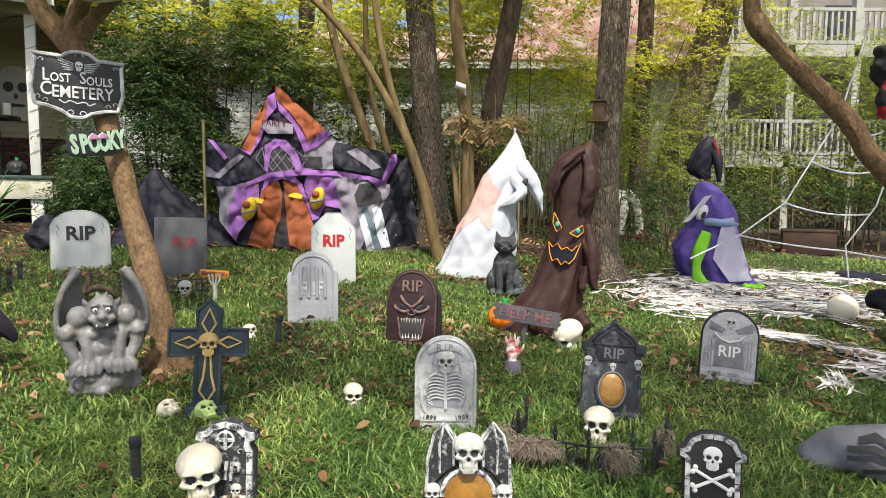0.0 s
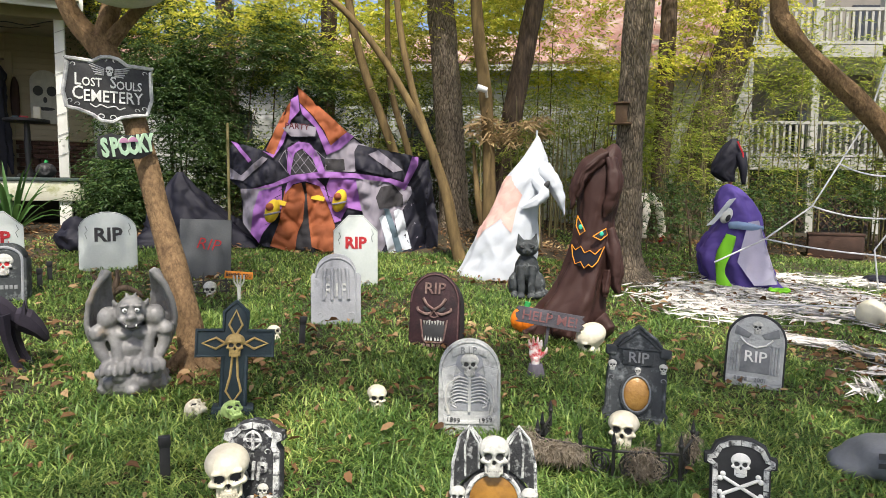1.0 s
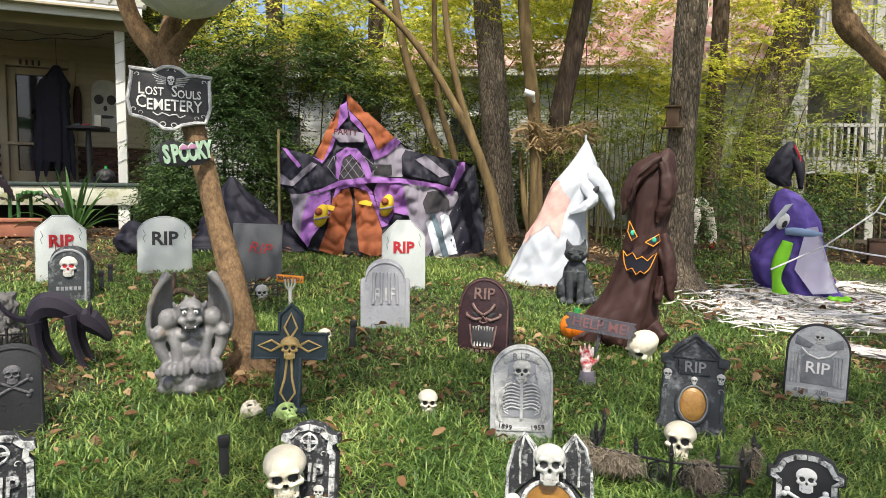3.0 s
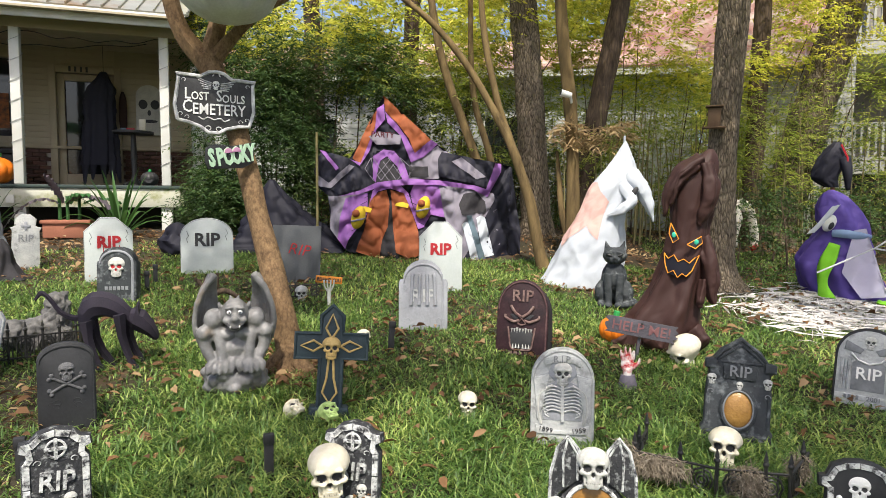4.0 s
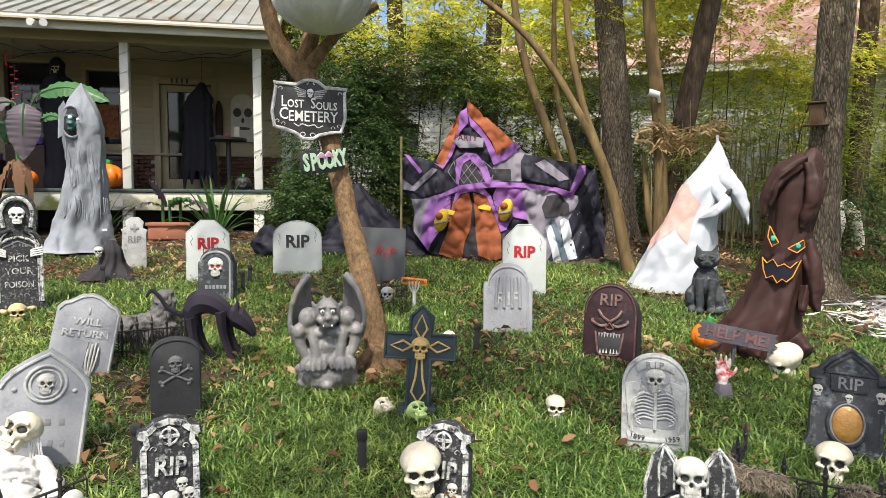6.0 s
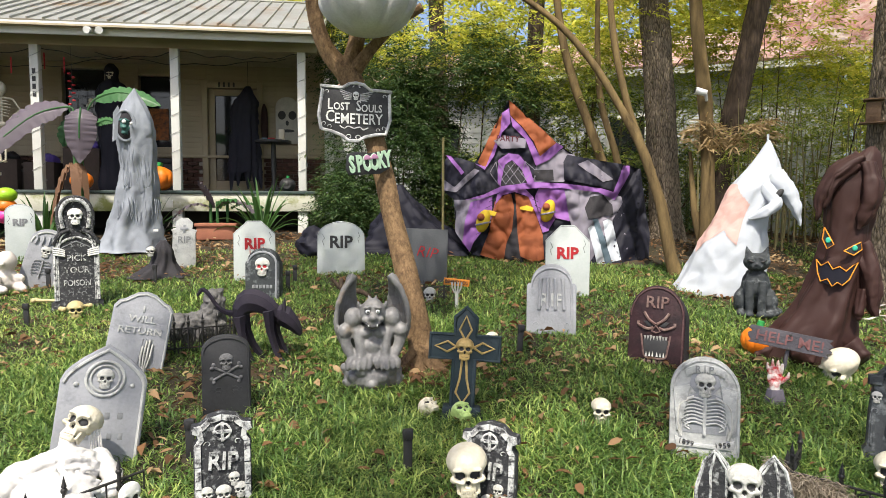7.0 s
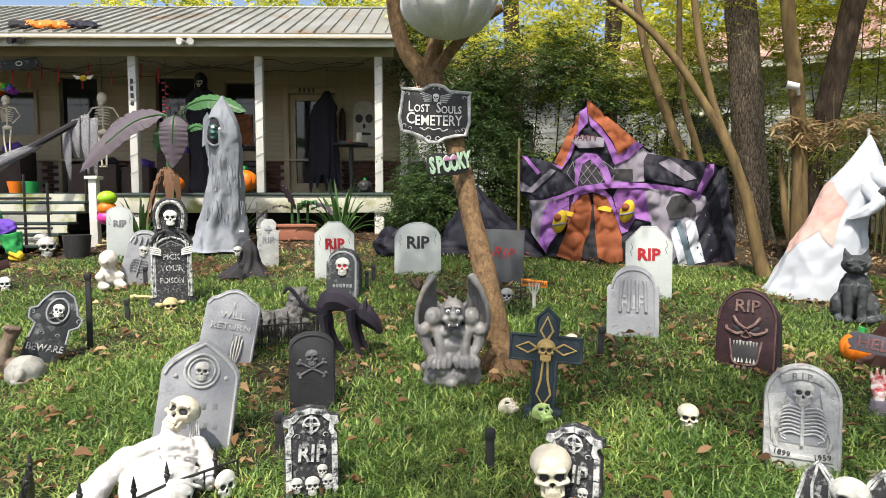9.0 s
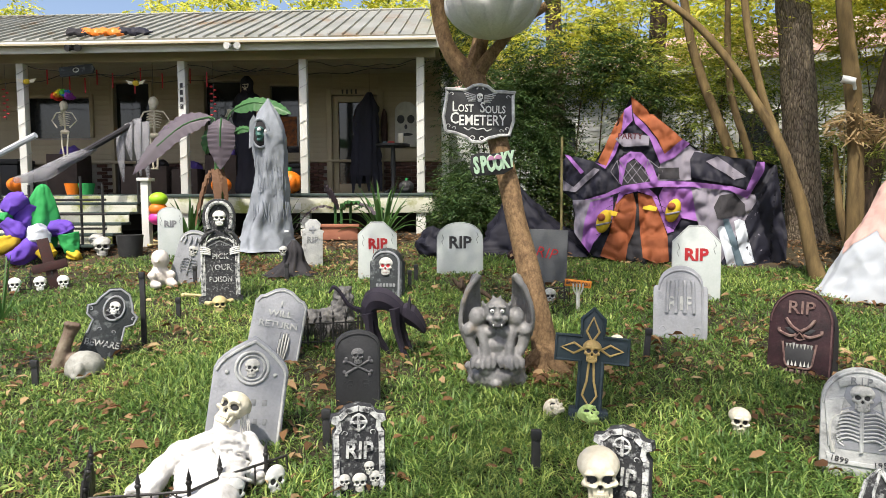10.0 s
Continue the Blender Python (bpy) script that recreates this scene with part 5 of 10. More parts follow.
board_rip(stand(-1.09, 6.39, 8, -4), "white painted board gravestone with red letters", PAINT_RED)
board_rip(stand(-4.55, 6.10, 37, -4), "white painted board gravestone with dripping red letters", PAINT_RED, 0.46, 0.66, True, True)
board_rip(stand(-3.73, 6.61, 27, -4), "white painted round-topped board gravestone with black letters", PAINT_BLACK, 0.55, 0.62, False)
board_rip(stand(-8.16, 6.12, 52, -4, 0, 0.12), "small white board gravestone by the flower bed", PAINT_GREY, 0.34, 0.62, False, False, 0.3)
rt = stone("dark_board_gravestone", stand(-2.65, 6.46, 20, -5, 2), [(-0.25, -0.07), (0.25, -0.07), (0.25, 0.6), (-0.25, 0.6)], 0.03, surf("charcoal_board", (0.05, 0.055, 0.062), (0.075, 0.08, 0.086), 0.7, 3, 0.15, stain=(0.13, 0.02, 0.025), stain_scale=5, stain_amt=0.36), "dark square board gravestone with a red scrawl")
letters("RIP", 0.17, PAINT_RED, rt, 0.02, -0.018, 0.34, 8, 0.003, -0.002, shear=0.2)

# blue-black cross with gold trim
rt = root("cross_gravestone", stand(-1.28, 3.41, 16, -6, 3), "blue-black cross gravestone with gold trim and a skull", "gravestone", "gravestones")
a, b = 0.062, 0.2
CO = [(-a, 0.05), (a, 0.05), (a, 0.33), (b, 0.33), (b, 0.47), (a, 0.47), (a, 0.57), (0, 0.63), (-a, 0.57), (-a, 0.47), (-b, 0.47), (-b, 0.33), (-a, 0.33)]
bm = bmesh.new()
slab(bm, CO, 0.07, 0.008)
part("slab", bm, STONE_BLUE, rt)
ring_rim(rt, CO + CO[:1], -0.033, 0.012, STONE_BLUE)
bm = bmesh.new()
box(bm, 0.22, 0.12, 0.06, (0, 0, 0.03), bevel=0.01)
box(bm, 0.26, 0.15, 0.05, (0, 0, -0.01), bevel=0.01)
part("plinth", bm, STONE_BLUE, rt)
for d in ([(0, 0.44), (0.035, 0.5), (0, 0.58), (-0.035, 0.5), (0, 0.44)], [(0.05, 0.4), (0.1, 0.43), (0.17, 0.4), (0.1, 0.37), (0.05, 0.4)], [(-0.05, 0.4), (-0.1, 0.43), (-0.17, 0.4), (-0.1, 0.37), (-0.05, 0.4)], [(0.012, 0.33), (0.02, 0.22), (0.04, 0.14), (0, 0.08), (-0.04, 0.14), (-0.02, 0.22), (-0.012, 0.33)]):
    rod("gold_trim", rt, hoop(d, -0.038), 0.007, GOLD)
relief(SKULL_GOLD, rt, 0, -0.04, 0.325, 0.13, 0.6)

# slate gothic stone with an amber oval
rt = stone("mirror_gravestone", stand(0.96, 3.60, -8, -10, 3), [(-0.18, -0.08), (0.18, -0.08), (0.18, 0.06), (0.165, 0.08), (0.165, 0.25), (0.155, 0.37), (0.175, 0.38), (0.175, 0.43), (0.14, 0.435), (0.1, 0.49), (0.04, 0.53), (0, 0.56), (-0.04, 0.53), (-0.1, 0.49), (-0.14, 0.435), (-0.175, 0.43), (-0.175, 0.38), (-0.155, 0.37), (-0.165, 0.25), (-0.165, 0.08), (-0.18, 0.06)], 0.08, SLATE, "slate-grey gothic gravestone with an amber oval")
ring_rim(rt, [(0.165, 0.39), (0.13, 0.43), (0.09, 0.48), (0, 0.545), (-0.09, 0.48), (-0.13, 0.43), (-0.165, 0.39)], -0.04, 0.01, SLATE)
ring_rim(rt, [(0.12, 0.42), (0.07, 0.465), (0, 0.515), (-0.07, 0.465), (-0.12, 0.42), (0.12, 0.42)], -0.04, 0.007, SLATE)
bm = bmesh.new()
ball(bm, 0.075, 0.025, 0.1, (0, -0.04, 0.17), u=24)
part("amber_oval", bm, surf("amber_oval", (0.4, 0.22, 0.06), (0.22, 0.11, 0.03), 0.3, 10, 0.4), rt, "amber oval with a dim face")
rod("oval_frame", rt, [(0.085 * math.cos(k / 16 * math.pi), -0.045, 0.17 + 0.11 * math.sin(k / 16 * math.pi)) for k in range(33)], 0.012, SLATE, 8)
rod("oval_bead", rt, [(0.075 * math.cos(k / 16 * math.pi), -0.055, 0.17 + 0.1 * math.sin(k / 16 * math.pi)) for k in range(33)], 0.005, PAINT_GREY, 6)
plate("banner", rt, [(-0.08, 0.33), (0.08, 0.33), (0.09, 0.41), (-0.09, 0.41)], SLATE, -0.044, 0.012)
letters("RIP", 0.085, PAINT_GREY, rt, 0, -0.052, 0.37, 0, 0.008, 0.001)
for s in (1, -1):
    bm = bmesh.new()
    box(bm, 0.06, 0.05, 0.05, (s * 0.15, -0.03, 0.405), bevel=0.006)
    part("capital", bm, SLATE, rt)
    relief(SKULL_GREY, rt, s * 0.14, -0.04, 0.29, 0.06, 0.5)
    curl(rt, s * 0.14, -0.042, 0.25, 0.02, PAINT_GREY, s)
    rod("edge_bar", rt, [(s * 0.15, -0.04, 0.08), (s * 0.15, -0.04, 0.24)], 0.008, SLATE)
relief(SKULL_GREY, rt, 0, -0.05, 0.275, 0.045, 0.5)
rod("lower_bar", rt, [(-0.16, -0.04, 0.035), (0.16, -0.04, 0.035)], 0.008, SLATE)

# black stone with painted skull and bones
rt = stone("crossbones_gravestone", stand(1.18, 2.71, -16, -6), [(-0.12, -0.1), (0.12, -0.1), (0.12, 0.22), (0.145, 0.225), (0.145, 0.27), (0.12, 0.275), (0.1, 0.32), (0.05, 0.345), (0, 0.35), (-0.05, 0.345), (-0.1, 0.32), (-0.12, 0.275), (-0.145, 0.27), (-0.145, 0.225), (-0.12, 0.22)], 0.05, STONE_BLACK, "black gravestone with a chalky border, skull and crossbones")
border(rt, [(0.112, -0.05), (0.112, 0.225), (0.134, 0.235), (0.134, 0.262), (0.112, 0.27), (0.09, 0.312), (0.045, 0.335), (0, 0.34), (-0.045, 0.335), (-0.09, 0.312), (-0.112, 0.27), (-0.134, 0.262), (-0.134, 0.235), (-0.112, 0.225), (-0.112, -0.05)], 0.022, -0.025, 0.01, STONE_EDGE)
relief(skull_mesh("skull_white", PAINT_WHITE), rt, 0, -0.02, 0.18, 0.11, 0.3)
SKULL_WHITE = bpy.data.meshes["skull_white"]
crossbones(rt, 0, -0.03, 0.14, 0.085, PAINT_WHITE)
for k in range(4):
    rod("carved_flourish", rt, spline([(-0.06 + k * 0.04, -0.026, 0.0), (-0.05 + k * 0.035, -0.026, 0.03), (-0.03 + k * 0.02, -0.026, 0.05)], 4), 0.008, PAINT_WHITE)

# pale stone with pillars
rt = stone("pillar_gravestone", stand(1.94, 4.30, -20, -10, 3), arch(0.37, 0.5, rise=0.18), 0.02, STONE_BLACK, "black-edged gravestone with pale pillars and a winged skull")
plate("face", rt, scaled(arch(0.37, 0.5, rise=0.18, foot=0), 0.93, 0.22), STONE_LIGHT, -0.012, 0.012)
for s in (1, -1):
    bm = bmesh.new()
    for k in range(3):
        tube(bm, [(s * 0.125 + (k - 1) * 0.018, -0.02, 0.1), (s * 0.125 + (k - 1) * 0.018, -0.02, 0.29)], 0.009, 6)
    box(bm, 0.07, 0.016, 0.02, (s * 0.125, -0.02, 0.3))
    part("pillar", bm, STONE_LIGHT, rt)
    plate("wing", rt, [(s * 0.03, 0.36), (s * 0.13, 0.41), (s * 0.14, 0.35), (s * 0.05, 0.33)], PAINT_GREY, -0.02, 0.008)
relief(SKULL_GREY, rt, 0, -0.015, 0.36, 0.09, 0.3)
plate("dark_panel", rt, [(-0.09, 0.1), (0.09, 0.1), (0.09, 0.27), (0.06, 0.3), (0, 0.27), (-0.06, 0.3), (-0.09, 0.27)], PAINT_GREY, -0.017, 0.01)
rod("chevron", rt, [(-0.1, -0.024, 0.33), (-0.06, -0.024, 0.29), (0, -0.024, 0.27), (0.06, -0.024, 0.29), (0.1, -0.024, 0.33)], 0.006, PAINT_WHITE)
letters("RIP", 0.105, PAINT_WHITE, rt, 0, -0.025, 0.205, 0, 0.008, 0.001)
for z in (0.02, 0.055):
    plate("base_course", rt, [(-0.17, z - 0.016), (0.17, z - 0.016), (0.17, z + 0.016), (-0.17, z + 0.016)], STONE_LIGHT, -0.018, 0.01)
letters("2001", 0.04, PAINT_GREY, rt, 0.04, -0.026, 0.055)
bars(rt, -0.08, -0.025, 0.055, 0.08, 0.025, 4, PAINT_GREY)

# "I will return"
o = [(-0.19, -0.08), (0.19, -0.08), (0.19, 0.46), (0.16, 0.5), (0.13, 0.51), (0.06, 0.56), (0, 0.575), (-0.06, 0.56), (-0.13, 0.51), (-0.16, 0.5), (-0.19, 0.46)]
rt = stone("return_gravestone", stand(-3.60, 3.32, 44, -12, 12), o, 0.055, STONE_GREY, "leaning grey gravestone with a bony hand reaching out")
ring_rim(rt, scaled(o[1:], 0.93, 0.25), -0.028, 0.007, STONE_LIGHT)
for tx, z, s in (("I", 0.45, 0.06), ("WILL", 0.38, 0.065), ("RETURN", 0.3, 0.065)):
    letters(tx, s, STONE_LIGHT, rt, 0, -0.031, z, 0, 0.008, 0.001, sx=1.15)
for k, (x, q) in enumerate(((0.03, 0.2), (0.05, 0.24), (0.07, 0.25), (0.09, 0.22))):
    rod("finger_bone", rt, [(0.06 + (x - 0.06) * 0.6, -0.035, 0.05), (x, -0.05, 0.13), (x + 0.005, -0.035, q)], 0.007, BONE_GREY)
rod("wrist", rt, [(0.06, -0.04, -0.05), (0.06, -0.04, 0.06)], 0.022, BONE_GREY, 8)
for x in (0.03, 0.05, 0.07, 0.09):
    rod("scratch", rt, [(x, -0.028, 0.25), (x - 0.01, -0.028, 0.08)], 0.004, PAINT_GREY, 4)

# tall grey gothic stone with a roundel, behind the mummy
o = gothic(0.39, 0.6, 0.42, 0.1, 5)
rt = stone("gothic_gravestone", stand(-2.83, 2.29, 46, -9, 9), o, 0.06, STONE_GREY, "pointed grey gravestone with a skull roundel")
ring_rim(rt, scaled(o[1:], 0.92, 0.25), -0.03, 0.009, STONE_LIGHT)
rod("roundel", rt, [(0.085 * math.cos(k / 12 * math.pi), -0.032, 0.43 + 0.085 * math.sin(k / 12 * math.pi)) for k in range(25)], 0.008, STONE_LIGHT, 8)
rod("roundel", rt, [(0.065 * math.cos(k / 12 * math.pi), -0.032, 0.43 + 0.065 * math.sin(k / 12 * math.pi)) for k in range(25)], 0.006, STONE_LIGHT, 8)
relief(SKULL_GREY, rt, 0, -0.03, 0.38, 0.1, 0.4)
for s in (1, -1):
    bm = bmesh.new()
    ball(bm, 0.012, 0.01, 0.012, (s * 0.125, -0.03, 0.4))
    part("stud", bm, STONE_LIGHT, rt)
bars(rt, 0, -0.029, 0.25, 0.2, 0.032, 4, PAINT_GREY, 1.4)
bars(rt, 0, -0.029, 0.15, 0.22, 0.032, 5, PAINT_GREY, 1.4)

# black arched stone with bones
rt = stone("black_gravestone", stand(-2.58, 3.00, 38, -4), arch(0.27, 0.47, rise=0.09), 0.06, STONE_BLACK, "black arched gravestone with a skull and crossbones")
ring_rim(rt, scaled(arch(0.27, 0.47, rise=0.09)[1:], 0.92, 0.22), -0.03, 0.006, STONE_BLACK)
DUSKY = surf("dusky_brushed_foam", (0.16, 0.16, 0.165), (0.035, 0.036, 0.04), 0.75, 22, 0.3)
relief(skull_mesh("skull_dusky", DUSKY), rt, 0, -0.028, 0.265, 0.1, 0.5)
crossbones(rt, 0, -0.032, 0.25, 0.085, DUSKY)
for s in (1, -1):
    curl(rt, s * 0.045, -0.03, 0.13, 0.022, STONE_BLACK, s)
for s in (1, -1):
    curl(rt, s * 0.04, -0.03, 0.15, 0.025, STONE_BLACK, s)
    curl(rt, s * 0.08, -0.03, 0.15, 0.016, STONE_BLACK, -s)

# thick stone with a red-eyed skull
rt = stone("red_eyed_gravestone", stand(-3.95, 5.39, 18, -4), arch(0.34, 0.5, rise=0.13, shoulder=0.02, sh_h=0.02), 0.14, SLATE, "thick slate gravestone with a red-eyed skull")
ring_rim(rt, scaled(arch(0.3, 0.48, rise=0.12)[1:], 0.92, 0.25), -0.07, 0.012, STONE_GREY)
relief(skull_mesh("skull_red", BONE_GREY, PAINT_RED), rt, 0, -0.065, 0.22, 0.19, 0.4)
bars(rt, 0, -0.072, 0.12, 0.2, 0.035, 6, PAINT_GREY)

# tall reaper stone
o = [(-0.23, -0.08), (0.23, -0.08), (0.23, 0.08), (0.2, 0.1), (0.2, 0.6), (0.22, 0.68), (0.17, 0.75), (0.13, 0.78), (0.11, 0.86), (0.12, 0.98), (0.09, 1.07), (0.03, 1.12), (-0.03, 1.12), (-0.09, 1.07), (-0.12, 0.98), (-0.11, 0.86), (-0.13, 0.78), (-0.17, 0.75), (-0.22, 0.68), (-0.2, 0.6), (-0.2, 0.1), (-0.23, 0.08)]
rt = stone("reaper_gravestone", stand(-5.37, 4.49, 48, -4) @ Matrix.Scale(0.93, 4), o, 0.1, STONE_DARK, "tall black gravestone topped by a hooded skeleton")
ring_rim(rt, [(0.19, 0.1), (0.19, 0.58), (0.15, 0.66), (0.08, 0.71), (0, 0.73), (-0.08, 0.71), (-0.15, 0.66), (-0.19, 0.58), (-0.19, 0.1)], -0.052, 0.012, STONE_EDGE)
ring_rim(rt, [(0.16, 0.1), (0.16, 0.56), (0.12, 0.63), (0, 0.69), (-0.12, 0.63), (-0.16, 0.56), (-0.16, 0.1)], -0.05, 0.006, PAINT_GREY)
relief(SKULL_WHITE, rt, 0, -0.06, 0.85, 0.17, 0.6)
rod("hood_edge", rt, spline([(-0.11, -0.06, 0.82), (-0.125, -0.07, 0.98), (-0.06, -0.075, 1.09), (0.06, -0.075, 1.09), (0.125, -0.07, 0.98), (0.11, -0.06, 0.82)], 6), 0.02, STONE_EDGE, 8)
rod("hood_fold", rt, spline([(-0.14, -0.05, 0.78), (-0.15, -0.055, 0.98), (-0.08, -0.06, 1.11), (0.08, -0.06, 1.11), (0.15, -0.055, 0.98), (0.14, -0.05, 0.78)], 6), 0.022, STONE_DARK, 8)
for s in (1, -1):
    rod("cloak_fold", rt, spline([(s * 0.05, -0.055, 0.8), (s * 0.14, -0.06, 0.76), (s * 0.2, -0.055, 0.66)], 5), 0.022, STONE_DARK, 8)
    for k in range(4):
        rod("finger_bone", rt, [(s * 0.2, -0.06, 0.56 + k * 0.022), (s * 0.13, -0.07, 0.55 + k * 0.02), (s * 0.1, -0.06, 0.54 + k * 0.018)], 0.008, PAINT_WHITE, 6)
    for z in (0.64, 0.16):
        curl(rt, s * 0.05, -0.052, z, 0.03, PAINT_GREY, s)
    for x in (0.16, 0.175, 0.19):
        rod("fluting", rt, [(s * x, -0.052, 0.1), (s * x, -0.052, 0.52)], 0.007, STONE_EDGE)
    for k in range(3):
        rod("cloak_fold", rt, spline([(s * (0.06 + 0.03 * k), -0.056, 0.8 - 0.02 * k), (s * (0.13 + 0.025 * k), -0.062, 0.72), (s * (0.15 + 0.025 * k), -0.056, 0.6)], 5), 0.008, STONE_EDGE, 6)
for tx, z in (("PICK", 0.52), ("YOUR", 0.4), ("POISON", 0.27)):
    letters(tx, 0.085, STONE_EDGE, rt, 0, -0.053, z, 0, 0.01, 0.0015, sx=0.95 if len(tx) < 5 else 0.78)

# leaning grey stone
rt = stone("leaning_gravestone", stand(-6.55, 5.00, 50, -8, 17) @ Matrix.Scale(0.93, 4), arch(0.38, 0.7, rise=0.17), 0.06, STONE_GREY, "leaning grey gravestone with a skeletal relief")
ring_rim(rt, scaled(arch(0.38, 0.7, rise=0.17)[1:], 0.9, 0.3), -0.03, 0.012, STONE_LIGHT)
relief(SKULL_GREY, rt, 0, -0.03, 0.36, 0.14, 0.4)
ribs(rt, 0, -0.036, 0.24, 0.18, 0.14, 5, PAINT_GREY)
for k in range(5):
    rod("drapery", rt, spline([(-0.14 + k * 0.07, -0.034, 0.6), (-0.12 + k * 0.06, -0.04, 0.56), (-0.13 + k * 0.065, -0.034, 0.5)], 4), 0.014, STONE_GREY, 6)

# little weathered stone and its dark figure
rt = stone("weathered_gravestone", stand(-5.76, 6.36, 40, -3, 2) @ Matrix.Scale(0.93, 4), [(-0.15, -0.07), (0.15, -0.07), (0.14, 0.46), (0.16, 0.5), (0.1, 0.52), (0.11, 0.6), (0.05, 0.66), (-0.05, 0.66), (-0.11, 0.6), (-0.1, 0.52), (-0.16, 0.5), (-0.14, 0.46)], 0.07, STONE_LIGHT, "small weathered grey gravestone with a cross")
letters("RIP", 0.12, PAINT_GREY, rt, 0, -0.038, 0.37, 0, 0.008, 0.001)
for sx, sz in ((0.1, 0.03), (0.03, 0.1)):
    plate("cross_arm", rt, [(-sx / 2, -sz / 2), (sx / 2, -sz / 2), (sx / 2, sz / 2), (-sx / 2, sz / 2)], STONE_GREY, -0.037, 0.012 + sx * 0.02, (0, 0.52))

# leaning volute stone
o = [(-0.15, -0.08), (0.15, -0.08), (0.14, 0.2), (0.13, 0.32), (0.19, 0.36), (0.2, 0.43), (0.15, 0.46), (0.13, 0.52), (0.08, 0.6), (0, 0.63), (-0.08, 0.6), (-0.13, 0.52), (-0.15, 0.46), (-0.2, 0.43), (-0.19, 0.36), (-0.13, 0.32), (-0.14, 0.2)]
rt = stone("beware_gravestone", stand(-4.92, 2.84, 56, -8, 20) @ Matrix.Scale(0.93, 4), o, 0.07, SLATE, "leaning slate gravestone with scrolls and a skull oval")
ring_rim(rt, scaled(o[2:], 0.94, 0.35), -0.034, 0.009, STONE_GREY)
rod("oval", rt, [(0.075 * math.cos(k / 12 * math.pi), -0.038, 0.45 + 0.1 * math.sin(k / 12 * math.pi)) for k in range(25)], 0.009, STONE_GREY, 6)
plate("oval_panel", rt, [(0.068 * math.cos(k / 10 * math.pi), 0.45 + 0.09 * math.sin(k / 10 * math.pi)) for k in range(20)], STONE_BLACK, -0.036, 0.008)
relief(SKULL_WHITE, rt, 0, -0.036, 0.4, 0.11, 0.4)
crossbones(rt, 0, -0.045, 0.4, 0.05, PAINT_GREY)
letters("BEWARE", 0.075, STONE_EDGE, rt, 0, -0.037, 0.15, -4, 0.008, 0.001, sx=0.9)
for s in (1, -1):
    curl(rt, s * 0.165, -0.036, 0.4, 0.03, STONE_GREY, s)
    curl(rt, s * 0.05, -0.036, 0.26, 0.02, STONE_GREY, s)

# ---- loose skulls and bones ----
skull(stand(-0.97, 2.52, 18, 5, -4, 0.08), 0.22, "bone-coloured plastic skull on the foot of a black gravestone")
skull(stand(-0.51, 3.58, 14, 0, 4, 0.0), 0.14, "small white plastic skull on the grass")
skull(stand(0.82, 3.28, -20, -10, 0, 0.0), 0.2, "aged plastic skull behind the little fence")
skull(stand(1.0, 4.82, -62, 25, 0, -0.03), 0.27, "large white foam skull lying by the brown costume")
GLOW = surf("glow_green_plastic", (0.5, 0.66, 0.25), (0.36, 0.5, 0.16), 0.4, 8)
skull(stand(-1.21, 3.28, 40, -60, 0, 0.03), 0.14, "pale green glow skull lying in the grass", mesh=skull_mesh("skull_glow", GLOW))
skull(stand(-1.41, 3.33, 60, -70, 0, 0.03), 0.13, "aged bone skull lying in the grass")
skull(stand(-1.40, 4.64, 30, -30, 0, 0.0), 0.13, "tan plastic skull in the grass")
for x, y, s in ((-9.83, 6.1, 0.3), (-9.55, 6.0, 0.28), (-9.35, 5.85, 0.3)):
    skull(stand(x, y, 62, 0), s, "grey stone-look skull by the porch steps", "grey skulls", SKULL_GREY)
YB = surf("yellowed_bone", (0.5, 0.42, 0.22), (0.4, 0.32, 0.15), 0.6)
skull(stand(-5.12, 4.24, 50, 0), 0.17, "yellowed skull with bones on the grass", mesh=skull_mesh("skull_yellow", YB))
for x, y, a, L in ((-5.75, 4.5, 10, 0.3), (-5.3, 4.4, 80, 0.25), (-9.6, 6.9, 30, 0.45), (-9.2, 6.7, 100, 0.35)):
    bm = bmesh.new()
    tube(bm, [(-L / 2, 0, 0.03), (0, 0, 0.035), (L / 2, 0, 0.03)], [0.018, 0.013, 0.018], 8)
    for s in (1, -1):
        for d in (1, -1):
            ball(bm, 0.026, 0.024, 0.024, (s * L / 2, d * 0.02, 0.03), u=10, v=6)
    single("bone", bm, YB, stand(x, y, a, 0, 0, 0.02), "loose plastic bone lying on the grass", "bone", "bones")


# ---- cloth, figures and other decorations ----
def cloth(name, c, c2=None, rough=0.75, through=0.0):
    return surf(name, c, c2 or tuple(v * 0.8 for v in c), rough, 4, 0.12, fine=240, spec=0.25, crease=0.55)


ORANGE = cloth("rust_orange_nylon", (0.26, 0.075, 0.028))
PURPLE = cloth("lilac_purple_nylon", (0.24, 0.1, 0.33))
NAVY = cloth("blue_black_nylon", (0.014, 0.014, 0.024), rough=0.65)
TENTGREY = cloth("grey_violet_nylon", (0.2, 0.185, 0.225))
STRIPE = cloth("teal_grey_print", (0.09, 0.13, 0.16))
YELLOW = cloth("yellow_nylon", (0.6, 0.42, 0.03))
SHEET = cloth("white_polyester", (0.49, 0.52, 0.57), (0.41, 0.44, 0.49))
PEACH = cloth("peach_polyester", (0.62, 0.4, 0.36))
BROWN = cloth("brown_nylon", (0.045, 0.021, 0.018), rough=0.6)
VIOLET = cloth("violet_nylon", (0.11, 0.07, 0.32), rough=0.65)
LILAC = cloth("pale_lilac_nylon", (0.5, 0.47, 0.62))
LIME = cloth("lime_nylon", (0.22, 0.6, 0.03))
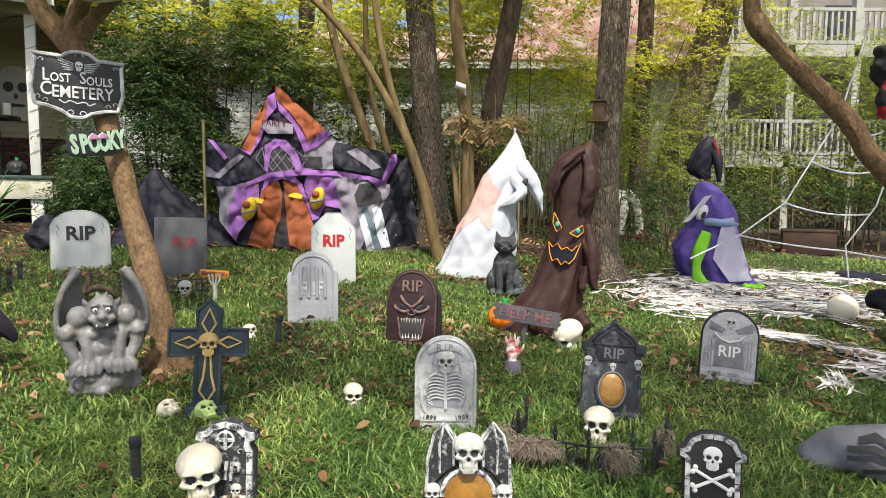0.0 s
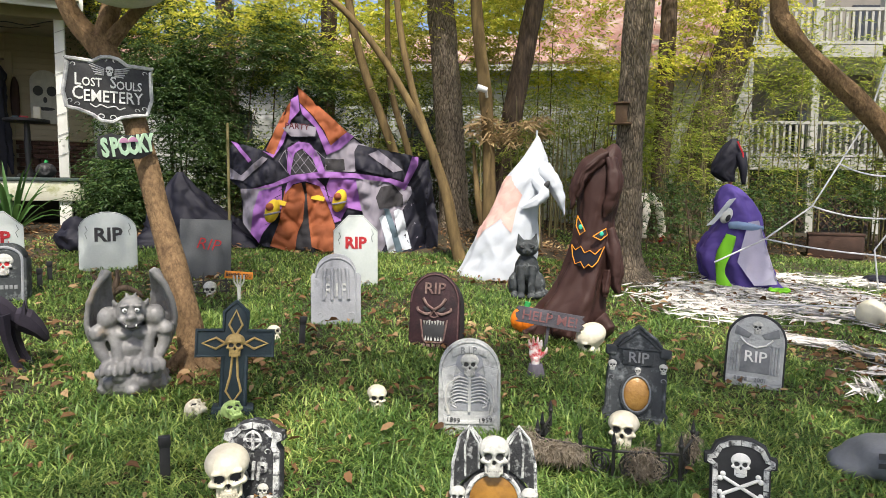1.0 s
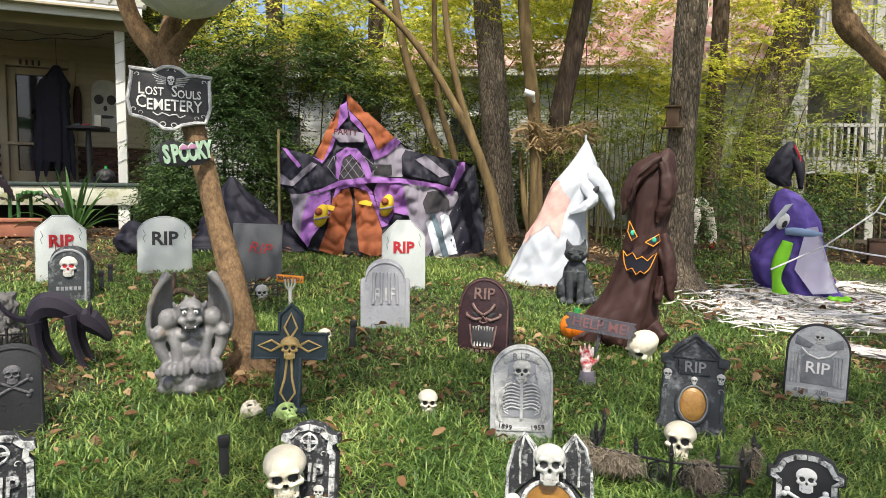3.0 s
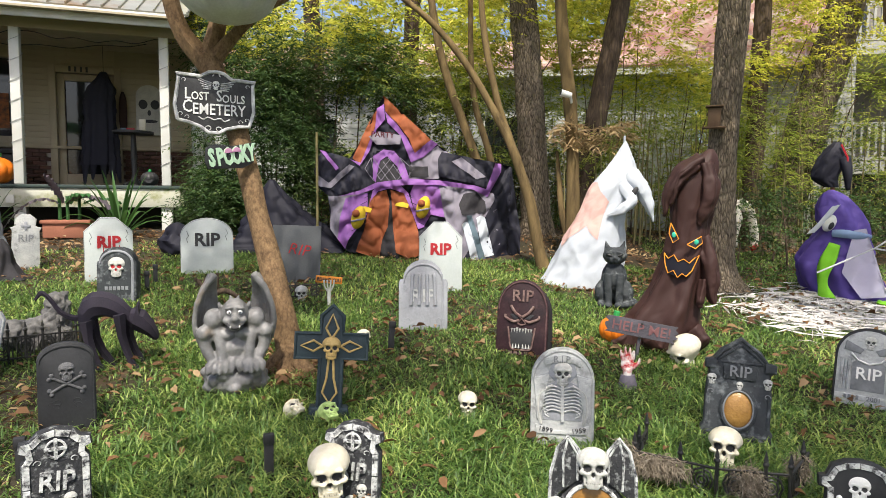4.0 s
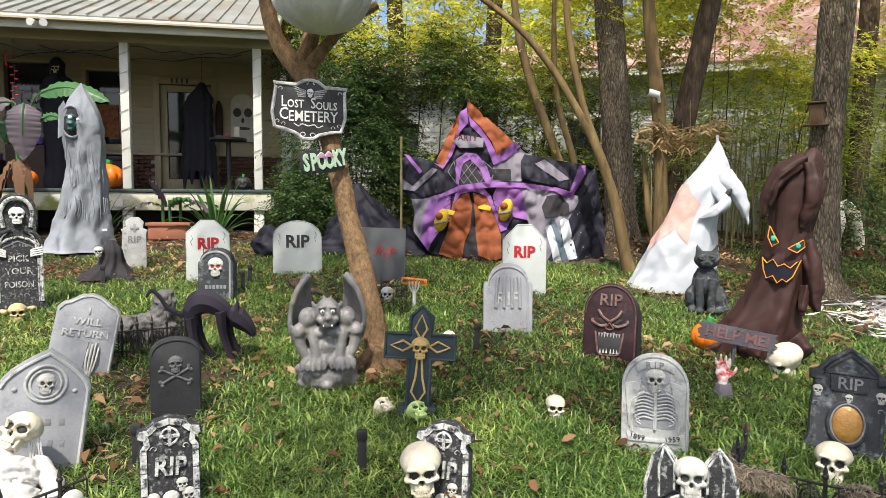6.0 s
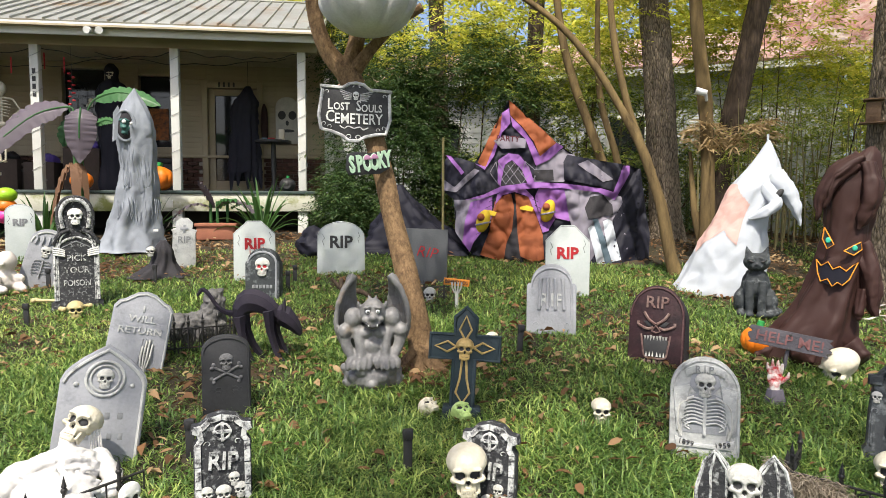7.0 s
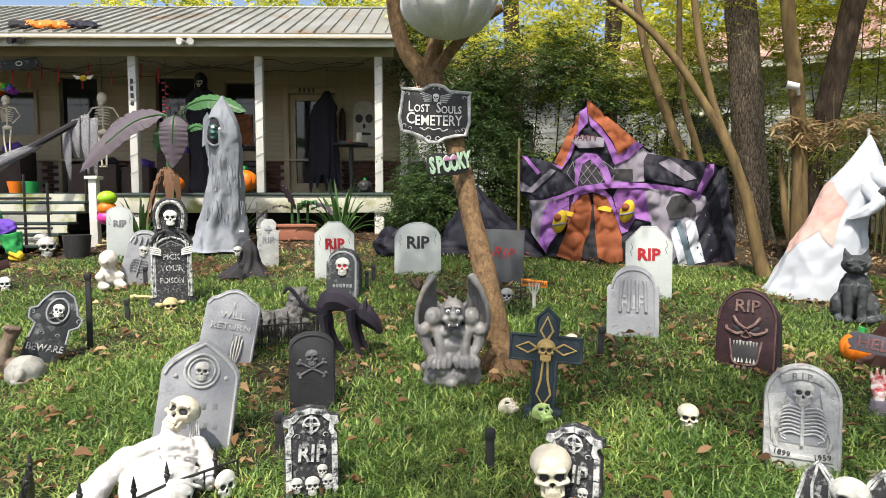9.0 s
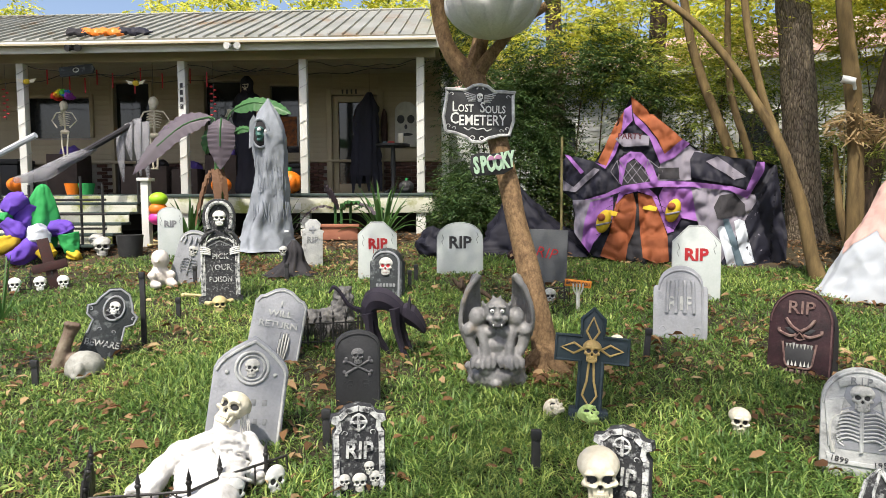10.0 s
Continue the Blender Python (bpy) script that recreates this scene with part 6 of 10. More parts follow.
GAUZE = cloth("grey_gauze", (0.26, 0.285, 0.32), (0.17, 0.185, 0.21))
TEAL = surf("teal_green_skin", (0.05, 0.15, 0.13), (0.03, 0.09, 0.08), 0.6)
GREEN = cloth("green_nylon", (0.03, 0.3, 0.08))
PUMPKIN = surf("orange_plastic", (0.75, 0.2, 0.015), (0.6, 0.14, 0.01), 0.4, 5, 0.05)
PINK = surf("pink_plastic", (0.75, 0.05, 0.3), (0.6, 0.04, 0.25), 0.4, 5, 0.05)
LIMEPL = surf("lime_plastic", (0.35, 0.62, 0.03), (0.28, 0.5, 0.02), 0.4, 5, 0.05)
GARGOYLE = surf("grey_brown_latex", (0.22, 0.217, 0.213), (0.13, 0.127, 0.124), 0.42, 10, 0.15, stain=(0.26, 0.21, 0.16), stain_scale=5, stain_amt=0.42)


def crumple(bm, scale, amount):
    """Small folds pushed into soft cloth."""
    for v in bm.verts:
        q = v.co * scale
        v.co += noise.noise_vector(q) * amount + noise.noise_vector(q * 2.6) * amount * 0.4


def drape(bm, rows, folds=9, amp=0.12, seg=96, n=12, seed=0.0, cap=True, mi=0, keep=None, crease=0.8):
    """Hanging cloth: rows of z, centre x, centre y, half width, half depth; folds deepen downwards."""
    sp = spline(rows, n)
    zt = max(r[0] for r in rows)
    rings = []
    for z, cx, cy, rx, ry in sp:
        k = amp * (0.25 + 0.75 * (1 - z / zt))
        ring = []
        for j in range(seg):
            t = 2 * math.pi * j / seg
            w = 1 + k * math.sin(folds * t + seed + 2.2 * noise.noise(Vector((z * 1.6, seed, 3.0)))) * (0.6 + 0.6 * noise.noise(Vector((math.cos(t) * 2, math.sin(t) * 2, z + seed))))
            w += 0.13 * noise.noise(Vector((math.cos(t) * 1.7, math.sin(t) * 1.7, z * 3.0 + seed))) + 0.05 * noise.noise(Vector((math.cos(t) * 4, math.sin(t) * 4, z * 8 + seed)))
            q = Vector((math.cos(t) * rx, math.sin(t) * ry, z)) * 4.5 + Vector((seed, 0, 0))
            w -= crease * 0.26 * max(0.0, 0.34 - abs(noise.noise(q))) + crease * 0.18 * max(0.0, 0.3 - abs(noise.noise(q * 2.3)))
            ring.append(bm.verts.new((cx + rx * w * math.cos(t), cy + ry * w * math.sin(t), z)))
        rings.append(ring)
    for r0, r1 in zip(rings, rings[1:]):
        for j in range(seg):
            if keep is None or keep(r0[j].co.z, 360.0 * j / seg):
                bm.faces.new((r0[j], r0[(j + 1) % seg], r1[(j + 1) % seg], r1[j])).material_index = mi
    bmesh.ops.delete(bm, geom=[v for v in bm.verts if keep and not v.link_faces], context="VERTS")
    if cap and keep is None:
        bm.faces.new(rings[-1]).material_index = mi
    bmesh.ops.recalc_face_normals(bm, faces=bm.faces[:])


def sheet(outline, fn, edge=0.09):
    """A cut piece of cloth laid over the surface y = fn(x, z)."""
    bm = bmesh.new()
    f = bm.faces.new([bm.verts.new((x, 0, z)) for x, z in outline])
    bmesh.ops.triangulate(bm, faces=[f])
    for _ in range(7):
        long = [e for e in bm.edges if e.calc_length() > edge]
        if not long:
            break
        bmesh.ops.subdivide_edges(bm, edges=long, cuts=1)
        bmesh.ops.triangulate(bm, faces=bm.faces[:])
    for v in bm.verts:
        v.co.y = fn(v.co.x, v.co.z)
    bmesh.ops.recalc_face_normals(bm, faces=bm.faces[:])
    return bm


# the haunted-house play tent
def tent_front(x, z):
    side = max(x - 0.95, 0.0) * 1.1 + max(-0.95 - x, 0.0) * 0.6
    w = 0.07 * noise.noise(Vector((x * 2.1, z * 2.1, 0.5))) + 0.035 * noise.noise(Vector((x * 6, z * 6, 4.0))) + 0.02 * math.sin(7 * x + 3 * z)
    for s, a in ((3.1, 0.24), (7.0, 0.13)):
        w += a * (max(0.0, 0.3 - abs(noise.noise(Vector((x * s, z * s * 0.7, 9.0 + s))))))
    return 0.22 * z + side * 0.7 + w + 0.08 * abs(x + 0.45)


def panel(name, parent, outline, material, off):
    bm = sheet(outline, lambda x, z: tent_front(x, z) - off, 0.045)
    return part(name, bm, material, parent, sm=180)


tent = root("play_tent", stand(-1.57, 7.95, 10), "haunted-house play tent in orange, purple and black nylon, sagging", "tent")
TENT_SHAPE = ((-1.21, 0.80), (-1.38, 0.92), (-1.44, 1.13), (-1.33, 1.41), (-0.94, 1.29), (-0.80, 1.52), (-0.59, 1.94), (-0.51, 2.12), (0.12, 1.54), (0.39, 1.36), (0.94, 1.26), (1.20, 1.21), (1.33, 0.38), (1.32, -0.03), (0.52, -0.03), (-0.02, 0.04), (-0.84, 0.07), (-0.95, 0.09), (-1.18, 0.38))
panel("orange_roof", tent, ((-0.51, 2.12), (0.12, 1.54), (-0.09, 1.36), (-0.17, 1.55), (-0.32, 1.75), (-0.48, 1.91)), ORANGE, 0.02)
panel("orange_roof", tent, ((-0.59, 1.93), (-0.61, 1.72), (-0.71, 1.39), (-0.80, 1.21), (-0.90, 1.29), (-0.80, 1.52), (-0.69, 1.78)), ORANGE, 0.02)
panel("purple_trim", tent, ((-0.51, 2.03), (-0.45, 1.76), (-0.28, 1.59), (-0.14, 1.24), (0.03, 1.32), (0.21, 1.49), (0.12, 1.54), (-0.09, 1.36), (-0.19, 1.55), (-0.32, 1.73), (-0.48, 1.90)), PURPLE, 0.045)
panel("purple_trim", tent, ((-0.59, 1.94), (-0.50, 2.01), (-0.48, 1.80), (-0.59, 1.68), (-0.69, 1.36), (-0.80, 1.19), (-0.94, 1.28), (-0.79, 1.23), (-0.72, 1.41), (-0.61, 1.70)), PURPLE, 0.045)
panel("black_gable", tent, ((-0.51, 1.80), (-0.45, 1.75), (-0.27, 1.60), (-0.17, 1.39), (-0.14, 1.06), (-0.40, 1.39), (-0.59, 1.39), (-0.69, 1.06), (-0.63, 1.49)), NAVY, 0.02)
panel("purple_arch", tent, ((-0.63, 1.03), (-0.63, 1.32), (-0.50, 1.41), (-0.36, 1.39), (-0.23, 1.23), (-0.14, 0.98), (-0.23, 0.98), (-0.32, 1.19), (-0.45, 1.32), (-0.54, 1.26), (-0.58, 1.06), (-0.59, 0.97)), PURPLE, 0.04)
panel("lattice_window", tent, ((-0.63, 0.95), (-0.58, 1.23), (-0.48, 1.32), (-0.33, 1.21), (-0.22, 0.98)), BLACKCLOTH, 0.02)
panel("sign_patch", tent, ((-0.69, 1.57), (-0.56, 1.65), (-0.27, 1.59), (-0.28, 1.47), (-0.59, 1.47)), TENTGREY, 0.06)
panel("grey_wall", tent, ((-0.14, 1.24), (0.21, 1.47), (0.39, 1.36), (0.26, 1.26), (0.22, 1.03), (-0.17, 1.03)), TENTGREY, 0.02)
panel("dark_roof", tent, ((0.26, 1.39), (0.94, 1.26), (1.01, 1.19), (0.84, 0.92), (0.68, 0.97), (0.22, 1.06), (0.21, 1.29)), NAVY, 0.035)
panel("grey_stripe", tent, ((0.39, 1.26), (0.52, 1.32), (0.84, 1.06), (0.71, 1.03)), TENTGREY, 0.05)
panel("purple_eave", tent, ((-1.05, 0.80), (-0.79, 0.87), (-0.59, 0.97), (-0.17, 1.03), (0.22, 1.01), (0.68, 0.95), (0.84, 0.90), (0.96, 1.24), (1.05, 1.24), (1.04, 1.13), (0.86, 0.80), (0.65, 0.90), (0.19, 0.95), (-0.17, 0.95), (-0.59, 0.90), (-0.80, 0.82)), PURPLE, 0.06)
panel("dark_wing", tent, ((-1.44, 1.13), (-1.33, 1.41), (-1.08, 1.16), (-0.94, 1.23), (-0.76, 1.13), (-0.79, 0.90), (-1.05, 0.82), (-1.21, 0.90), (-1.38, 0.92)), NAVY, 0.02)
panel("grey_stripe", tent, ((-1.42, 1.10), (-1.21, 0.97), (-0.94, 1.21), (-0.87, 1.18), (-1.18, 0.90), (-1.38, 0.93)), TENTGREY, 0.035)
panel("purple_trim", tent, ((-1.36, 1.41), (-1.28, 1.39), (-1.07, 1.16), (-1.11, 1.13), (-1.25, 1.29)), PURPLE, 0.04)
panel("grey_wall", tent, ((-1.21, 0.80), (-1.05, 0.80), (-0.76, 0.87), (-0.69, 0.80), (-0.98, 0.51), (-1.08, 0.25), (-1.18, 0.38)), TENTGREY, 0.02)
panel("purple_wall", tent, ((-0.98, 0.77), (-0.69, 0.84), (-0.69, 0.57), (-0.92, 0.25), (-0.98, 0.12), (-1.08, 0.25), (-1.03, 0.57)), PURPLE, 0.03)
panel("door_flap", tent, ((-0.45, 0.88), (-0.41, 0.70), (-0.43, 0.41), (-0.50, 0.25), (-0.53, 0.00), (-0.84, 0.09), (-0.72, 0.41), (-0.66, 0.77), (-0.56, 0.85)), ORANGE, 0.03)
panel("door_flap", tent, ((-0.40, 0.88), (-0.23, 0.84), (-0.14, 0.64), (-0.04, 0.35), (-0.02, 0.05), (-0.17, 0.02), (-0.32, 0.09), (-0.36, 0.38), (-0.38, 0.67)), ORANGE, 0.03)
panel("purple_arch", tent, ((-0.67, 0.64), (-0.63, 0.87), (-0.50, 0.97), (-0.30, 0.97), (-0.17, 0.84), (-0.09, 0.61), (0.04, 0.41), (-0.04, 0.38), (-0.14, 0.64), (-0.23, 0.84), (-0.40, 0.90), (-0.56, 0.86), (-0.65, 0.74)), PURPLE, 0.045)
panel("purple_wall", tent, ((-0.10, 0.95), (0.22, 0.95), (0.30, 0.53), (0.12, 0.57), (0.03, 0.41), (-0.09, 0.61), (-0.15, 0.84)), PURPLE, 0.025)
panel("grey_wall", tent, ((0.22, 0.95), (0.65, 0.90), (0.86, 0.80), (0.94, 0.85), (1.01, 0.51), (1.14, 0.02), (0.52, -0.03), (0.39, 0.51), (0.30, 0.53)), TENTGREY, 0.025)
panel("dark_window", tent, ((0.48, 0.70), (0.55, 0.84), (0.71, 0.87), (0.83, 0.74), (0.84, 0.61), (0.52, 0.56)), BLACKCLOTH, 0.04)
panel("printed_ghost", tent, ((0.52, 0.44), (0.56, 0.48), (0.62, 0.46), (0.68, 0.25), (0.74, -0.01), (0.63, 0.00), (0.56, 0.31)), SHEET, 0.04)
panel("printed_ghost", tent, ((0.71, 0.53), (0.77, 0.56), (0.83, 0.53), (0.86, 0.38), (0.94, 0.05), (0.81, 0.02), (0.74, 0.31)), SHEET, 0.04)
panel("dark_band", tent, ((0.58, 0.56), (0.65, 0.56), (0.83, 0.00), (0.74, -0.01)), STRIPE, 0.045)
panel("dark_window", tent, ((-0.17, 1.19), (0.08, 1.19), (0.09, 1.05), (-0.14, 1.05)), BLACKCLOTH, 0.03)
panel("black_side", tent, ((0.94, 0.85), (1.20, 1.21), (1.27, 0.70), (1.33, 0.38), (1.32, -0.03), (0.52, -0.03), (1.14, 0.01), (1.01, 0.51)), NAVY, 0.03)
# black piece stands in for the shade inside the tent
panel("doorway", tent, ((-0.43, 0.87), (-0.39, 0.87), (-0.36, 0.38), (-0.27, -0.01), (-0.56, -0.01), (-0.45, 0.38)), BLACKCLOTH, 0.01)
bm = bmesh.new()
fr = [bm.verts.new((x, tent_front(x, z) + 0.01, z)) for x, z in TENT_SHAPE]
bk = [bm.verts.new((x * 0.8 - 0.05, 1.35 - 0.3 * max(z, 0), z * 0.85)) for x, z in TENT_SHAPE]
for k in range(len(fr)):
    bm.faces.new((fr[k], fr[(k + 1) % len(fr)], bk[(k + 1) % len(fr)], bk[k]))
bm.faces.new(bk)
bmesh.ops.recalc_face_normals(bm, faces=bm.faces[:])
part("side_wall", bm, NAVY, tent)
part("backing", sheet(TENT_SHAPE, lambda x, z: tent_front(x, z) + 0.005, 0.06), NAVY, tent, sm=180)
letters("PARTY", 0.1, surf("dark_maroon_print", (0.09, 0.012, 0.02), (0.05, 0.01, 0.014), 0.8), tent, -0.5, 0.22, 1.58, 3, 0.006, 0.002)
for k in range(5):
    for s in (1, -1):
        xa, za = -0.62 + k * 0.1, 1.0
        xb, zb = xa + s * 0.22, 1.3
        rod("lattice_line", tent, [(x, tent_front(x, z) - 0.03, z) for x, z in ((xa, za), ((xa + xb) / 2, (za + zb) / 2), (min(max(xb, -0.66), -0.28), zb))], 0.004, TENTGREY, 4)
for x, z in ((-0.79, 0.53), (0.02, 0.66)):
    bm = bmesh.new()
    ball(bm, 0.085, 0.1, 0.15, (x, tent_front(x, z) - 0.12, z), Euler((0, 0.3, 0)))
    lan = part("lantern", bm, YELLOW, tent, "puffy yellow lantern")
    bm = bmesh.new()
    ball(bm, 0.05, 0.05, 0.05, (x - 0.02, tent_front(x, z) - 0.2, z + 0.05))
    part("lantern_glass", bm, ORANGE, lan)
    rod("lantern_band", lan, [(x + 0.09 * math.cos(k), tent_front(x, z) - 0.12 - 0.1 * math.sin(k), z - 0.03 + 0.02 * math.cos(k)) for k in np.linspace(0, 6.28, 18)], 0.012, TENTGREY)
for z0, z1, n in ((0.12, 0.88, 9),):
    for k in range(n):
        for s, xc in ((-1, -0.72), (1, -0.12)):
            z = z0 + (z1 - z0) * k / n
            x = -0.42 + s * (0.18 + 0.3 * (1 - (z / 0.95) ** 2))
            rod("brick_line", tent, [(x - 0.04, tent_front(x, z) - 0.05, z + 0.02 * s), (x + 0.04, tent_front(x, z) - 0.05, z - 0.02 * s)], 0.003, NAVY, 4)
for x, z in ((-0.72, 0.62), (-0.25, 0.68)):
    part("hinge_print", sheet(((x - 0.09, z), (x + 0.07, z - 0.03), (x + 0.09, z + 0.02), (x, z + 0.05), (x - 0.08, z + 0.03)), lambda a, b: tent_front(a, b) - 0.04, 0.1), YELLOW, tent)
rod("pole", tent, [(-1.36, 0.35, 0.0), (-1.36, 0.35, 1.62)], 0.018, CANE, 8, "bamboo pole behind the sagging corner")

# black collapsed tent
bm = bmesh.new()
drape(bm, [(0.0, 0.0, 0.3, 0.95, 0.6), (0.12, -0.05, 0.3, 0.8, 0.5), (0.4, -0.2, 0.3, 0.5, 0.35), (0.7, -0.28, 0.3, 0.25, 0.2), (0.95, -0.3, 0.3, 0.04, 0.04)], 8, 0.25, 72, 10, 3.0)
single("collapsed_tent", bm, NAVY, stand(-3.3, 8.1, 20), "collapsed black nylon tent behind the gravestones", "tent", sm=180)
for x, y, s, lab, mt in ((-4.45, 7.6, 0.28, "dark stuffed bag lying in the bed", NAVY), (-3.1, 7.6, 0.12, "pale cloth bundle behind the gravestones", SHEET), (-3.4, 7.65, 0.1, "brown clay pot lying on its side", BROWN)):
    bm = bmesh.new()
    ball(bm, s * 1.3, s * 0.8, s * 0.75, (0, 0, s * 0.5))
    ball(bm, s * 0.8, s * 0.6, s * 0.8, (-s * 0.7, 0, s * 0.55))
    single("bag", organic(bm, s * 0.12, 4, "bag", (mt,), s * 0.25, 6 / s * 0.3), mt, stand(x, y, 30), lab, "bag")

# white sheet ghost
gh = root("ghost_costume", stand(0.48, 7.13, -4), "white sheet ghost with a peach cloth on its back, leaning", "ghost")
bm = bmesh.new()
GHOST_ROWS = [(0.0, -0.12, 0, 0.46, 0.3), (0.4, -0.02, 0, 0.345, 0.25), (0.77, 0.07, 0, 0.265, 0.2), (1.1, 0.21, 0, 0.25, 0.17), (1.3, 0.27, 0, 0.15, 0.11), (1.45, 0.3, 0, 0.07, 0.06), (1.56, 0.31, 0, 0.012, 0.012)]
drape(bm, GHOST_ROWS, 7, 0.09, seed=1.0, n=16, crease=0.22)
part("sheet", bm, SHEET, gh, sm=180)
bm = bmesh.new()
sp = spline([(0.36, -0.03, 1.2, 0.11), (0.47, -0.1, 1.08, 0.085), (0.54, -0.13, 0.92, 0.06), (0.6, -0.13, 0.7, 0.006)], 12)
tube(bm, [p[:3] for p in sp], [p[3] for p in sp], 26, lump=0.25)
crumple(bm, 9, 0.014)
part("sleeve", bm, SHEET, gh, sm=180)
bm = bmesh.new()
sp = spline([(0.3, -0.1, 1.08, 0.07), (0.37, -0.2, 0.94, 0.06), (0.28, -0.23, 0.84, 0.045), (0.14, -0.22, 0.78, 0.01)], 12)
tube(bm, [p[:3] for p in sp], [p[3] for p in sp], 26, lump=0.25)
crumple(bm, 9, 0.014)
part("sleeve", bm, SHEET, gh, sm=180)
bm = bmesh.new()
drape(bm, [(z, x, y, rx + 0.006, ry + 0.006) for z, x, y, rx, ry in GHOST_ROWS], 7, 0.09, seg=192, seed=1.0, n=40, crease=0.22, keep=lambda z, a: 160 < a < 275 and 0.66 - 0.24 * abs((a - 200) % 90 - 45) / 45 < z < 1.12 - 0.0035 * max(0, a - 215))
part("peach_cloth", bm, PEACH, gh, "translucent peach cloth", sm=180)
bm = bmesh.new()
ball(bm, 0.03, 0.02, 0.06, (0.4, -0.21, 1.02), Euler((0, 0.6, 0)))
part("mouth", bm, PAINT_BLACK, gh)
rod("cord", gh, [(0.3, 0, 1.52), (0.3, 0, 1.62)], 0.012, SHEET)

# seated cat of grey foam
bm = bmesh.new()
ball(bm, 0.13, 0.12, 0.22, (0, 0.03, 0.22))
ball(bm, 0.1, 0.08, 0.15, (0, -0.05, 0.28))
ball(bm, 0.115, 0.09, 0.085, (0, -0.05, 0.49))
ball(bm, 0.05, 0.04, 0.035, (0, -0.125, 0.455))
ball(bm, 0.018, 0.015, 0.013, (0, -0.16, 0.475))
for q in (1, -1):
    ball(bm, 0.085, 0.12, 0.13, (q * 0.1, 0.02, 0.12))
    ball(bm, 0.045, 0.07, 0.035, (q * 0.115, -0.1, 0.025))
    tube(bm, [(q * 0.055, -0.11, 0.32), (q * 0.05, -0.14, 0.16), (q * 0.05, -0.145, 0.04)], [0.045, 0.036, 0.034], 10)
    ball(bm, 0.042, 0.055, 0.03, (q * 0.05, -0.165, 0.025))
    ball(bm, 0.04, 0.02, 0.014, (q * 0.045, -0.125, 0.525), Euler((0, q * 0.35, 0)))
    bmesh.ops.create_cone(bm, cap_ends=True, segments=8, radius1=0.045, radius2=0.006, depth=0.1, matrix=pose(q * 0.075, -0.04, 0.585, 0, q * 14))
tube(bm, spline([(0.14, 0.1, 0.05), (0.2, 0.0, 0.04), (0.16, -0.1, 0.04)], 5), 0.03, 8)
cat = organic(bm, 0.009, 2, "cat_statue", (SLATE, PAINT_BLACK), 0.006, 18)
bm = bmesh.new()
bm.from_mesh(cat)
for q in (1, -1):
    ball(bm, 0.026, 0.012, 0.012, (q * 0.048, -0.132, 0.5), Euler((0, q * -0.35, 0)), 10, 6, 1)
bm.to_mesh(cat)
bm.free()
single("cat_statue", cat, SLATE, stand(0.62, 6.35, -6), "grey stone-look seated cat statue on the lawn", "statue", sm=60)

# brown tree costume
br = root("tree_costume", stand(0.86, 5.2, -10), "brown nylon spooky tree costume with a jagged mouth", "costume")
bm = bmesh.new()
drape(bm, [(0.0, -0.06, 0, 0.34, 0.24), (0.2, 0.0, 0, 0.27, 0.21), (0.42, 0.08, 0, 0.21, 0.18), (0.72, 0.15, 0, 0.165, 0.15), (0.95, 0.18, 0, 0.15, 0.13), (1.18, 0.2, 0, 0.165, 0.13), (1.36, 0.24, 0, 0.14, 0.12), (1.48, 0.29, 0, 0.075, 0.07), (1.54, 0.31, 0, 0.02, 0.02)], 6, 0.15, seed=2.0, crease=0.3, n=16)
part("robe", bm, BROWN, br, sm=180)
for pts in ([(0.24, -0.06, 1.45, 0.075), (0.1, -0.11, 1.35, 0.06), (0.02, -0.13, 1.2, 0.045), (-0.01, -0.13, 1.02, 0.012)], [(0.2, -0.1, 1.42, 0.05), (0.08, -0.15, 1.3, 0.035), (0.04, -0.16, 1.12, 0.01)], [(0.28, -0.08, 1.42, 0.06), (0.31, -0.11, 1.24, 0.065), (0.28, -0.13, 1.06, 0.045), (0.24, -0.13, 0.97, 0.012)], [(0.27, -0.05, 0.86, 0.06), (0.33, -0.09, 0.66, 0.065), (0.34, -0.12, 0.5, 0.05), (0.36, -0.12, 0.38, 0.022)], [(0.29, -0.1, 0.55, 0.045), (0.27, -0.14, 0.42, 0.03), (0.27, -0.15, 0.34, 0.012)], [(-0.2, -0.1, 0.12, 0.09), (-0.3, -0.18, 0.07, 0.06), (-0.36, -0.22, 0.03, 0.02)], [(0.22, -0.1, 0.14, 0.1), (0.3, -0.15, 0.06, 0.07)], [(-0.05, -0.18, 0.12, 0.09), (-0.06, -0.28, 0.05, 0.06)]):
    bm = bmesh.new()
    sp = spline(pts, 12)
    tube(bm, [p[:3] for p in sp], [p[3] for p in sp], 28, lump=0.35)
    crumple(bm, 9, 0.016)
    part("branch_sleeve", bm, BROWN, br, sm=180)


def robe_face(x, z):
    return -math.sqrt(max(0.0, 0.158 ** 2 - (x - 0.13) ** 2 * 0.72)) - 0.025


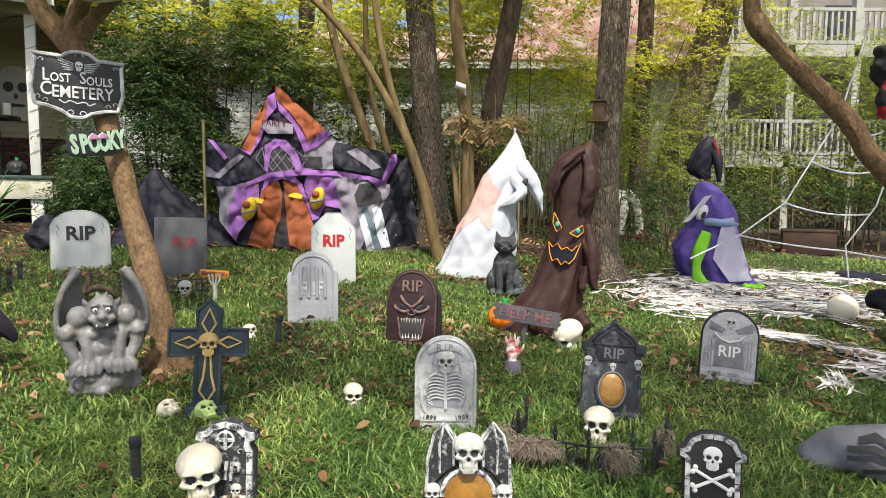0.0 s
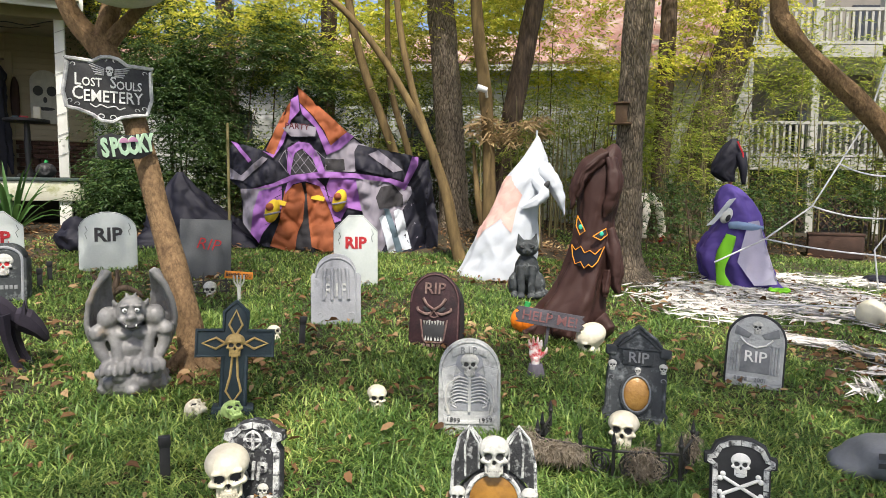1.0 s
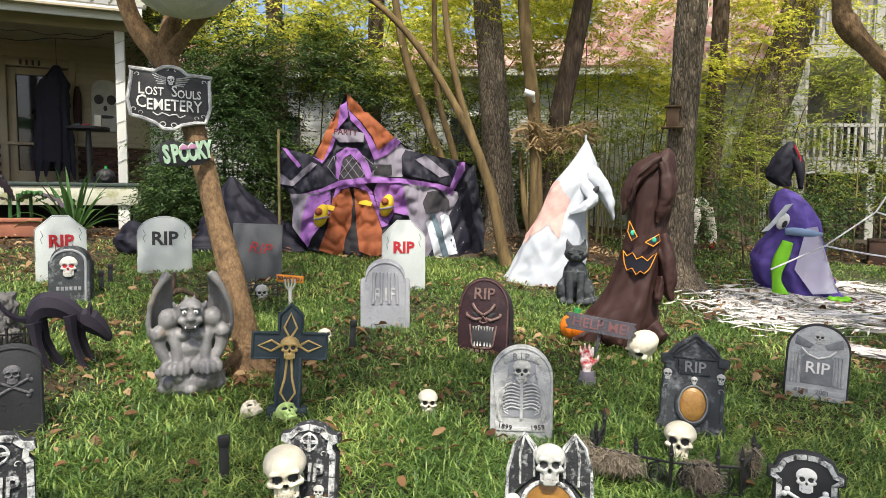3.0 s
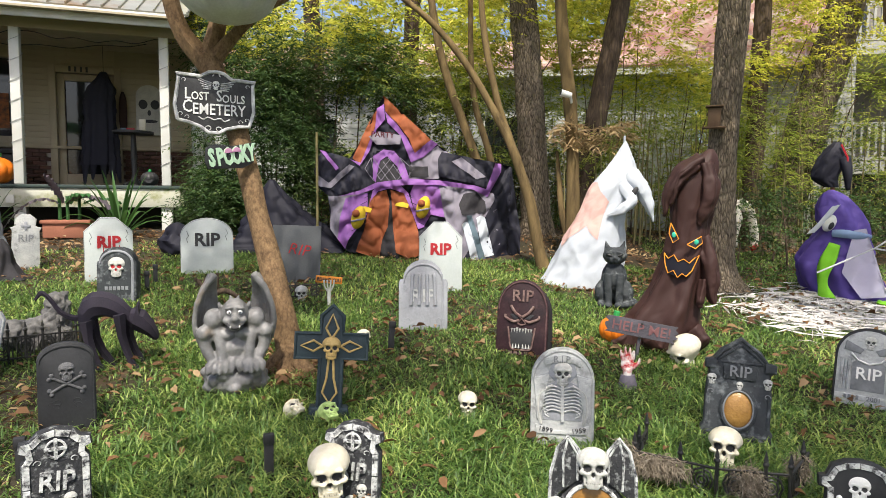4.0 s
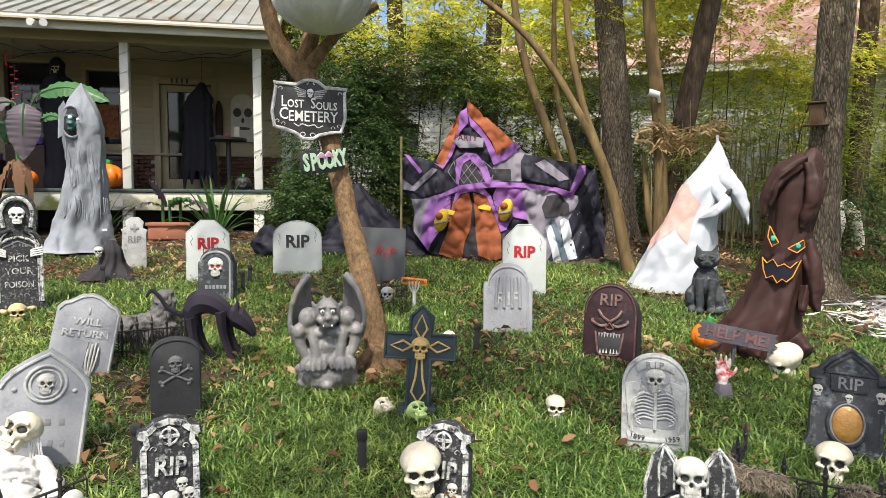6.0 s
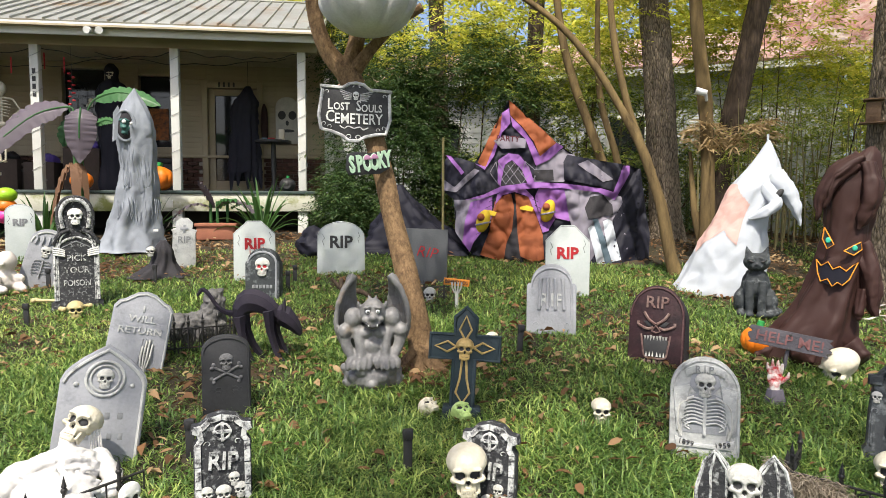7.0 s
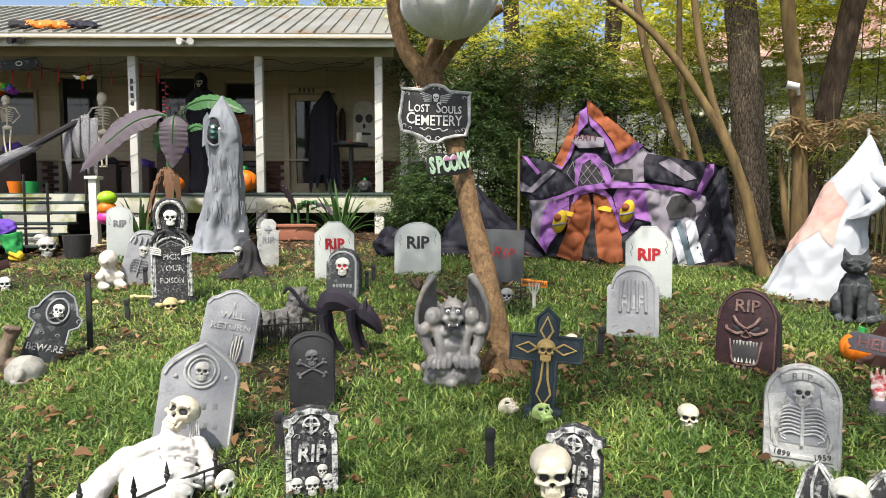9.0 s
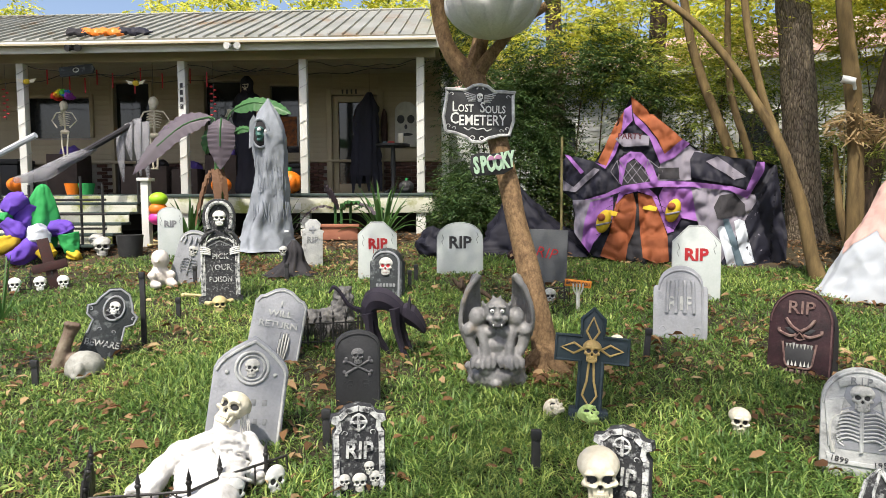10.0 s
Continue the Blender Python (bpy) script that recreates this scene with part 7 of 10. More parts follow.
OUTL = surf("orange_piping", (0.8, 0.33, 0.03), (0.7, 0.26, 0.02), 0.6)
EYEG = surf("green_eye", (0.05, 0.5, 0.35), (0.03, 0.4, 0.25), 0.5)
for o, mt in (((((0.04, 0.98), (0.1, 0.86), (0.06, 0.83), (0.03, 0.9))), PAINT_BLACK), (((0.16, 0.82), (0.26, 0.88), (0.27, 0.83), (0.22, 0.79)), PAINT_BLACK), (((0.0, 0.75), (0.03, 0.71), (0.07, 0.74), (0.1, 0.69), (0.14, 0.71), (0.18, 0.68), (0.22, 0.72), (0.25, 0.74), (0.2, 0.62), (0.16, 0.58), (0.13, 0.6), (0.1, 0.57), (0.07, 0.62), (0.03, 0.6), (0.01, 0.66)), NAVY)):
    part("face_patch", sheet(o, robe_face, 0.05), mt, br)
    rod("face_piping", br, [(x, robe_face(x, z) - 0.004, z) for x, z in (*o, o[0])], 0.004, OUTL)
for x, z in ((0.065, 0.89), (0.225, 0.84)):
    bm = bmesh.new()
    ball(bm, 0.016, 0.006, 0.02, (x, robe_face(x, z) - 0.006, z))
    part("eye", bm, EYEG, br)

# witch costume in violet nylon
wi = root("witch_costume", stand(3.38, 7.92, -22), "violet nylon witch costume with lilac cape and lime scarf", "costume")
bm = bmesh.new()
drape(bm, [(0.0, 0.04, 0, 0.5, 0.35), (0.06, 0.0, 0, 0.42, 0.33), (0.36, -0.1, 0, 0.42, 0.3), (0.6, -0.08, 0, 0.36, 0.26), (0.78, -0.03, 0, 0.27, 0.22), (0.92, -0.06, 0, 0.25, 0.2), (1.08, -0.12, 0, 0.2, 0.16), (1.2, -0.16, 0, 0.11, 0.1), (1.25, -0.18, 0, 0.02, 0.02)], 6, 0.2, seed=4.0, crease=0.4, n=16)
part("robe", bm, VIOLET, wi, sm=180)
part("cape", sheet(((0.06, 0.8), (0.17, 0.82), (0.27, 0.45), (0.4, 0.08), (0.15, 0.06), (-0.04, 0.33)), lambda x, z: -0.36 * math.sqrt(max(0.05, 1 - (x / 0.5) ** 2)) * (1.05 - 0.4 * z) - 0.03, 0.07), LILAC, wi, sm=180)
bm = bmesh.new()
sp = spline([(-0.12, -0.3, 0.64, 0.06), (-0.2, -0.36, 0.4, 0.07), (-0.22, -0.4, 0.2, 0.06), (-0.18, -0.42, 0.02, 0.09)], 6)
tube(bm, [p[:3] for p in sp], [p[3] for p in sp], 12, lump=0.5, flat=0.5)
part("scarf", bm, LIME, wi, "crumpled lime green scarf", sm=180)
for x, w in ((-0.38, 0.16), (0.4, 0.12)):
    bm = bmesh.new()
    ball(bm, w, 0.1, 0.03, (x, -0.36, 0.02))
    part("lime_hem", organic(bm, 0.02, 2, "lime_hem", (LIME,), 0.03, 12), LIME, wi)
bm = bmesh.new()
slab(bm, [(-0.4, 0.74), (-0.3, 0.86), (-0.16, 1.06), (-0.08, 1.08), (-0.2, 0.9), (-0.32, 0.76)], 0.03, 0.005, (0, -0.24, 0))
part("brim", bm, SHEET, wi)
bm = bmesh.new()
ball(bm, 0.065, 0.05, 0.1, (-0.18, -0.22, 0.87), Euler((0, 0.4, 0)))
ey = part("eye", bm, PAINT_WHITE, wi)
bm = bmesh.new()
ball(bm, 0.025, 0.02, 0.045, (-0.16, -0.265, 0.84), Euler((0, 0.4, 0)))
part("pupil", bm, PAINT_BLACK, ey)
bm = bmesh.new()
sp = spline([(-0.14, -0.26, 0.76, 0.04), (-0.03, -0.3, 0.76, 0.045), (0.12, -0.28, 0.74, 0.04), (0.22, -0.24, 0.73, 0.02)], 5)
tube(bm, [p[:3] for p in sp], [p[3] for p in sp], 12, lump=0.3)
part("sleeve", bm, cloth("pale_blue_nylon", (0.25, 0.35, 0.55)), wi, sm=180)
# black crow-like costume on its pole behind
cr = root("black_costume", stand(3.6, 8.9, -22, 0, 0, 0.22) @ Matrix.Scale(0.82, 4), "black hooded costume slung on a pole", "costume")
bm = bmesh.new()
drape(bm, [(1.25, 0.0, 0, 0.1, 0.08), (1.4, -0.1, 0, 0.2, 0.15), (1.6, -0.05, 0, 0.22, 0.16), (1.8, 0.0, 0, 0.16, 0.13), (1.95, 0.05, 0, 0.05, 0.05)], 6, 0.2, 72, 10, 6.0)
part("cloth", bm, NAVY, cr, sm=180)
bm = bmesh.new()
sp = spline([(0.15, -0.05, 1.7, 0.09), (0.2, -0.1, 1.5, 0.08), (0.22, -0.1, 1.2, 0.03)], 5)
tube(bm, [p[:3] for p in sp], [p[3] for p in sp], 10, lump=0.3)
part("sleeve", bm, NAVY, cr, sm=180)
rod("red_edge", cr, [(0.1, -0.12, 1.9), (0.19, -0.14, 1.7), (0.2, -0.15, 1.5)], 0.014, PAINT_RED)
rod("pole", cr, [(0.0, 0.05, -0.1), (0.0, 0.05, 1.4)], 0.02, CANE)
rod("hand_post", cr, [(0.02, -0.02, 1.1), (0.02, -0.02, 1.3)], 0.03, surf("skin_wood", (0.3, 0.13, 0.07), (0.2, 0.09, 0.05), 0.7))

# blood-stained white coverall hung between the trees
su = root("white_coverall", pose(3.35, 11.7, gz(3.35, 11.7) + 0.02, 0, 0, -16), "white coverall with red stains hung among the trees", "costume")
STAINED = surf("stained_white", (0.72, 0.68, 0.62), (0.62, 0.57, 0.5), 0.75, 5, 0.1, stain=(0.5, 0.1, 0.1), stain_scale=3, stain_amt=0.12)
for nm, pts in (("body", [(-0.12, 0, 0.85, 0.1), (-0.16, 0, 0.6, 0.17), (-0.17, 0, 0.3, 0.16), (-0.17, 0, 0.04, 0.15)]), ("sleeve", [(-0.05, 0, 0.82, 0.09), (0.12, 0, 0.65, 0.09), (0.2, 0, 0.35, 0.075), (0.22, 0, 0.02, 0.06)]), ("hood", [(-0.28, -0.1, 0.95, 0.03), (-0.32, -0.1, 1.15, 0.1), (-0.34, -0.1, 1.4, 0.05)])):
    bm = bmesh.new()
    sp = spline(pts, 6)
    tube(bm, [p[:3] for p in sp], [p[3] for p in sp], 14, lump=0.25, flat=0.5)
    part(nm, bm, STAINED, su, sm=180)
rod("red_cuff", su, [(0.2, -0.01, 0.06), (0.24, -0.01, 0.0)], 0.07, PAINT_RED, 10)
rod("hanging_pole", su, [(-0.2, 0.1, -0.1), (-0.15, 0.1, 1.3)], 0.02, BARK_DARK)

# hooded grey gauze reaper
re = root("gauze_ghoul", stand(-7.3, 7.1, 42), "tall grey gauze ghoul with a pointed hood and a teal face", "figure")
bm = bmesh.new()
drape(bm, [(0.0, -0.02, 0, 0.5, 0.42), (0.08, 0.0, 0, 0.42, 0.36), (0.4, 0.05, 0, 0.33, 0.28), (0.85, 0.1, 0, 0.28, 0.24), (1.2, 0.12, 0, 0.235, 0.2), (1.45, 0.12, 0, 0.25, 0.2), (1.75, 0.1, 0, 0.25, 0.2), (2.0, 0.1, 0, 0.17, 0.15), (2.2, 0.1, 0, 0.05, 0.05), (2.27, 0.1, 0, 0.01, 0.01)], 7, 0.2, seed=8.0, crease=0.25, n=16)
part("robe", bm, GAUZE, re, sm=180)
for k in range(34):
    a = rng.uniform(-2.6, -0.4)
    z = rng.choice([0.72, 1.15, 1.45]) + rng.uniform(-0.05, 0.05)
    q = 0.3 if z < 1 else 0.26
    x, y = 0.1 + q * math.cos(a), q * math.sin(a) - 0.02
    rod("tatter", re, [(x, y, z), (x + 0.01, y - 0.02, z - rng.uniform(0.1, 0.25)), (x + rng.uniform(-0.03, 0.03), y, z - rng.uniform(0.2, 0.3))], 0.006, GAUZE, 4)
bm = bmesh.new()
ball(bm, 0.075, 0.08, 0.14, (-0.02, -0.165, 1.72))
ball(bm, 0.03, 0.045, 0.035, (-0.03, -0.235, 1.7))
ball(bm, 0.045, 0.03, 0.018, (-0.03, -0.215, 1.63))
ball(bm, 0.07, 0.03, 0.02, (-0.02, -0.22, 1.8))
part("face", organic(bm, 0.012, 2, "face", (TEAL,), 0.015, 22), TEAL, re, "teal wrinkled face")
# black ball paints in the shade of the hood's opening
bm = bmesh.new()
ball(bm, 0.12, 0.06, 0.2, (-0.02, -0.16, 1.73), Euler((0, 0.08, 0)), 20, 12)
part("hood_shade", bm, BLACKCLOTH, re, "black ball standing in for the shade inside the hood")
rod("hood_hem", re, [(-0.02 + 0.125 * math.cos(k / 12 * math.pi), -0.185, 1.73 + 0.205 * math.sin(k / 12 * math.pi)) for k in range(25)], 0.02, GAUZE, 8)
for x, y, z, r in ((-0.03, -0.25, 1.78, 0.028), (0.06, -0.25, 1.76, 0.02)):
    bm = bmesh.new()
    ball(bm, r, r * 0.7, r, (x, y, z))
    part("eye", bm, PAINT_WHITE, re)
part("hood_flap", sheet(((-0.16, 1.9), (-0.1, 2.0), (-0.06, 1.9), (-0.1, 1.75), (-0.12, 1.55), (-0.18, 1.5), (-0.17, 1.7)), lambda x, z: -0.2 + 0.1 * (x + 0.1), 0.06), GAUZE, re, sm=180)
bm = bmesh.new()
box(bm, 0.06, 0.005, 0.03, (0.33, -0.34, 0.3))
part("paper_tag", bm, PAINT_WHITE, re)

# the jester figure by the steps
cl = root("jester_dummy", stand(-10.0, 5.25, 60), "stuffed jester dummy in purple, green and yellow slumped on the lawn", "dummy")
VI2 = cloth("bright_violet", (0.13, 0.06, 0.42))
bm = bmesh.new()
drape(bm, [(0.2, 0.08, 0.0, 0.2, 0.16), (0.5, 0.1, 0.0, 0.24, 0.18), (0.8, 0.1, 0.0, 0.2, 0.15), (1.05, 0.12, 0.0, 0.1, 0.09), (1.12, 0.13, 0.0, 0.03, 0.03)], 6, 0.3, 80, 10, 5.0, crease=0.4)
part("cape", bm, GREEN, cl, "crumpled green nylon cape", sm=180)
for nm, mt, pts in (("torso", VI2, [(-0.12, 0.1, 0.3, 0.2), (-0.12, 0.06, 0.6, 0.2), (-0.05, 0.02, 0.85, 0.16)]), ("sleeve", VI2, [(-0.1, -0.08, 0.92, 0.11), (-0.24, -0.12, 0.82, 0.12), (-0.32, -0.14, 0.7, 0.1)]), ("cuff", GREEN, [(-0.33, -0.14, 0.68, 0.11), (-0.36, -0.16, 0.58, 0.11)]), ("sleeve", VI2, [(-0.33, -0.18, 0.56, 0.11), (-0.2, -0.26, 0.44, 0.12), (-0.12, -0.28, 0.4, 0.08)]), ("leg", YELLOW, [(-0.22, -0.22, 0.34, 0.12), (-0.4, -0.28, 0.24, 0.12), (-0.5, -0.32, 0.18, 0.1)]), ("sock", GREEN, [(-0.5, -0.32, 0.18, 0.11), (-0.6, -0.35, 0.12, 0.1)]), ("shoe", SHEET, [(-0.6, -0.36, 0.12, 0.11), (-0.74, -0.4, 0.07, 0.08), (-0.82, -0.42, 0.06, 0.03)]), ("thigh", SHEET, [(0.02, -0.24, 0.46, 0.14), (0.05, -0.34, 0.36, 0.15), (0.06, -0.42, 0.26, 0.12)]), ("leg", VI2, [(-0.02, -0.36, 0.24, 0.13), (-0.18, -0.46, 0.12, 0.12), (-0.3, -0.5, 0.07, 0.08)]), ("thigh", VI2, [(0.22, -0.16, 0.48, 0.13), (0.34, -0.22, 0.46, 0.13), (0.4, -0.26, 0.38, 0.11)]), ("leg", GREEN, [(0.4, -0.26, 0.38, 0.13), (0.44, -0.28, 0.24, 0.12), (0.46, -0.3, 0.12, 0.1)]), ("shoe", YELLOW, [(0.46, -0.32, 0.1, 0.09), (0.54, -0.42, 0.06, 0.07)]), ("shoe", YELLOW, [(0.1, -0.44, 0.2, 0.1), (0.2, -0.52, 0.1, 0.09)])):
    bm = bmesh.new()
    sp = spline(pts, 12)
    tube(bm, [p[:3] for p in sp], [p[3] for p in sp], 32, lump=0.3)
    crumple(bm, 8, 0.03)
    part(nm, bm, mt, cl, sm=180)

# gargoyle
bm = bmesh.new()
ball(bm, 0.19, 0.15, 0.11, (0, -0.02, 0.07))
for k in range(16):
    a = k * 0.39
    ball(bm, 0.045, 0.04, 0.035, (0.165 * math.cos(a), -0.02 + 0.13 * math.sin(a), 0.04 + 0.05 * (k % 3) * 0.8), u=10, v=8)
ball(bm, 0.16, 0.1, 0.2, (0, 0.03, 0.33))
ball(bm, 0.066, 0.06, 0.062, (0, -0.085, 0.272))
ball(bm, 0.1, 0.09, 0.06, (0, -0.06, 0.2))
ball(bm, 0.14, 0.11, 0.07, (0, 0.0, 0.17))
for s in (1, -1):
    ball(bm, 0.064, 0.055, 0.044, (s * 0.054, -0.075, 0.358))
ball(bm, 0.08, 0.08, 0.09, (0, -0.095, 0.49))
ball(bm, 0.048, 0.045, 0.04, (0, -0.155, 0.43))
ball(bm, 0.022, 0.026, 0.02, (0, -0.195, 0.47))
for s in (1, -1):
    ball(bm, 0.014, 0.016, 0.012, (s * 0.02, -0.188, 0.462), u=10, v=8)
    ball(bm, 0.03, 0.02, 0.01, (s * 0.034, -0.168, 0.532), Euler((0, s * 0.2, 0)))
    ball(bm, 0.026, 0.022, 0.02, (s * 0.045, -0.155, 0.455))
    ball(bm, 0.014, 0.012, 0.026, (s * 0.086, -0.09, 0.54), Euler((0, s * 0.2, 0)))
    bmesh.ops.create_cone(bm, cap_ends=True, segments=8, radius1=0.016, radius2=0.004, depth=0.035, matrix=pose(s * 0.022, -0.09, 0.585, 12, s * 20))
    ball(bm, 0.058, 0.06, 0.07, (s * 0.122, -0.07, 0.45))
    ball(bm, 0.046, 0.055, 0.05, (s * 0.178, -0.085, 0.372))
    for pts in ([(s * 0.12, -0.06, 0.42, 0.045), (s * 0.09, -0.1, 0.33, 0.034), (s * 0.075, -0.13, 0.21, 0.03)], [(s * 0.18, -0.08, 0.37, 0.04), (s * 0.165, -0.09, 0.28, 0.036), (s * 0.125, -0.12, 0.2, 0.03)]):
        sp = spline(pts, 5)
        tube(bm, [q[:3] for q in sp], [q[3] for q in sp], 10)
    for k in range(5):
        x = 0.018 + 0.034 * k
        sp = spline([(s * (0.05 + 0.4 * (x - 0.05)), -0.11, 0.215, 0.02), (s * x, -0.165 + 0.01 * abs(k - 2), 0.19, 0.019), (s * (x + 0.004), -0.19 + 0.014 * abs(k - 2), 0.15, 0.015), (s * (x + 0.006), -0.195 + 0.014 * abs(k - 2), 0.135, 0.008)], 4)
        tube(bm, [q[:3] for q in sp], [q[3] for q in sp], 8)
    rim = spline([(s * 0.112, -0.05, 0.725, 0.026), (s * 0.185, -0.065, 0.62, 0.02), (s * 0.225, -0.055, 0.5, 0.018), (s * 0.228, -0.035, 0.38, 0.018), (s * 0.185, 0.0, 0.26, 0.02)], 6)
    back = spline([(s * 0.108, -0.03, 0.71, 0.02), (s * 0.115, 0.07, 0.58, 0.018), (s * 0.1, 0.11, 0.46, 0.018), (s * 0.08, 0.12, 0.36, 0.018), (s * 0.06, 0.11, 0.26, 0.02)], 6)
    for k in range(8):
        f = k / 7
        bow = 0.05 * math.sin(math.pi * f)
        line = [Vector(p[:3]).lerp(Vector(q[:3]), f) + Vector((s * bow * 0.6, bow * 0.4, 0)) for p, q in zip(rim, back)]
        tube(bm, line, [(p[3] if k == 0 else 0.013 + 0.004 * (k % 3 == 0)) for p in rim], 8)
me = organic(bm, 0.0085, 2, "gargoyle_statue", (GARGOYLE, PAINT_WHITE, PAINT_BLACK), 0.004, 22)
bm = bmesh.new()
bm.from_mesh(me)
tube(bm, [p[:3] for p in spline([(-0.045, -0.176, 0.437), (-0.025, -0.194, 0.42), (0, -0.199, 0.414), (0.025, -0.194, 0.42), (0.045, -0.176, 0.437)], 4)], 0.009, 8, mi=2)
for s in (1, -1):
    ball(bm, 0.0135, 0.012, 0.0135, (s * 0.032, -0.171, 0.506), u=12, v=8, mi=1)
    ball(bm, 0.0055, 0.004, 0.0055, (s * 0.03, -0.185, 0.506), u=8, v=6, mi=2)
    ball(bm, 0.005, 0.006, 0.009, (s * 0.026, -0.2, 0.422), u=8, v=6, mi=1)
bm.to_mesh(me)
bm.free()
smooth(me)
single("gargoyle_statue", me, GARGOYLE, stand(-1.97, 3.69, 26), "crouching grey gargoyle statue with folded wings and pale eyes", "statue", sm=None)

# arched black cat of faceted card
bm = bmesh.new()
FUR = surf("black_purple_felt", (0.016, 0.013, 0.021), (0.028, 0.022, 0.036), 0.8, 5, 0.15)
sp = spline([(-0.27, 0, 0.3, 0.085), (-0.285, 0, 0.42, 0.105), (-0.2, 0, 0.49, 0.105), (-0.05, 0, 0.49, 0.1), (0.1, 0, 0.43, 0.09), (0.2, 0, 0.36, 0.07)], 2)
tube(bm, [p[:3] for p in sp], [p[3] for p in sp], 8, flat=0.8)
for x0, x1, y, z0 in ((-0.28, -0.14, -0.06, 0.38), (-0.24, -0.02, 0.06, 0.36), (0.07, 0.22, -0.06, 0.42), (0.14, 0.3, 0.06, 0.36)):
    tube(bm, [(x0, y, z0), ((x0 * 0.75 + x1 * 0.25) - 0.015, y, z0 * 0.6), ((x0 + x1) / 2, y, z0 * 0.3), (x1 - 0.02, y, 0.02), (x1 + 0.03, y, -0.03)], [0.075, 0.055, 0.045, 0.04, 0.042], 6)
sp = spline([(-0.3, 0, 0.4, 0.03), (-0.42, 0, 0.4, 0.026), (-0.55, 0, 0.45, 0.024), (-0.66, 0, 0.56, 0.022), (-0.74, 0, 0.6, 0.02), (-0.8, 0, 0.55, 0.014)], 3)
tube(bm, [p[:3] for p in sp], [p[3] for p in sp], 6)
tube(bm, [(0.16, -0.01, 0.4), (0.22, -0.01, 0.38), (0.31, -0.01, 0.35), (0.4, -0.01, 0.29), (0.46, -0.01, 0.23), (0.48, -0.01, 0.2)], [0.05, 0.095, 0.1, 0.075, 0.05, 0.025], 7, flat=0.85)
for q in (1, -1):
    bmesh.ops.create_cone(bm, cap_ends=True, segments=5, radius1=0.04, radius2=0.004, depth=0.1, matrix=pose(0.27, q * 0.055 - 0.01, 0.465, q * -12, 8))
me = mesh_of("black_cat_statue", bm, FUR)
single("black_cat_statue", me, FUR, stand(-2.93, 3.88, 30) @ Matrix.Diagonal((0.56, 0.9, 0.86, 1)), "arched faceted black cat figure with a raised curled tail", "statue", sm=18)

# wrapped bust in a small spiked fence
bm = bmesh.new()
ball(bm, 0.085, 0.09, 0.12, (0.08, 0, 0.3))
ball(bm, 0.24, 0.14, 0.13, (-0.05, 0, 0.1))
ball(bm, 0.09, 0.1, 0.08, (-0.2, -0.02, 0.16))
ball(bm, 0.1, 0.08, 0.1, (0.04, 0, 0.2))
WRAP = surf("grey_wrapped_cloth", (0.15, 0.145, 0.14), (0.05, 0.05, 0.05), 0.85, 12, 0.8, fine=45)
single("wrapped_bust", organic(bm, 0.011, 2, "wrapped_bust", (WRAP,), 0.035, 13), WRAP, stand(-3.62, 4.1, 42), "grey cloth-wrapped bust rising out of the lawn", "statue")


def spiked_fence(name, m, runs, h, label, pickets=0.05, skulls=(), moss=False):
    """A little ornamental fence; runs: corner points in x, y."""
    rt = root(name, m, label, "fence", "little fences")
    for (xa, ya), (xb, yb) in zip(runs, runs[1:]):
        L = math.hypot(xb - xa, yb - ya)
        for z in (h * 0.12, h * 0.72):
            rod("rail", rt, [(xa, ya, z), (xb, yb, z)], 0.007, IRON, 6)
        n = max(2, int(L / pickets))
        for k in range(n + 1):
            f = k / n
            x, y = xa + (xb - xa) * f, ya + (yb - ya) * f
            tall = k % 4 == 0
            bm = bmesh.new()
            tube(bm, [(x, y, -0.03), (x, y, h * (0.95 if tall else 0.7))], 0.009 if tall else 0.004, 6)
            if tall:
                ball(bm, 0.014, 0.014, 0.014, (x, y, h * 0.9), u=8, v=6)
                bmesh.ops.create_cone(bm, cap_ends=True, segments=6, radius1=0.012, radius2=0.0, depth=0.05, matrix=pose(x, y, h * 0.95 + 0.03))
            part("picket", bm, IRON, rt)
        for k in range(max(1, int(L / 0.12))):
            f = (k + 0.5) / max(1, int(L / 0.12))
            x, y = xa + (xb - xa) * f, ya + (yb - ya) * f
            dx, dy = (xb - xa) / L, (yb - ya) / L
            for q in (0.3, 0.6, 0.95):
                bm = bmesh.new()
                tube(bm, [(x + dx * 0.05 * q * math.cos(a), y + dy * 0.05 * q * math.cos(a), h * 0.42 + h * 0.27 * q * math.sin(a)) for a in np.linspace(0, 6.283, 9)], 0.005, 4)
                part("web_ring", bm, IRON, rt)
    return rt


spiked_fence("spiked_fence", stand(-3.55, 3.98, 42), [(-0.36, 0.12), (-0.3, -0.16), (0.22, -0.14), (0.26, 0.12)], 0.24, "small black spiked fence round the wrapped bust", 0.024)
spiked_fence("web_fence", stand(0.7, 2.98, -12), [(-0.32, 0.34), (-0.36, 0.02), (0.0, -0.06), (0.3, -0.02), (0.42, 0.3)], 0.21, "black spider-web fence hung with grey moss")
f = spiked_fence("web_fence", stand(-2.6, 1.78, 46), [(-0.46, 0.3), (-0.4, -0.1), (0.0, -0.16), (0.12, -0.05), (0.42, 0.12)], 0.21, "black spider-web fence round the mummy with skull plaques")
for x, y, a in ((0.36, 0.02, 30), (0.18, -0.06, 30)):
    ob = new("skull_plaque", SKULL_WHITE)
    ob.parent = f
    ob.matrix_basis = pose(x, y, 0.0, 0, 0, a) @ Matrix.Diagonal((0.13, 0.04, 0.15, 1))
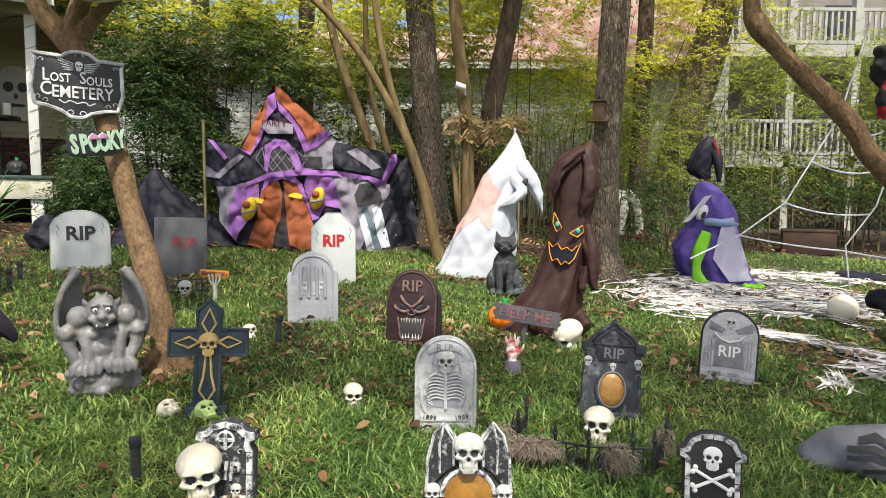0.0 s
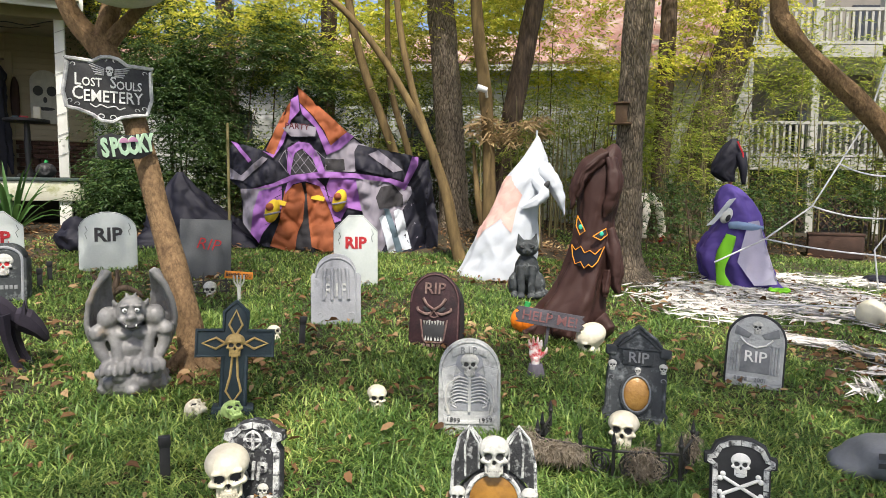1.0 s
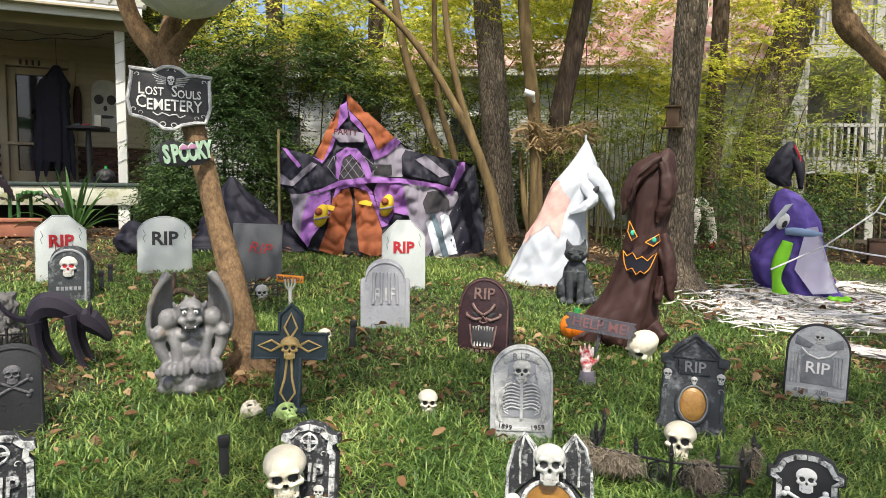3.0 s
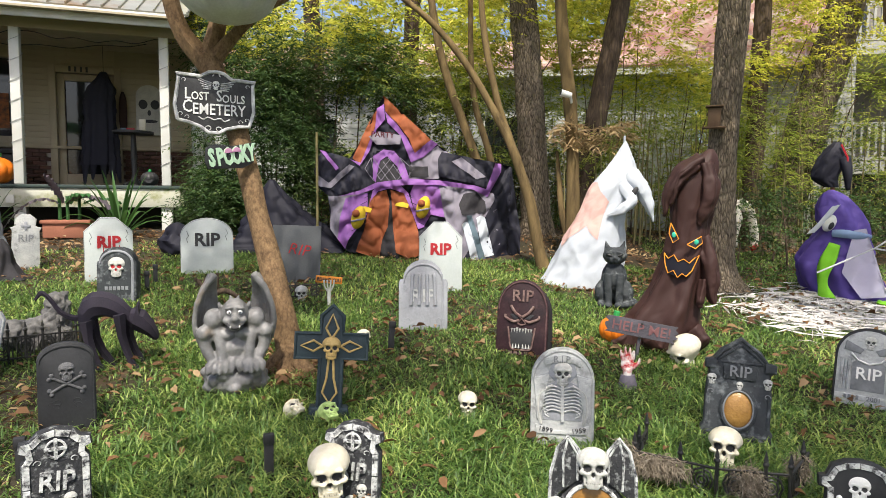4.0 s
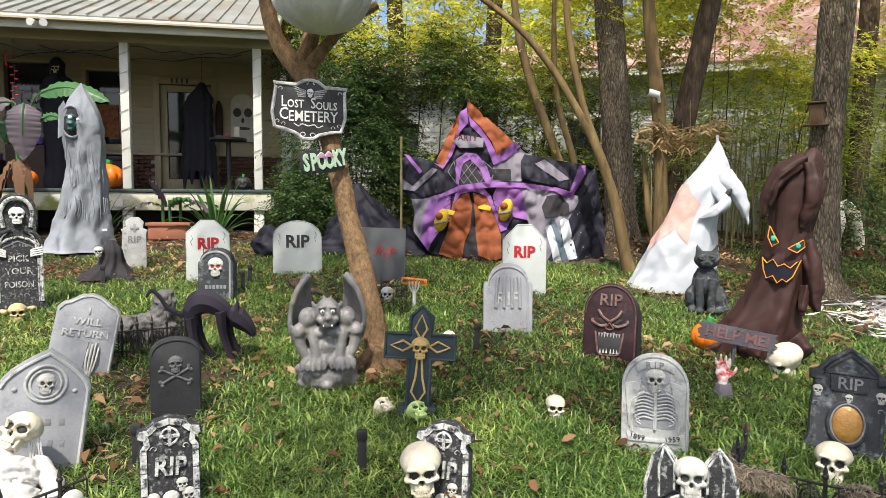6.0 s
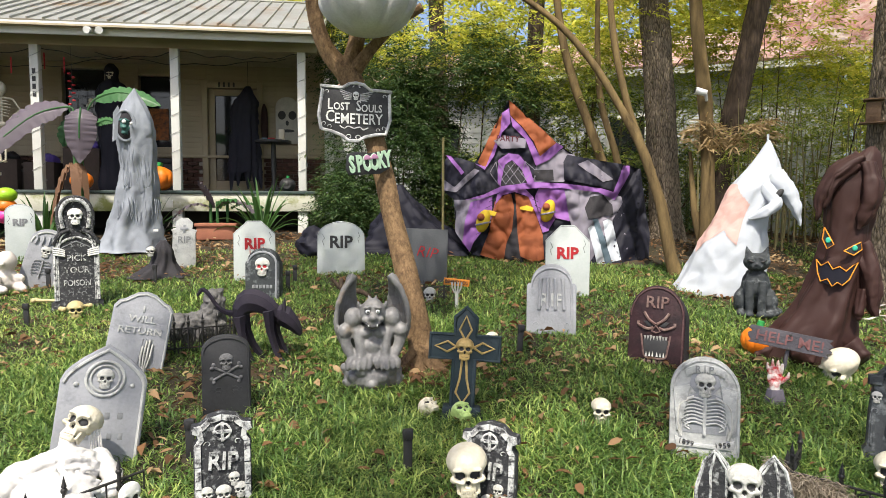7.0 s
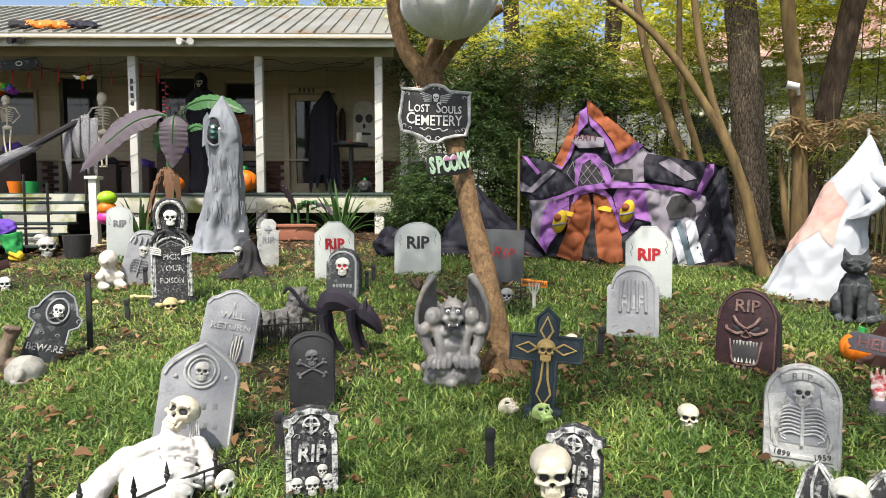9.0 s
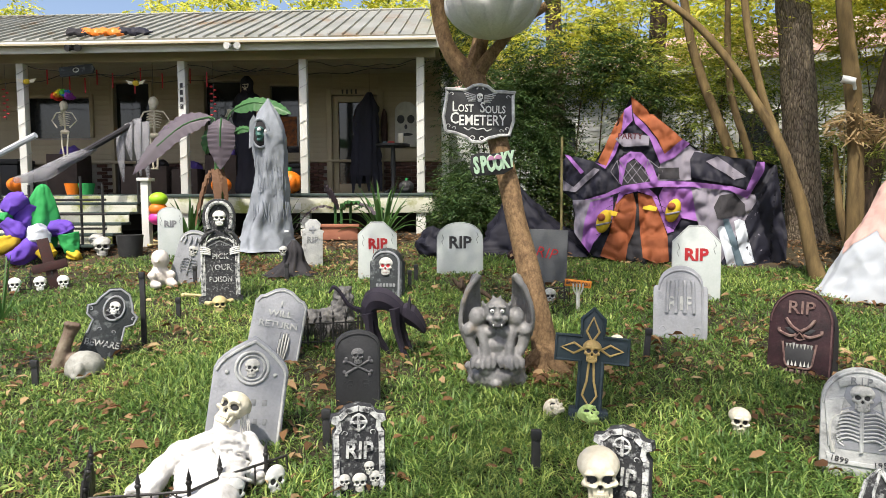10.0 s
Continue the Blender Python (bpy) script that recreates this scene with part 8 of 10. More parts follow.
for x, y in ((-0.43, 0.05), (-0.45, 0.2)):
    bm = bmesh.new()
    slab(bm, [(-0.04, 0.0), (0.04, 0.0), (0.05, 0.08), (0.03, 0.15), (-0.03, 0.15), (-0.05, 0.08)], 0.01, 0.002)
    part("plaque", bm, IRON, f, m=pose(x, y, 0.03, 0, 0, 75))
f = spiked_fence("skull_fence", stand(-7.9, 4.1, 60), [(-0.3, 0.3), (-0.28, 0.0), (0.3, 0.0)], 0.22, "black spider-web fence with small white skulls")
for x in (-0.22, 0.02, 0.25):
    ob = new("skull_plaque", SKULL_WHITE)
    ob.parent = f
    ob.matrix_basis = pose(x, -0.03, 0.0) @ Matrix.Diagonal((0.16, 0.1, 0.17, 1))
spiked_fence("spiked_fence", stand(-2.42, 5.85, 22), [(-0.3, 0.0), (0.0, -0.05), (0.25, 0.0)], 0.17, "small black fence by the leaning tree", 0.05)
skull(stand(-2.32, 5.75, 20), 0.15, "grey skull behind the small fence", mesh=SKULL_GREY)
# moss
MOSS = leafy("grey_moss", (0.16, 0.13, 0.1), (0.24, 0.2, 0.15), (0.32, 0.28, 0.22), 0.1, 0.9)
for x, y, z, w, h, n in ((0.42, 2.95, 0.13, 0.16, 0.05, 2600), (0.82, 2.92, 0.1, 0.09, 0.1, 2600), (0.3, 3.05, 0.12, 0.05, 0.08, 700), (1.1, 3.1, 0.12, 0.05, 0.08, 800)):
    c = inside(n, 0, 0, z, w, 0.05, h)
    q = leaf_quads(c, 0.05, 0.0035, 0.7, 1.0)
    ob = new("moss", quads("moss", q, MOSS))
    ob.matrix_basis = stand(x, y, -12)
    tagged(ob, "hanging clump of dry grey moss on the fence", "moss", "moss clumps")

# reclining mummy
bm = bmesh.new()
ball(bm, 0.17, 0.12, 0.1, (0.0, -0.02, 0.14))
ball(bm, 0.17, 0.18, 0.1, (-0.02, -0.16, 0.08))
ball(bm, 0.15, 0.2, 0.07, (-0.06, -0.32, 0.05))
for s in (1, -1):
    ball(bm, 0.05, 0.05, 0.05, (s * 0.155, 0.0, 0.16))
sp = spline([(-0.16, 0.0, 0.16, 0.05), (-0.26, -0.1, 0.09, 0.06), (-0.33, -0.22, 0.04, 0.07)], 5)
tube(bm, [q[:3] for q in sp], [q[3] for q in sp], 10)
sp = spline([(0.16, 0.0, 0.16, 0.045), (0.2, -0.1, 0.09, 0.045), (0.17, -0.22, 0.05, 0.04)], 5)
tube(bm, [q[:3] for q in sp], [q[3] for q in sp], 10)
sp = spline([(0.02, 0.02, 0.2, 0.04), (0.04, 0.05, 0.29, 0.035)], 4)
tube(bm, [q[:3] for q in sp], [q[3] for q in sp], 10)
for k in range(6):
    for q in (1, -1):
        sp = spline([(q * 0.01, -0.06 - 0.05 * k, 0.245 - 0.022 * k, 0.012), (q * 0.08, -0.05 - 0.052 * k, 0.235 - 0.024 * k, 0.013), (q * 0.15, -0.02 - 0.055 * k, 0.19 - 0.022 * k, 0.01)], 4)
        tube(bm, [p[:3] for p in sp], [p[3] for p in sp], 6)
MUMMY = surf("white_gauze", (0.6, 0.59, 0.58), (0.45, 0.44, 0.42), 0.85, 9, 0.3, fine=70)
mm = organic(bm, 0.008, 9, "mummy_prop", (MUMMY,), 0.008, 20)
single("mummy_prop", mm, MUMMY, stand(-2.72, 2.02, 50), "white gauze-wrapped mummy torso reclining on the grass", "dummy")
skull(stand(-2.73, 2.08, 12, -38, 16, 0.23), 0.19, "skull head of the gauze mummy tilted upwards", "mummy head", name="mummy_skull")
for k in range(5):
    rod("gauze_strand", bpy.data.objects["mummy_prop"], [(0.1 + 0.01 * k, 0.08, 0.38 - 0.02 * k), (0.13 + 0.008 * k, 0.06, 0.28), (0.12 + 0.012 * k, 0.04, 0.16)], 0.004, MUMMY, 4)

# pale seated doll
bm = bmesh.new()
ball(bm, 0.1, 0.1, 0.11, (0.02, 0, 0.33))
ball(bm, 0.11, 0.1, 0.14, (0.02, 0.02, 0.14))
for s in (1, -1):
    ball(bm, 0.05, 0.12, 0.05, (s * 0.09, -0.12, 0.05))
    ball(bm, 0.04, 0.08, 0.05, (s * 0.11, -0.07, 0.15))
ball(bm, 0.03, 0.05, 0.03, (-0.06, -0.08, 0.31))
single("pale_doll", organic(bm, 0.014, 3, "pale_doll", (surf("pale_latex", (0.6, 0.56, 0.52), (0.48, 0.43, 0.4), 0.6, 7, 0.2, stain=(0.3, 0.05, 0.05), stain_scale=6, stain_amt=0.3),), 0.006, 14), BONE, stand(-6.65, 4.75, 75), "pale seated doll on the grass", "doll")
# buried face and arm
bm = bmesh.new()
ball(bm, 0.13, 0.1, 0.12, (0, 0, 0.06))
ball(bm, 0.035, 0.04, 0.05, (-0.04, -0.1, 0.07))
ball(bm, 0.06, 0.05, 0.025, (-0.03, -0.09, 0.02))
single("buried_head", organic(bm, 0.012, 3, "buried_head", (surf("grey_latex", (0.32, 0.32, 0.29), (0.2, 0.2, 0.18), 0.6, 8, 0.3),), 0.01, 14), BONE_GREY, stand(-4.7, 2.62, 58), "grey rubber head half buried in the lawn", "mask")
bm = bmesh.new()
sp = spline([(-0.04, 0, -0.05, 0.06), (0.0, 0, 0.1, 0.05), (0.04, 0, 0.22, 0.045), (0.07, 0, 0.3, 0.05)], 5)
tube(bm, [p[:3] for p in sp], [p[3] for p in sp], 12)
for k in range(4):
    ball(bm, 0.018, 0.035, 0.022, (0.045 + k * 0.025, -0.03, 0.34 - 0.006 * k))
ball(bm, 0.055, 0.05, 0.04, (0.075, 0, 0.31))
ball(bm, 0.09, 0.07, 0.08, (0.1, -0.02, 0.05))
single("zombie_arm", organic(bm, 0.01, 2, "zombie_arm", (surf("rotten_latex", (0.2, 0.17, 0.12), (0.1, 0.05, 0.04), 0.6, 7, 0.3),), 0.008, 14), BONE_GREY, stand(-4.98, 2.62, 60), "rotting rubber arm with a fist rising from the lawn", "prop")
# dark crouched figure in netting
bm = bmesh.new()
drape(bm, [(0.0, 0, 0, 0.42, 0.3), (0.06, 0, 0, 0.3, 0.25), (0.2, 0.05, 0, 0.16, 0.15), (0.38, 0.06, 0, 0.12, 0.11), (0.5, 0.06, 0, 0.04, 0.04)], 9, 0.3, 40, 5, 9.0)
single("netted_figure", bm, BLACKCLOTH, stand(-5.67, 5.85, 42) @ Matrix.Scale(0.85, 4), "small dark hooded figure spread in black netting", "figure", sm=180)
skull(stand(-5.66, 5.72, 30, 0, 0, 0.26), 0.12, "small dark skull under the black hood", "hooded skull", SKULL_GREY)

# white hand out of a sleeve, with blood
hd = root("bloody_hand", stand(0.47, 4.22, -6), "white plastic hand with blood in a grey sleeve stub", "prop")
bm = bmesh.new()
ball(bm, 0.045, 0.02, 0.055, (0, 0, 0.15))
tube(bm, [(0, 0, 0.05), (0, 0, 0.13)], [0.028, 0.03], 10)
for k, (x, z) in enumerate(((-0.04, 0.25), (-0.015, 0.275), (0.012, 0.27), (0.036, 0.25))):
    tube(bm, [(x * 0.7, 0, 0.17), (x, -0.008, (0.17 + z) / 2), (x * 1.1, -0.012, z)], [0.012, 0.011, 0.007], 8)
tube(bm, [(0.035, 0, 0.13), (0.07, -0.01, 0.17), (0.075, -0.012, 0.2)], [0.014, 0.012, 0.007], 8)
part("hand_form", organic(bm, 0.006, 2, "hand_form", (surf("bloodied_white", (0.72, 0.68, 0.65), (0.6, 0.55, 0.52), 0.5, 8, 0.1, stain=(0.45, 0.01, 0.02), stain_scale=16, stain_amt=0.54),)), BONE, hd)
bm = bmesh.new()
tube(bm, [(0, 0, -0.03), (0, 0, 0.03), (0, 0, 0.085)], [0.065, 0.06, 0.045], 12, lump=0.2)
part("sleeve", bm, surf("grey_violet_felt", (0.13, 0.12, 0.15), (0.09, 0.08, 0.1), 0.9), hd)

# plank sign
hs = root("help_sign", stand(0.6, 4.75, -8, -8, 8) @ Matrix.Scale(0.9, 4), "cracked grey plank sign on a stake", "sign")
bm = bmesh.new()
slab(bm, [(-0.28, 0.22), (-0.26, 0.2), (-0.28, 0.18), (0.27, 0.18), (0.25, 0.2), (0.29, 0.225), (0.26, 0.245), (0.29, 0.265), (0.26, 0.29), (0.28, 0.315), (-0.27, 0.315), (-0.29, 0.29), (-0.26, 0.27), (-0.29, 0.25)], 0.02, 0.003, (0.0, 0, 0.02))
part("plank", bm, surf("grey_plank", (0.09, 0.085, 0.1), (0.05, 0.047, 0.056), 0.8, 8, 0.5), hs)
letters("HELP ME!", 0.115, surf("dull_red_letters", (0.2, 0.09, 0.09), (0.13, 0.06, 0.06), 0.8), hs, 0, -0.012, 0.265, 0, 0.006, 0.001)
rod("stake", hs, [(0.0, 0.016, -0.08), (0.0, 0.016, 0.2)], 0.014, bpy.data.materials["grey_plank"])
for s in (0.31, 0.2):
    bm = bmesh.new()
    ball(bm, 0.012, 0.006, 0.012, (0.0, -0.012, s))
    part("bolt", bm, IRON, hs)


def pumpkin(m, r, label, mat=None, face=True, name="pumpkin", stem=True):
    rt = root(name, m, label, "pumpkin", "pumpkins")
    bm = bmesh.new()
    vs = ball(bm, r, r, r * 0.85, (0, 0, r * 0.83), u=40, v=16)
    for v in vs:
        a = math.atan2(v.co.y, v.co.x)
        k = 1 - 0.08 * abs(math.cos(a * 5)) ** 8
        v.co.x *= k
        v.co.y *= k
    part("shell", bm, mat or PUMPKIN, rt)
    if face:
        for x, z, s in ((-0.35, 1.05, 0.2), (0.35, 1.05, 0.2)):
            plate("eye", rt, [(x * r - s * r, z * r - s * r * 0.5), (x * r + s * r, z * r - s * r * 0.5), (x * r, z * r + s * r)], PAINT_BLACK, -r * 0.9, r * 0.08, bevel=0)
        plate("mouth", rt, [(-0.5 * r, 0.7 * r), (-0.25 * r, 0.6 * r), (-0.1 * r, 0.7 * r), (0.1 * r, 0.6 * r), (0.25 * r, 0.7 * r), (0.5 * r, 0.7 * r), (0.2 * r, 0.35 * r), (-0.2 * r, 0.35 * r)], PAINT_BLACK, -r * 0.93, r * 0.08, bevel=0)
    if stem:
        rod("stem", rt, [(0, 0, r * 1.55), (r * 0.1, 0, r * 1.95)], r * 0.2, GREEN, 8)
    return rt


pumpkin(stand(0.5, 5.15, -5), 0.13, "orange foam pumpkin with a green stem behind the plank sign", face=False)

# signs on the leaning tree
sg = root("cemetery_sign", pose(-2.31, 4.14, 2.27, 0, 4, 27) @ Matrix.Scale(0.84, 4), "ornate black sign with silver scroll border on the tree", "sign")
o = [(-0.28, -0.17), (-0.2, -0.18), (-0.1, -0.21), (-0.04, -0.25), (0.04, -0.25), (0.1, -0.21), (0.2, -0.18), (0.28, -0.17), (0.31, -0.05), (0.3, 0.05), (0.29, 0.17), (0.31, 0.2), (0.2, 0.2), (0.12, 0.2), (0.06, 0.24), (0, 0.25), (-0.06, 0.24), (-0.12, 0.2), (-0.2, 0.2), (-0.31, 0.2), (-0.29, 0.17), (-0.3, 0.05), (-0.31, -0.05)]
bm = bmesh.new()
slab(bm, o, 0.03, 0.005)
part("board", bm, surf("black_sign", (0.018, 0.018, 0.02), (0.05, 0.05, 0.052), 0.6, 6, 0.15, stain=(0.2, 0.2, 0.2), stain_scale=8, stain_amt=0.34), sg)
ring_rim(sg, [(x * 0.975, z * 0.975) for x, z in (*o, o[0])], -0.014, 0.015, surf("silver_scroll", (0.66, 0.66, 0.65), (0.25, 0.25, 0.26), 0.5, 18, 0.3), "border")
SILVER = bpy.data.materials["silver_scroll"]
for tx, x, z, size in (("L", -0.21, 0.045, 0.125), ("OST", -0.115, 0.035, 0.09), ("S", 0.03, 0.05, 0.125), ("OULS", 0.14, 0.038, 0.09), ("C", -0.205, -0.055, 0.14), ("EMETERY", 0.035, -0.06, 0.125)):
    letters(tx, size, PAINT_WHITE, sg, x, -0.019, z, -3, 0.006, 0.0012, sx=0.8)
relief(SKULL_WHITE, sg, 0, -0.012, 0.1, 0.075, 0.3)
for s in (1, -1):
    curl(sg, s * 0.035, -0.016, 0.215, 0.03, SILVER, s)
    curl(sg, s * 0.035, -0.016, -0.215, 0.03, SILVER, s)
    for k in range(5):
        rod("wing_feather", sg, spline([(s * 0.035, -0.017, 0.15 - 0.012 * k), (s * 0.09, -0.017, 0.165 - 0.016 * k), (s * (0.15 - 0.014 * k), -0.017, 0.185 - 0.022 * k)], 3), 0.005, SILVER, 4)
    rod("flourish", sg, spline([(0, -0.017, -0.14), (s * 0.05, -0.017, -0.125), (s * 0.08, -0.017, -0.145), (s * 0.12, -0.017, -0.125)], 4), 0.005, SILVER, 4)
    for x, z in ((0.24, 0.15), (0.25, -0.12), (0.2, -0.14)):
        curl(sg, s * x, -0.016, z, 0.022, SILVER, s)
sp2 = root("spooky_sign", pose(-2.15, 4.03, 1.9, 0, -5, 62) @ Matrix.Scale(0.9, 4), "small cut-out sign with pale green letters on the tree", "sign")
bm = bmesh.new()
slab(bm, [(-0.2, -0.085), (0.1, -0.09), (0.2, -0.05), (0.22, 0.1), (0.12, 0.085), (0, 0.075), (-0.12, 0.09), (-0.2, 0.07), (-0.22, -0.03)], 0.012, 0.004)
part("board", bm, PAINT_BLACK, sp2)
MINT = surf("mint_paint", (0.5, 0.68, 0.5), (0.42, 0.6, 0.43), 0.6, 12, 0.1)
PINKP = surf("dusty_pink_paint", (0.5, 0.25, 0.4), (0.42, 0.2, 0.33), 0.6, 12, 0.1)
for tx, x, z, mt in (("S", -0.165, -0.012, MINT), ("P", -0.095, -0.008, MINT), ("O", -0.022, -0.005, MINT), ("O", 0.05, 0.0, MINT), ("K", 0.118, 0.012, MINT), ("Y", 0.182, 0.02, MINT)):
    letters(tx, 0.17, mt, sp2, x, -0.009, z, -4, 0.006, 0.008, sx=0.62)
for x, z in ((-0.022, 0.025), (0.05, 0.03)):
    bm = bmesh.new()
    slab(bm, [(0.036 * math.cos(k / 8 * math.pi), 0.036 * math.sin(k / 8 * math.pi)) for k in range(9)], 0.006, 0.002, (x, -0.014, z))
    part("eyelid", bm, PINKP, sp2, "dusty pink eyelid over a letter")
# wrapped grey pumpkin bag in the fork
bm = bmesh.new()
vs = ball(bm, 0.34, 0.33, 0.26, (0, 0, 0), u=96, v=36)
for v in vs:
    a = math.atan2(v.co.y, v.co.x)
    k = 1 - 0.13 * (1 - abs(math.sin(a * 5 + 0.4 + 0.3 * v.co.z))) ** 3 + 0.05 * noise.noise(v.co * 6) + 0.025 * noise.noise(Vector((a * 9, v.co.z * 3, 1.0)))
    v.co.x *= k
    v.co.y *= k
single("wrapped_pumpkin", bm, surf("grey_white_cloth", (0.6, 0.59, 0.58), (0.42, 0.41, 0.4), 0.85, 5, 0.4, crease=0.5), pose(-2.14, 4.02, 3.02), "large grey cloth pumpkin wedged in the tree fork", "pumpkin", sm=180)

# stuffed grey sack with black print
sk = root("grey_sack", stand(2.24, 3.05, -30) @ Matrix.Diagonal((1.12, 1.1, 1.15, 1)), "stuffed grey sack with black claw print", "bag")
bm = bmesh.new()
ball(bm, 0.42, 0.2, 0.13, (0.08, 0, 0.11))
ball(bm, 0.12, 0.12, 0.06, (-0.28, -0.02, 0.06))
part("sack", organic(bm, 0.02, 4, "sack", (surf("grey_nylon", (0.16, 0.17, 0.19), (0.12, 0.125, 0.14), 0.6, 4, 0.2, crease=0.5),), 0.015, 6), GAUZE, sk)
for k, (x, z, L) in enumerate(((-0.16, 0.2, 0.16), (-0.2, 0.165, 0.24), (-0.2, 0.13, 0.22), (-0.14, 0.09, 0.2), (0.06, 0.2, 0.16))):
    part("print", sheet(((x, z), (x + L * 0.4, z + 0.022), (x + L, z - 0.005), (x + L, z - 0.025), (x + L * 0.4, z), (x, z - 0.02)), lambda a, b: -0.2 * math.sqrt(max(0.0, 1 - ((a - 0.08) / 0.42) ** 2 - ((b - 0.11) / 0.13) ** 2)) - 0.022, 0.04), PAINT_BLACK, sk)
bm = bmesh.new()
ball(bm, 0.2, 0.12, 0.07, (0, 0, 0.06))
single("white_sack", organic(bm, 0.02, 3, "white_sack", (SHEET,), 0.012, 8), SHEET, stand(2.45, 3.3, -30), "white cloth bundle behind the grey sack", "bag")
# webbing on the lawn
WEB = surf("web_cotton", (0.68, 0.66, 0.64), (0.45, 0.42, 0.39), 0.95, 8, 0.3)
def webbing(pts, width, n, name, label):
    q = []
    P = spline(pts, 10)
    for _ in range(n):
        i = rng.integers(0, len(P) - 2)
        f = rng.uniform()
        cx = P[i][0] * (1 - f) + P[i + 1][0] * f + rng.normal(0, width)
        cy = P[i][1] * (1 - f) + P[i + 1][1] * f + rng.normal(0, width)
        dx, dy = P[i + 1][0] - P[i][0], P[i + 1][1] - P[i][1]
        a = math.atan2(dy, dx) + rng.normal(0, 0.6)
        L, W = rng.uniform(0.15, 0.5), rng.uniform(0.003, 0.012)
        ex, ey = math.cos(a) * L / 2, math.sin(a) * L / 2
        sx, sy = -math.sin(a) * W, math.cos(a) * W
        row = [(cx - ex, cy - ey), (cx + sx, cy + sy), (cx + ex, cy + ey), (cx - sx, cy - sy)]
        q.append([(x, y, gz(x, y) + rng.uniform(0.035, 0.07)) for x, y in row])
    tagged(new(name, quads(name, np.array(q), WEB)), label, "webbing", "webbing on the lawn", "stuff")
webbing([(2.2, 6.4), (2.8, 7.2), (3.7, 7.6), (4.8, 7.6)], 0.3, 1300, "web_cloth", "torn white cotton webbing spread on the grass")
webbing([(2.3, 6.3), (3.2, 6.5), (4.2, 6.6), (5.2, 7.0)], 0.22, 600, "web_cloth", "stringy white webbing on the grass")
webbing([(2.6, 5.5), (3.0, 5.35), (3.4, 5.0), (4.0, 4.9)], 0.07, 170, "web_cloth", "twisted white webbing strand on the grass")
webbing([(3.0, 4.6), (3.3, 4.7), (3.9, 4.6)], 0.07, 110, "web_cloth", "white webbing strand on the grass")
webbing([(2.6, 4.2), (2.72, 4.35), (2.75, 4.5)], 0.03, 30, "web_cloth", "small scrap of white webbing on the grass")
webbing([(4.0, 8.5), (5.2, 8.8), (6.2, 9.0)], 0.22, 380, "web_cloth", "white webbing trailing to the far lawn")
# rope web
rw = root("rope_web", pose(4.0, 6.5, gz(4.0, 6.5)), "giant white rope spider web tied between tree and lawn", "spider web")
z0 = gz(4.0, 6.5)
ROPE = surf("white_rope", (0.62, 0.62, 0.66), (0.5, 0.5, 0.55), 0.8, 30)
def rope(*pts, sag=0.0):
    p = [Vector(q) - Vector((4.0, 6.5, z0)) for q in pts]
    out = []
    for a, b in zip(p, p[1:]):
        for k in range(9):
            f = k / 8
            v = a.lerp(b, f)
            v.z -= sag * 4 * f * (1 - f)
            out.append(v)
    rod("rope", rw, out, 0.008, ROPE, 6)
rope((4.17, 6.46, 3.3), (4.0, 6.59, 2.4), (3.46, 6.52, 1.53), (3.0, 6.49, 1.2), (2.55, 6.6, 0.95))
rope((3.46, 6.52, 1.53), (4.3, 6.5, 1.42), sag=0.05)
rope((3.72, 6.55, 1.95), (4.35, 6.5, 1.85), sag=0.06)
rope((3.98, 6.58, 2.3), (4.4, 6.5, 2.25), sag=0.07)
rope((3.0, 6.49, 1.2), (4.07, 6.48, 1.05), (4.9, 6.5, 0.95), sag=0.02)
rope((4.45, 6.3, 2.2), (4.3, 6.4, 1.5), (4.07, 6.48, 1.1), (4.12, 6.46, 0.7))
rope((4.35, 6.4, 3.3), (4.42, 6.3, 2.2))
rope((2.6, 6.6, 0.5), (4.1, 6.46, 0.5), (4.9, 6.4, 0.62), sag=-0.03)
# black and red hanging figure
bm = bmesh.new()
ball(bm, 0.17, 0.14, 0.16, (0, 0, 0.0))
ball(bm, 0.13, 0.12, 0.2, (0.02, 0, -0.3))
ball(bm, 0.07, 0.08, 0.07, (-0.08, 0, 0.17))
sp = spline([(0.0, 0, 0.1, 0.02), (0.02, 0, 0.6, 0.012)], 3)
tube(bm, [p[:3] for p in sp], [p[3] for p in sp], 6)
me = organic(bm, 0.025, 3, "spider_prop", (surf("black_fur", (0.015, 0.014, 0.016), (0.03, 0.028, 0.03), 0.9, 12, 0.5), PAINT_RED), 0.04, 12)
for p in me.polygons:
    if p.center.z < -0.36 or (abs(p.center.x) < 0.05 and p.center.y < -0.05 and -0.2 < p.center.z < -0.12):
        p.material_index = 1
single("spider_prop", me, BLACK, pose(4.42, 6.5, 2.85, 0, 0, -33), "black furry hanging prop with red legs in the rope web", "prop", sm=None)
# light ball and dark cloth figure
lb = root("globe_prop", stand(3.95, 6.27, -32), "white moon globe lying on the grass", "globe")
bm = bmesh.new()
ball(bm, 0.14, 0.14, 0.14, (0, 0, 0.13), u=24, v=14)
part("globe", bm, surf("cream_plastic", (0.8, 0.75, 0.6), (0.7, 0.64, 0.5), 0.4, 4, 0.05), lb)
bm = bmesh.new()
sp = spline([(-0.05, 0.5, 0.32, 0.07), (0.1, 0.35, 0.34, 0.1), (0.25, 0.1, 0.22, 0.13), (0.4, -0.2, 0.1, 0.16), (0.6, -0.5, 0.06, 0.12)], 6)
tube(bm, [p[:3] for p in sp], [p[3] for p in sp], 14, lump=0.35)
single("dark_costume", bm, NAVY, stand(3.75, 5.5, -35), "black costume cloth crawling over the lawn", "costume", sm=180)
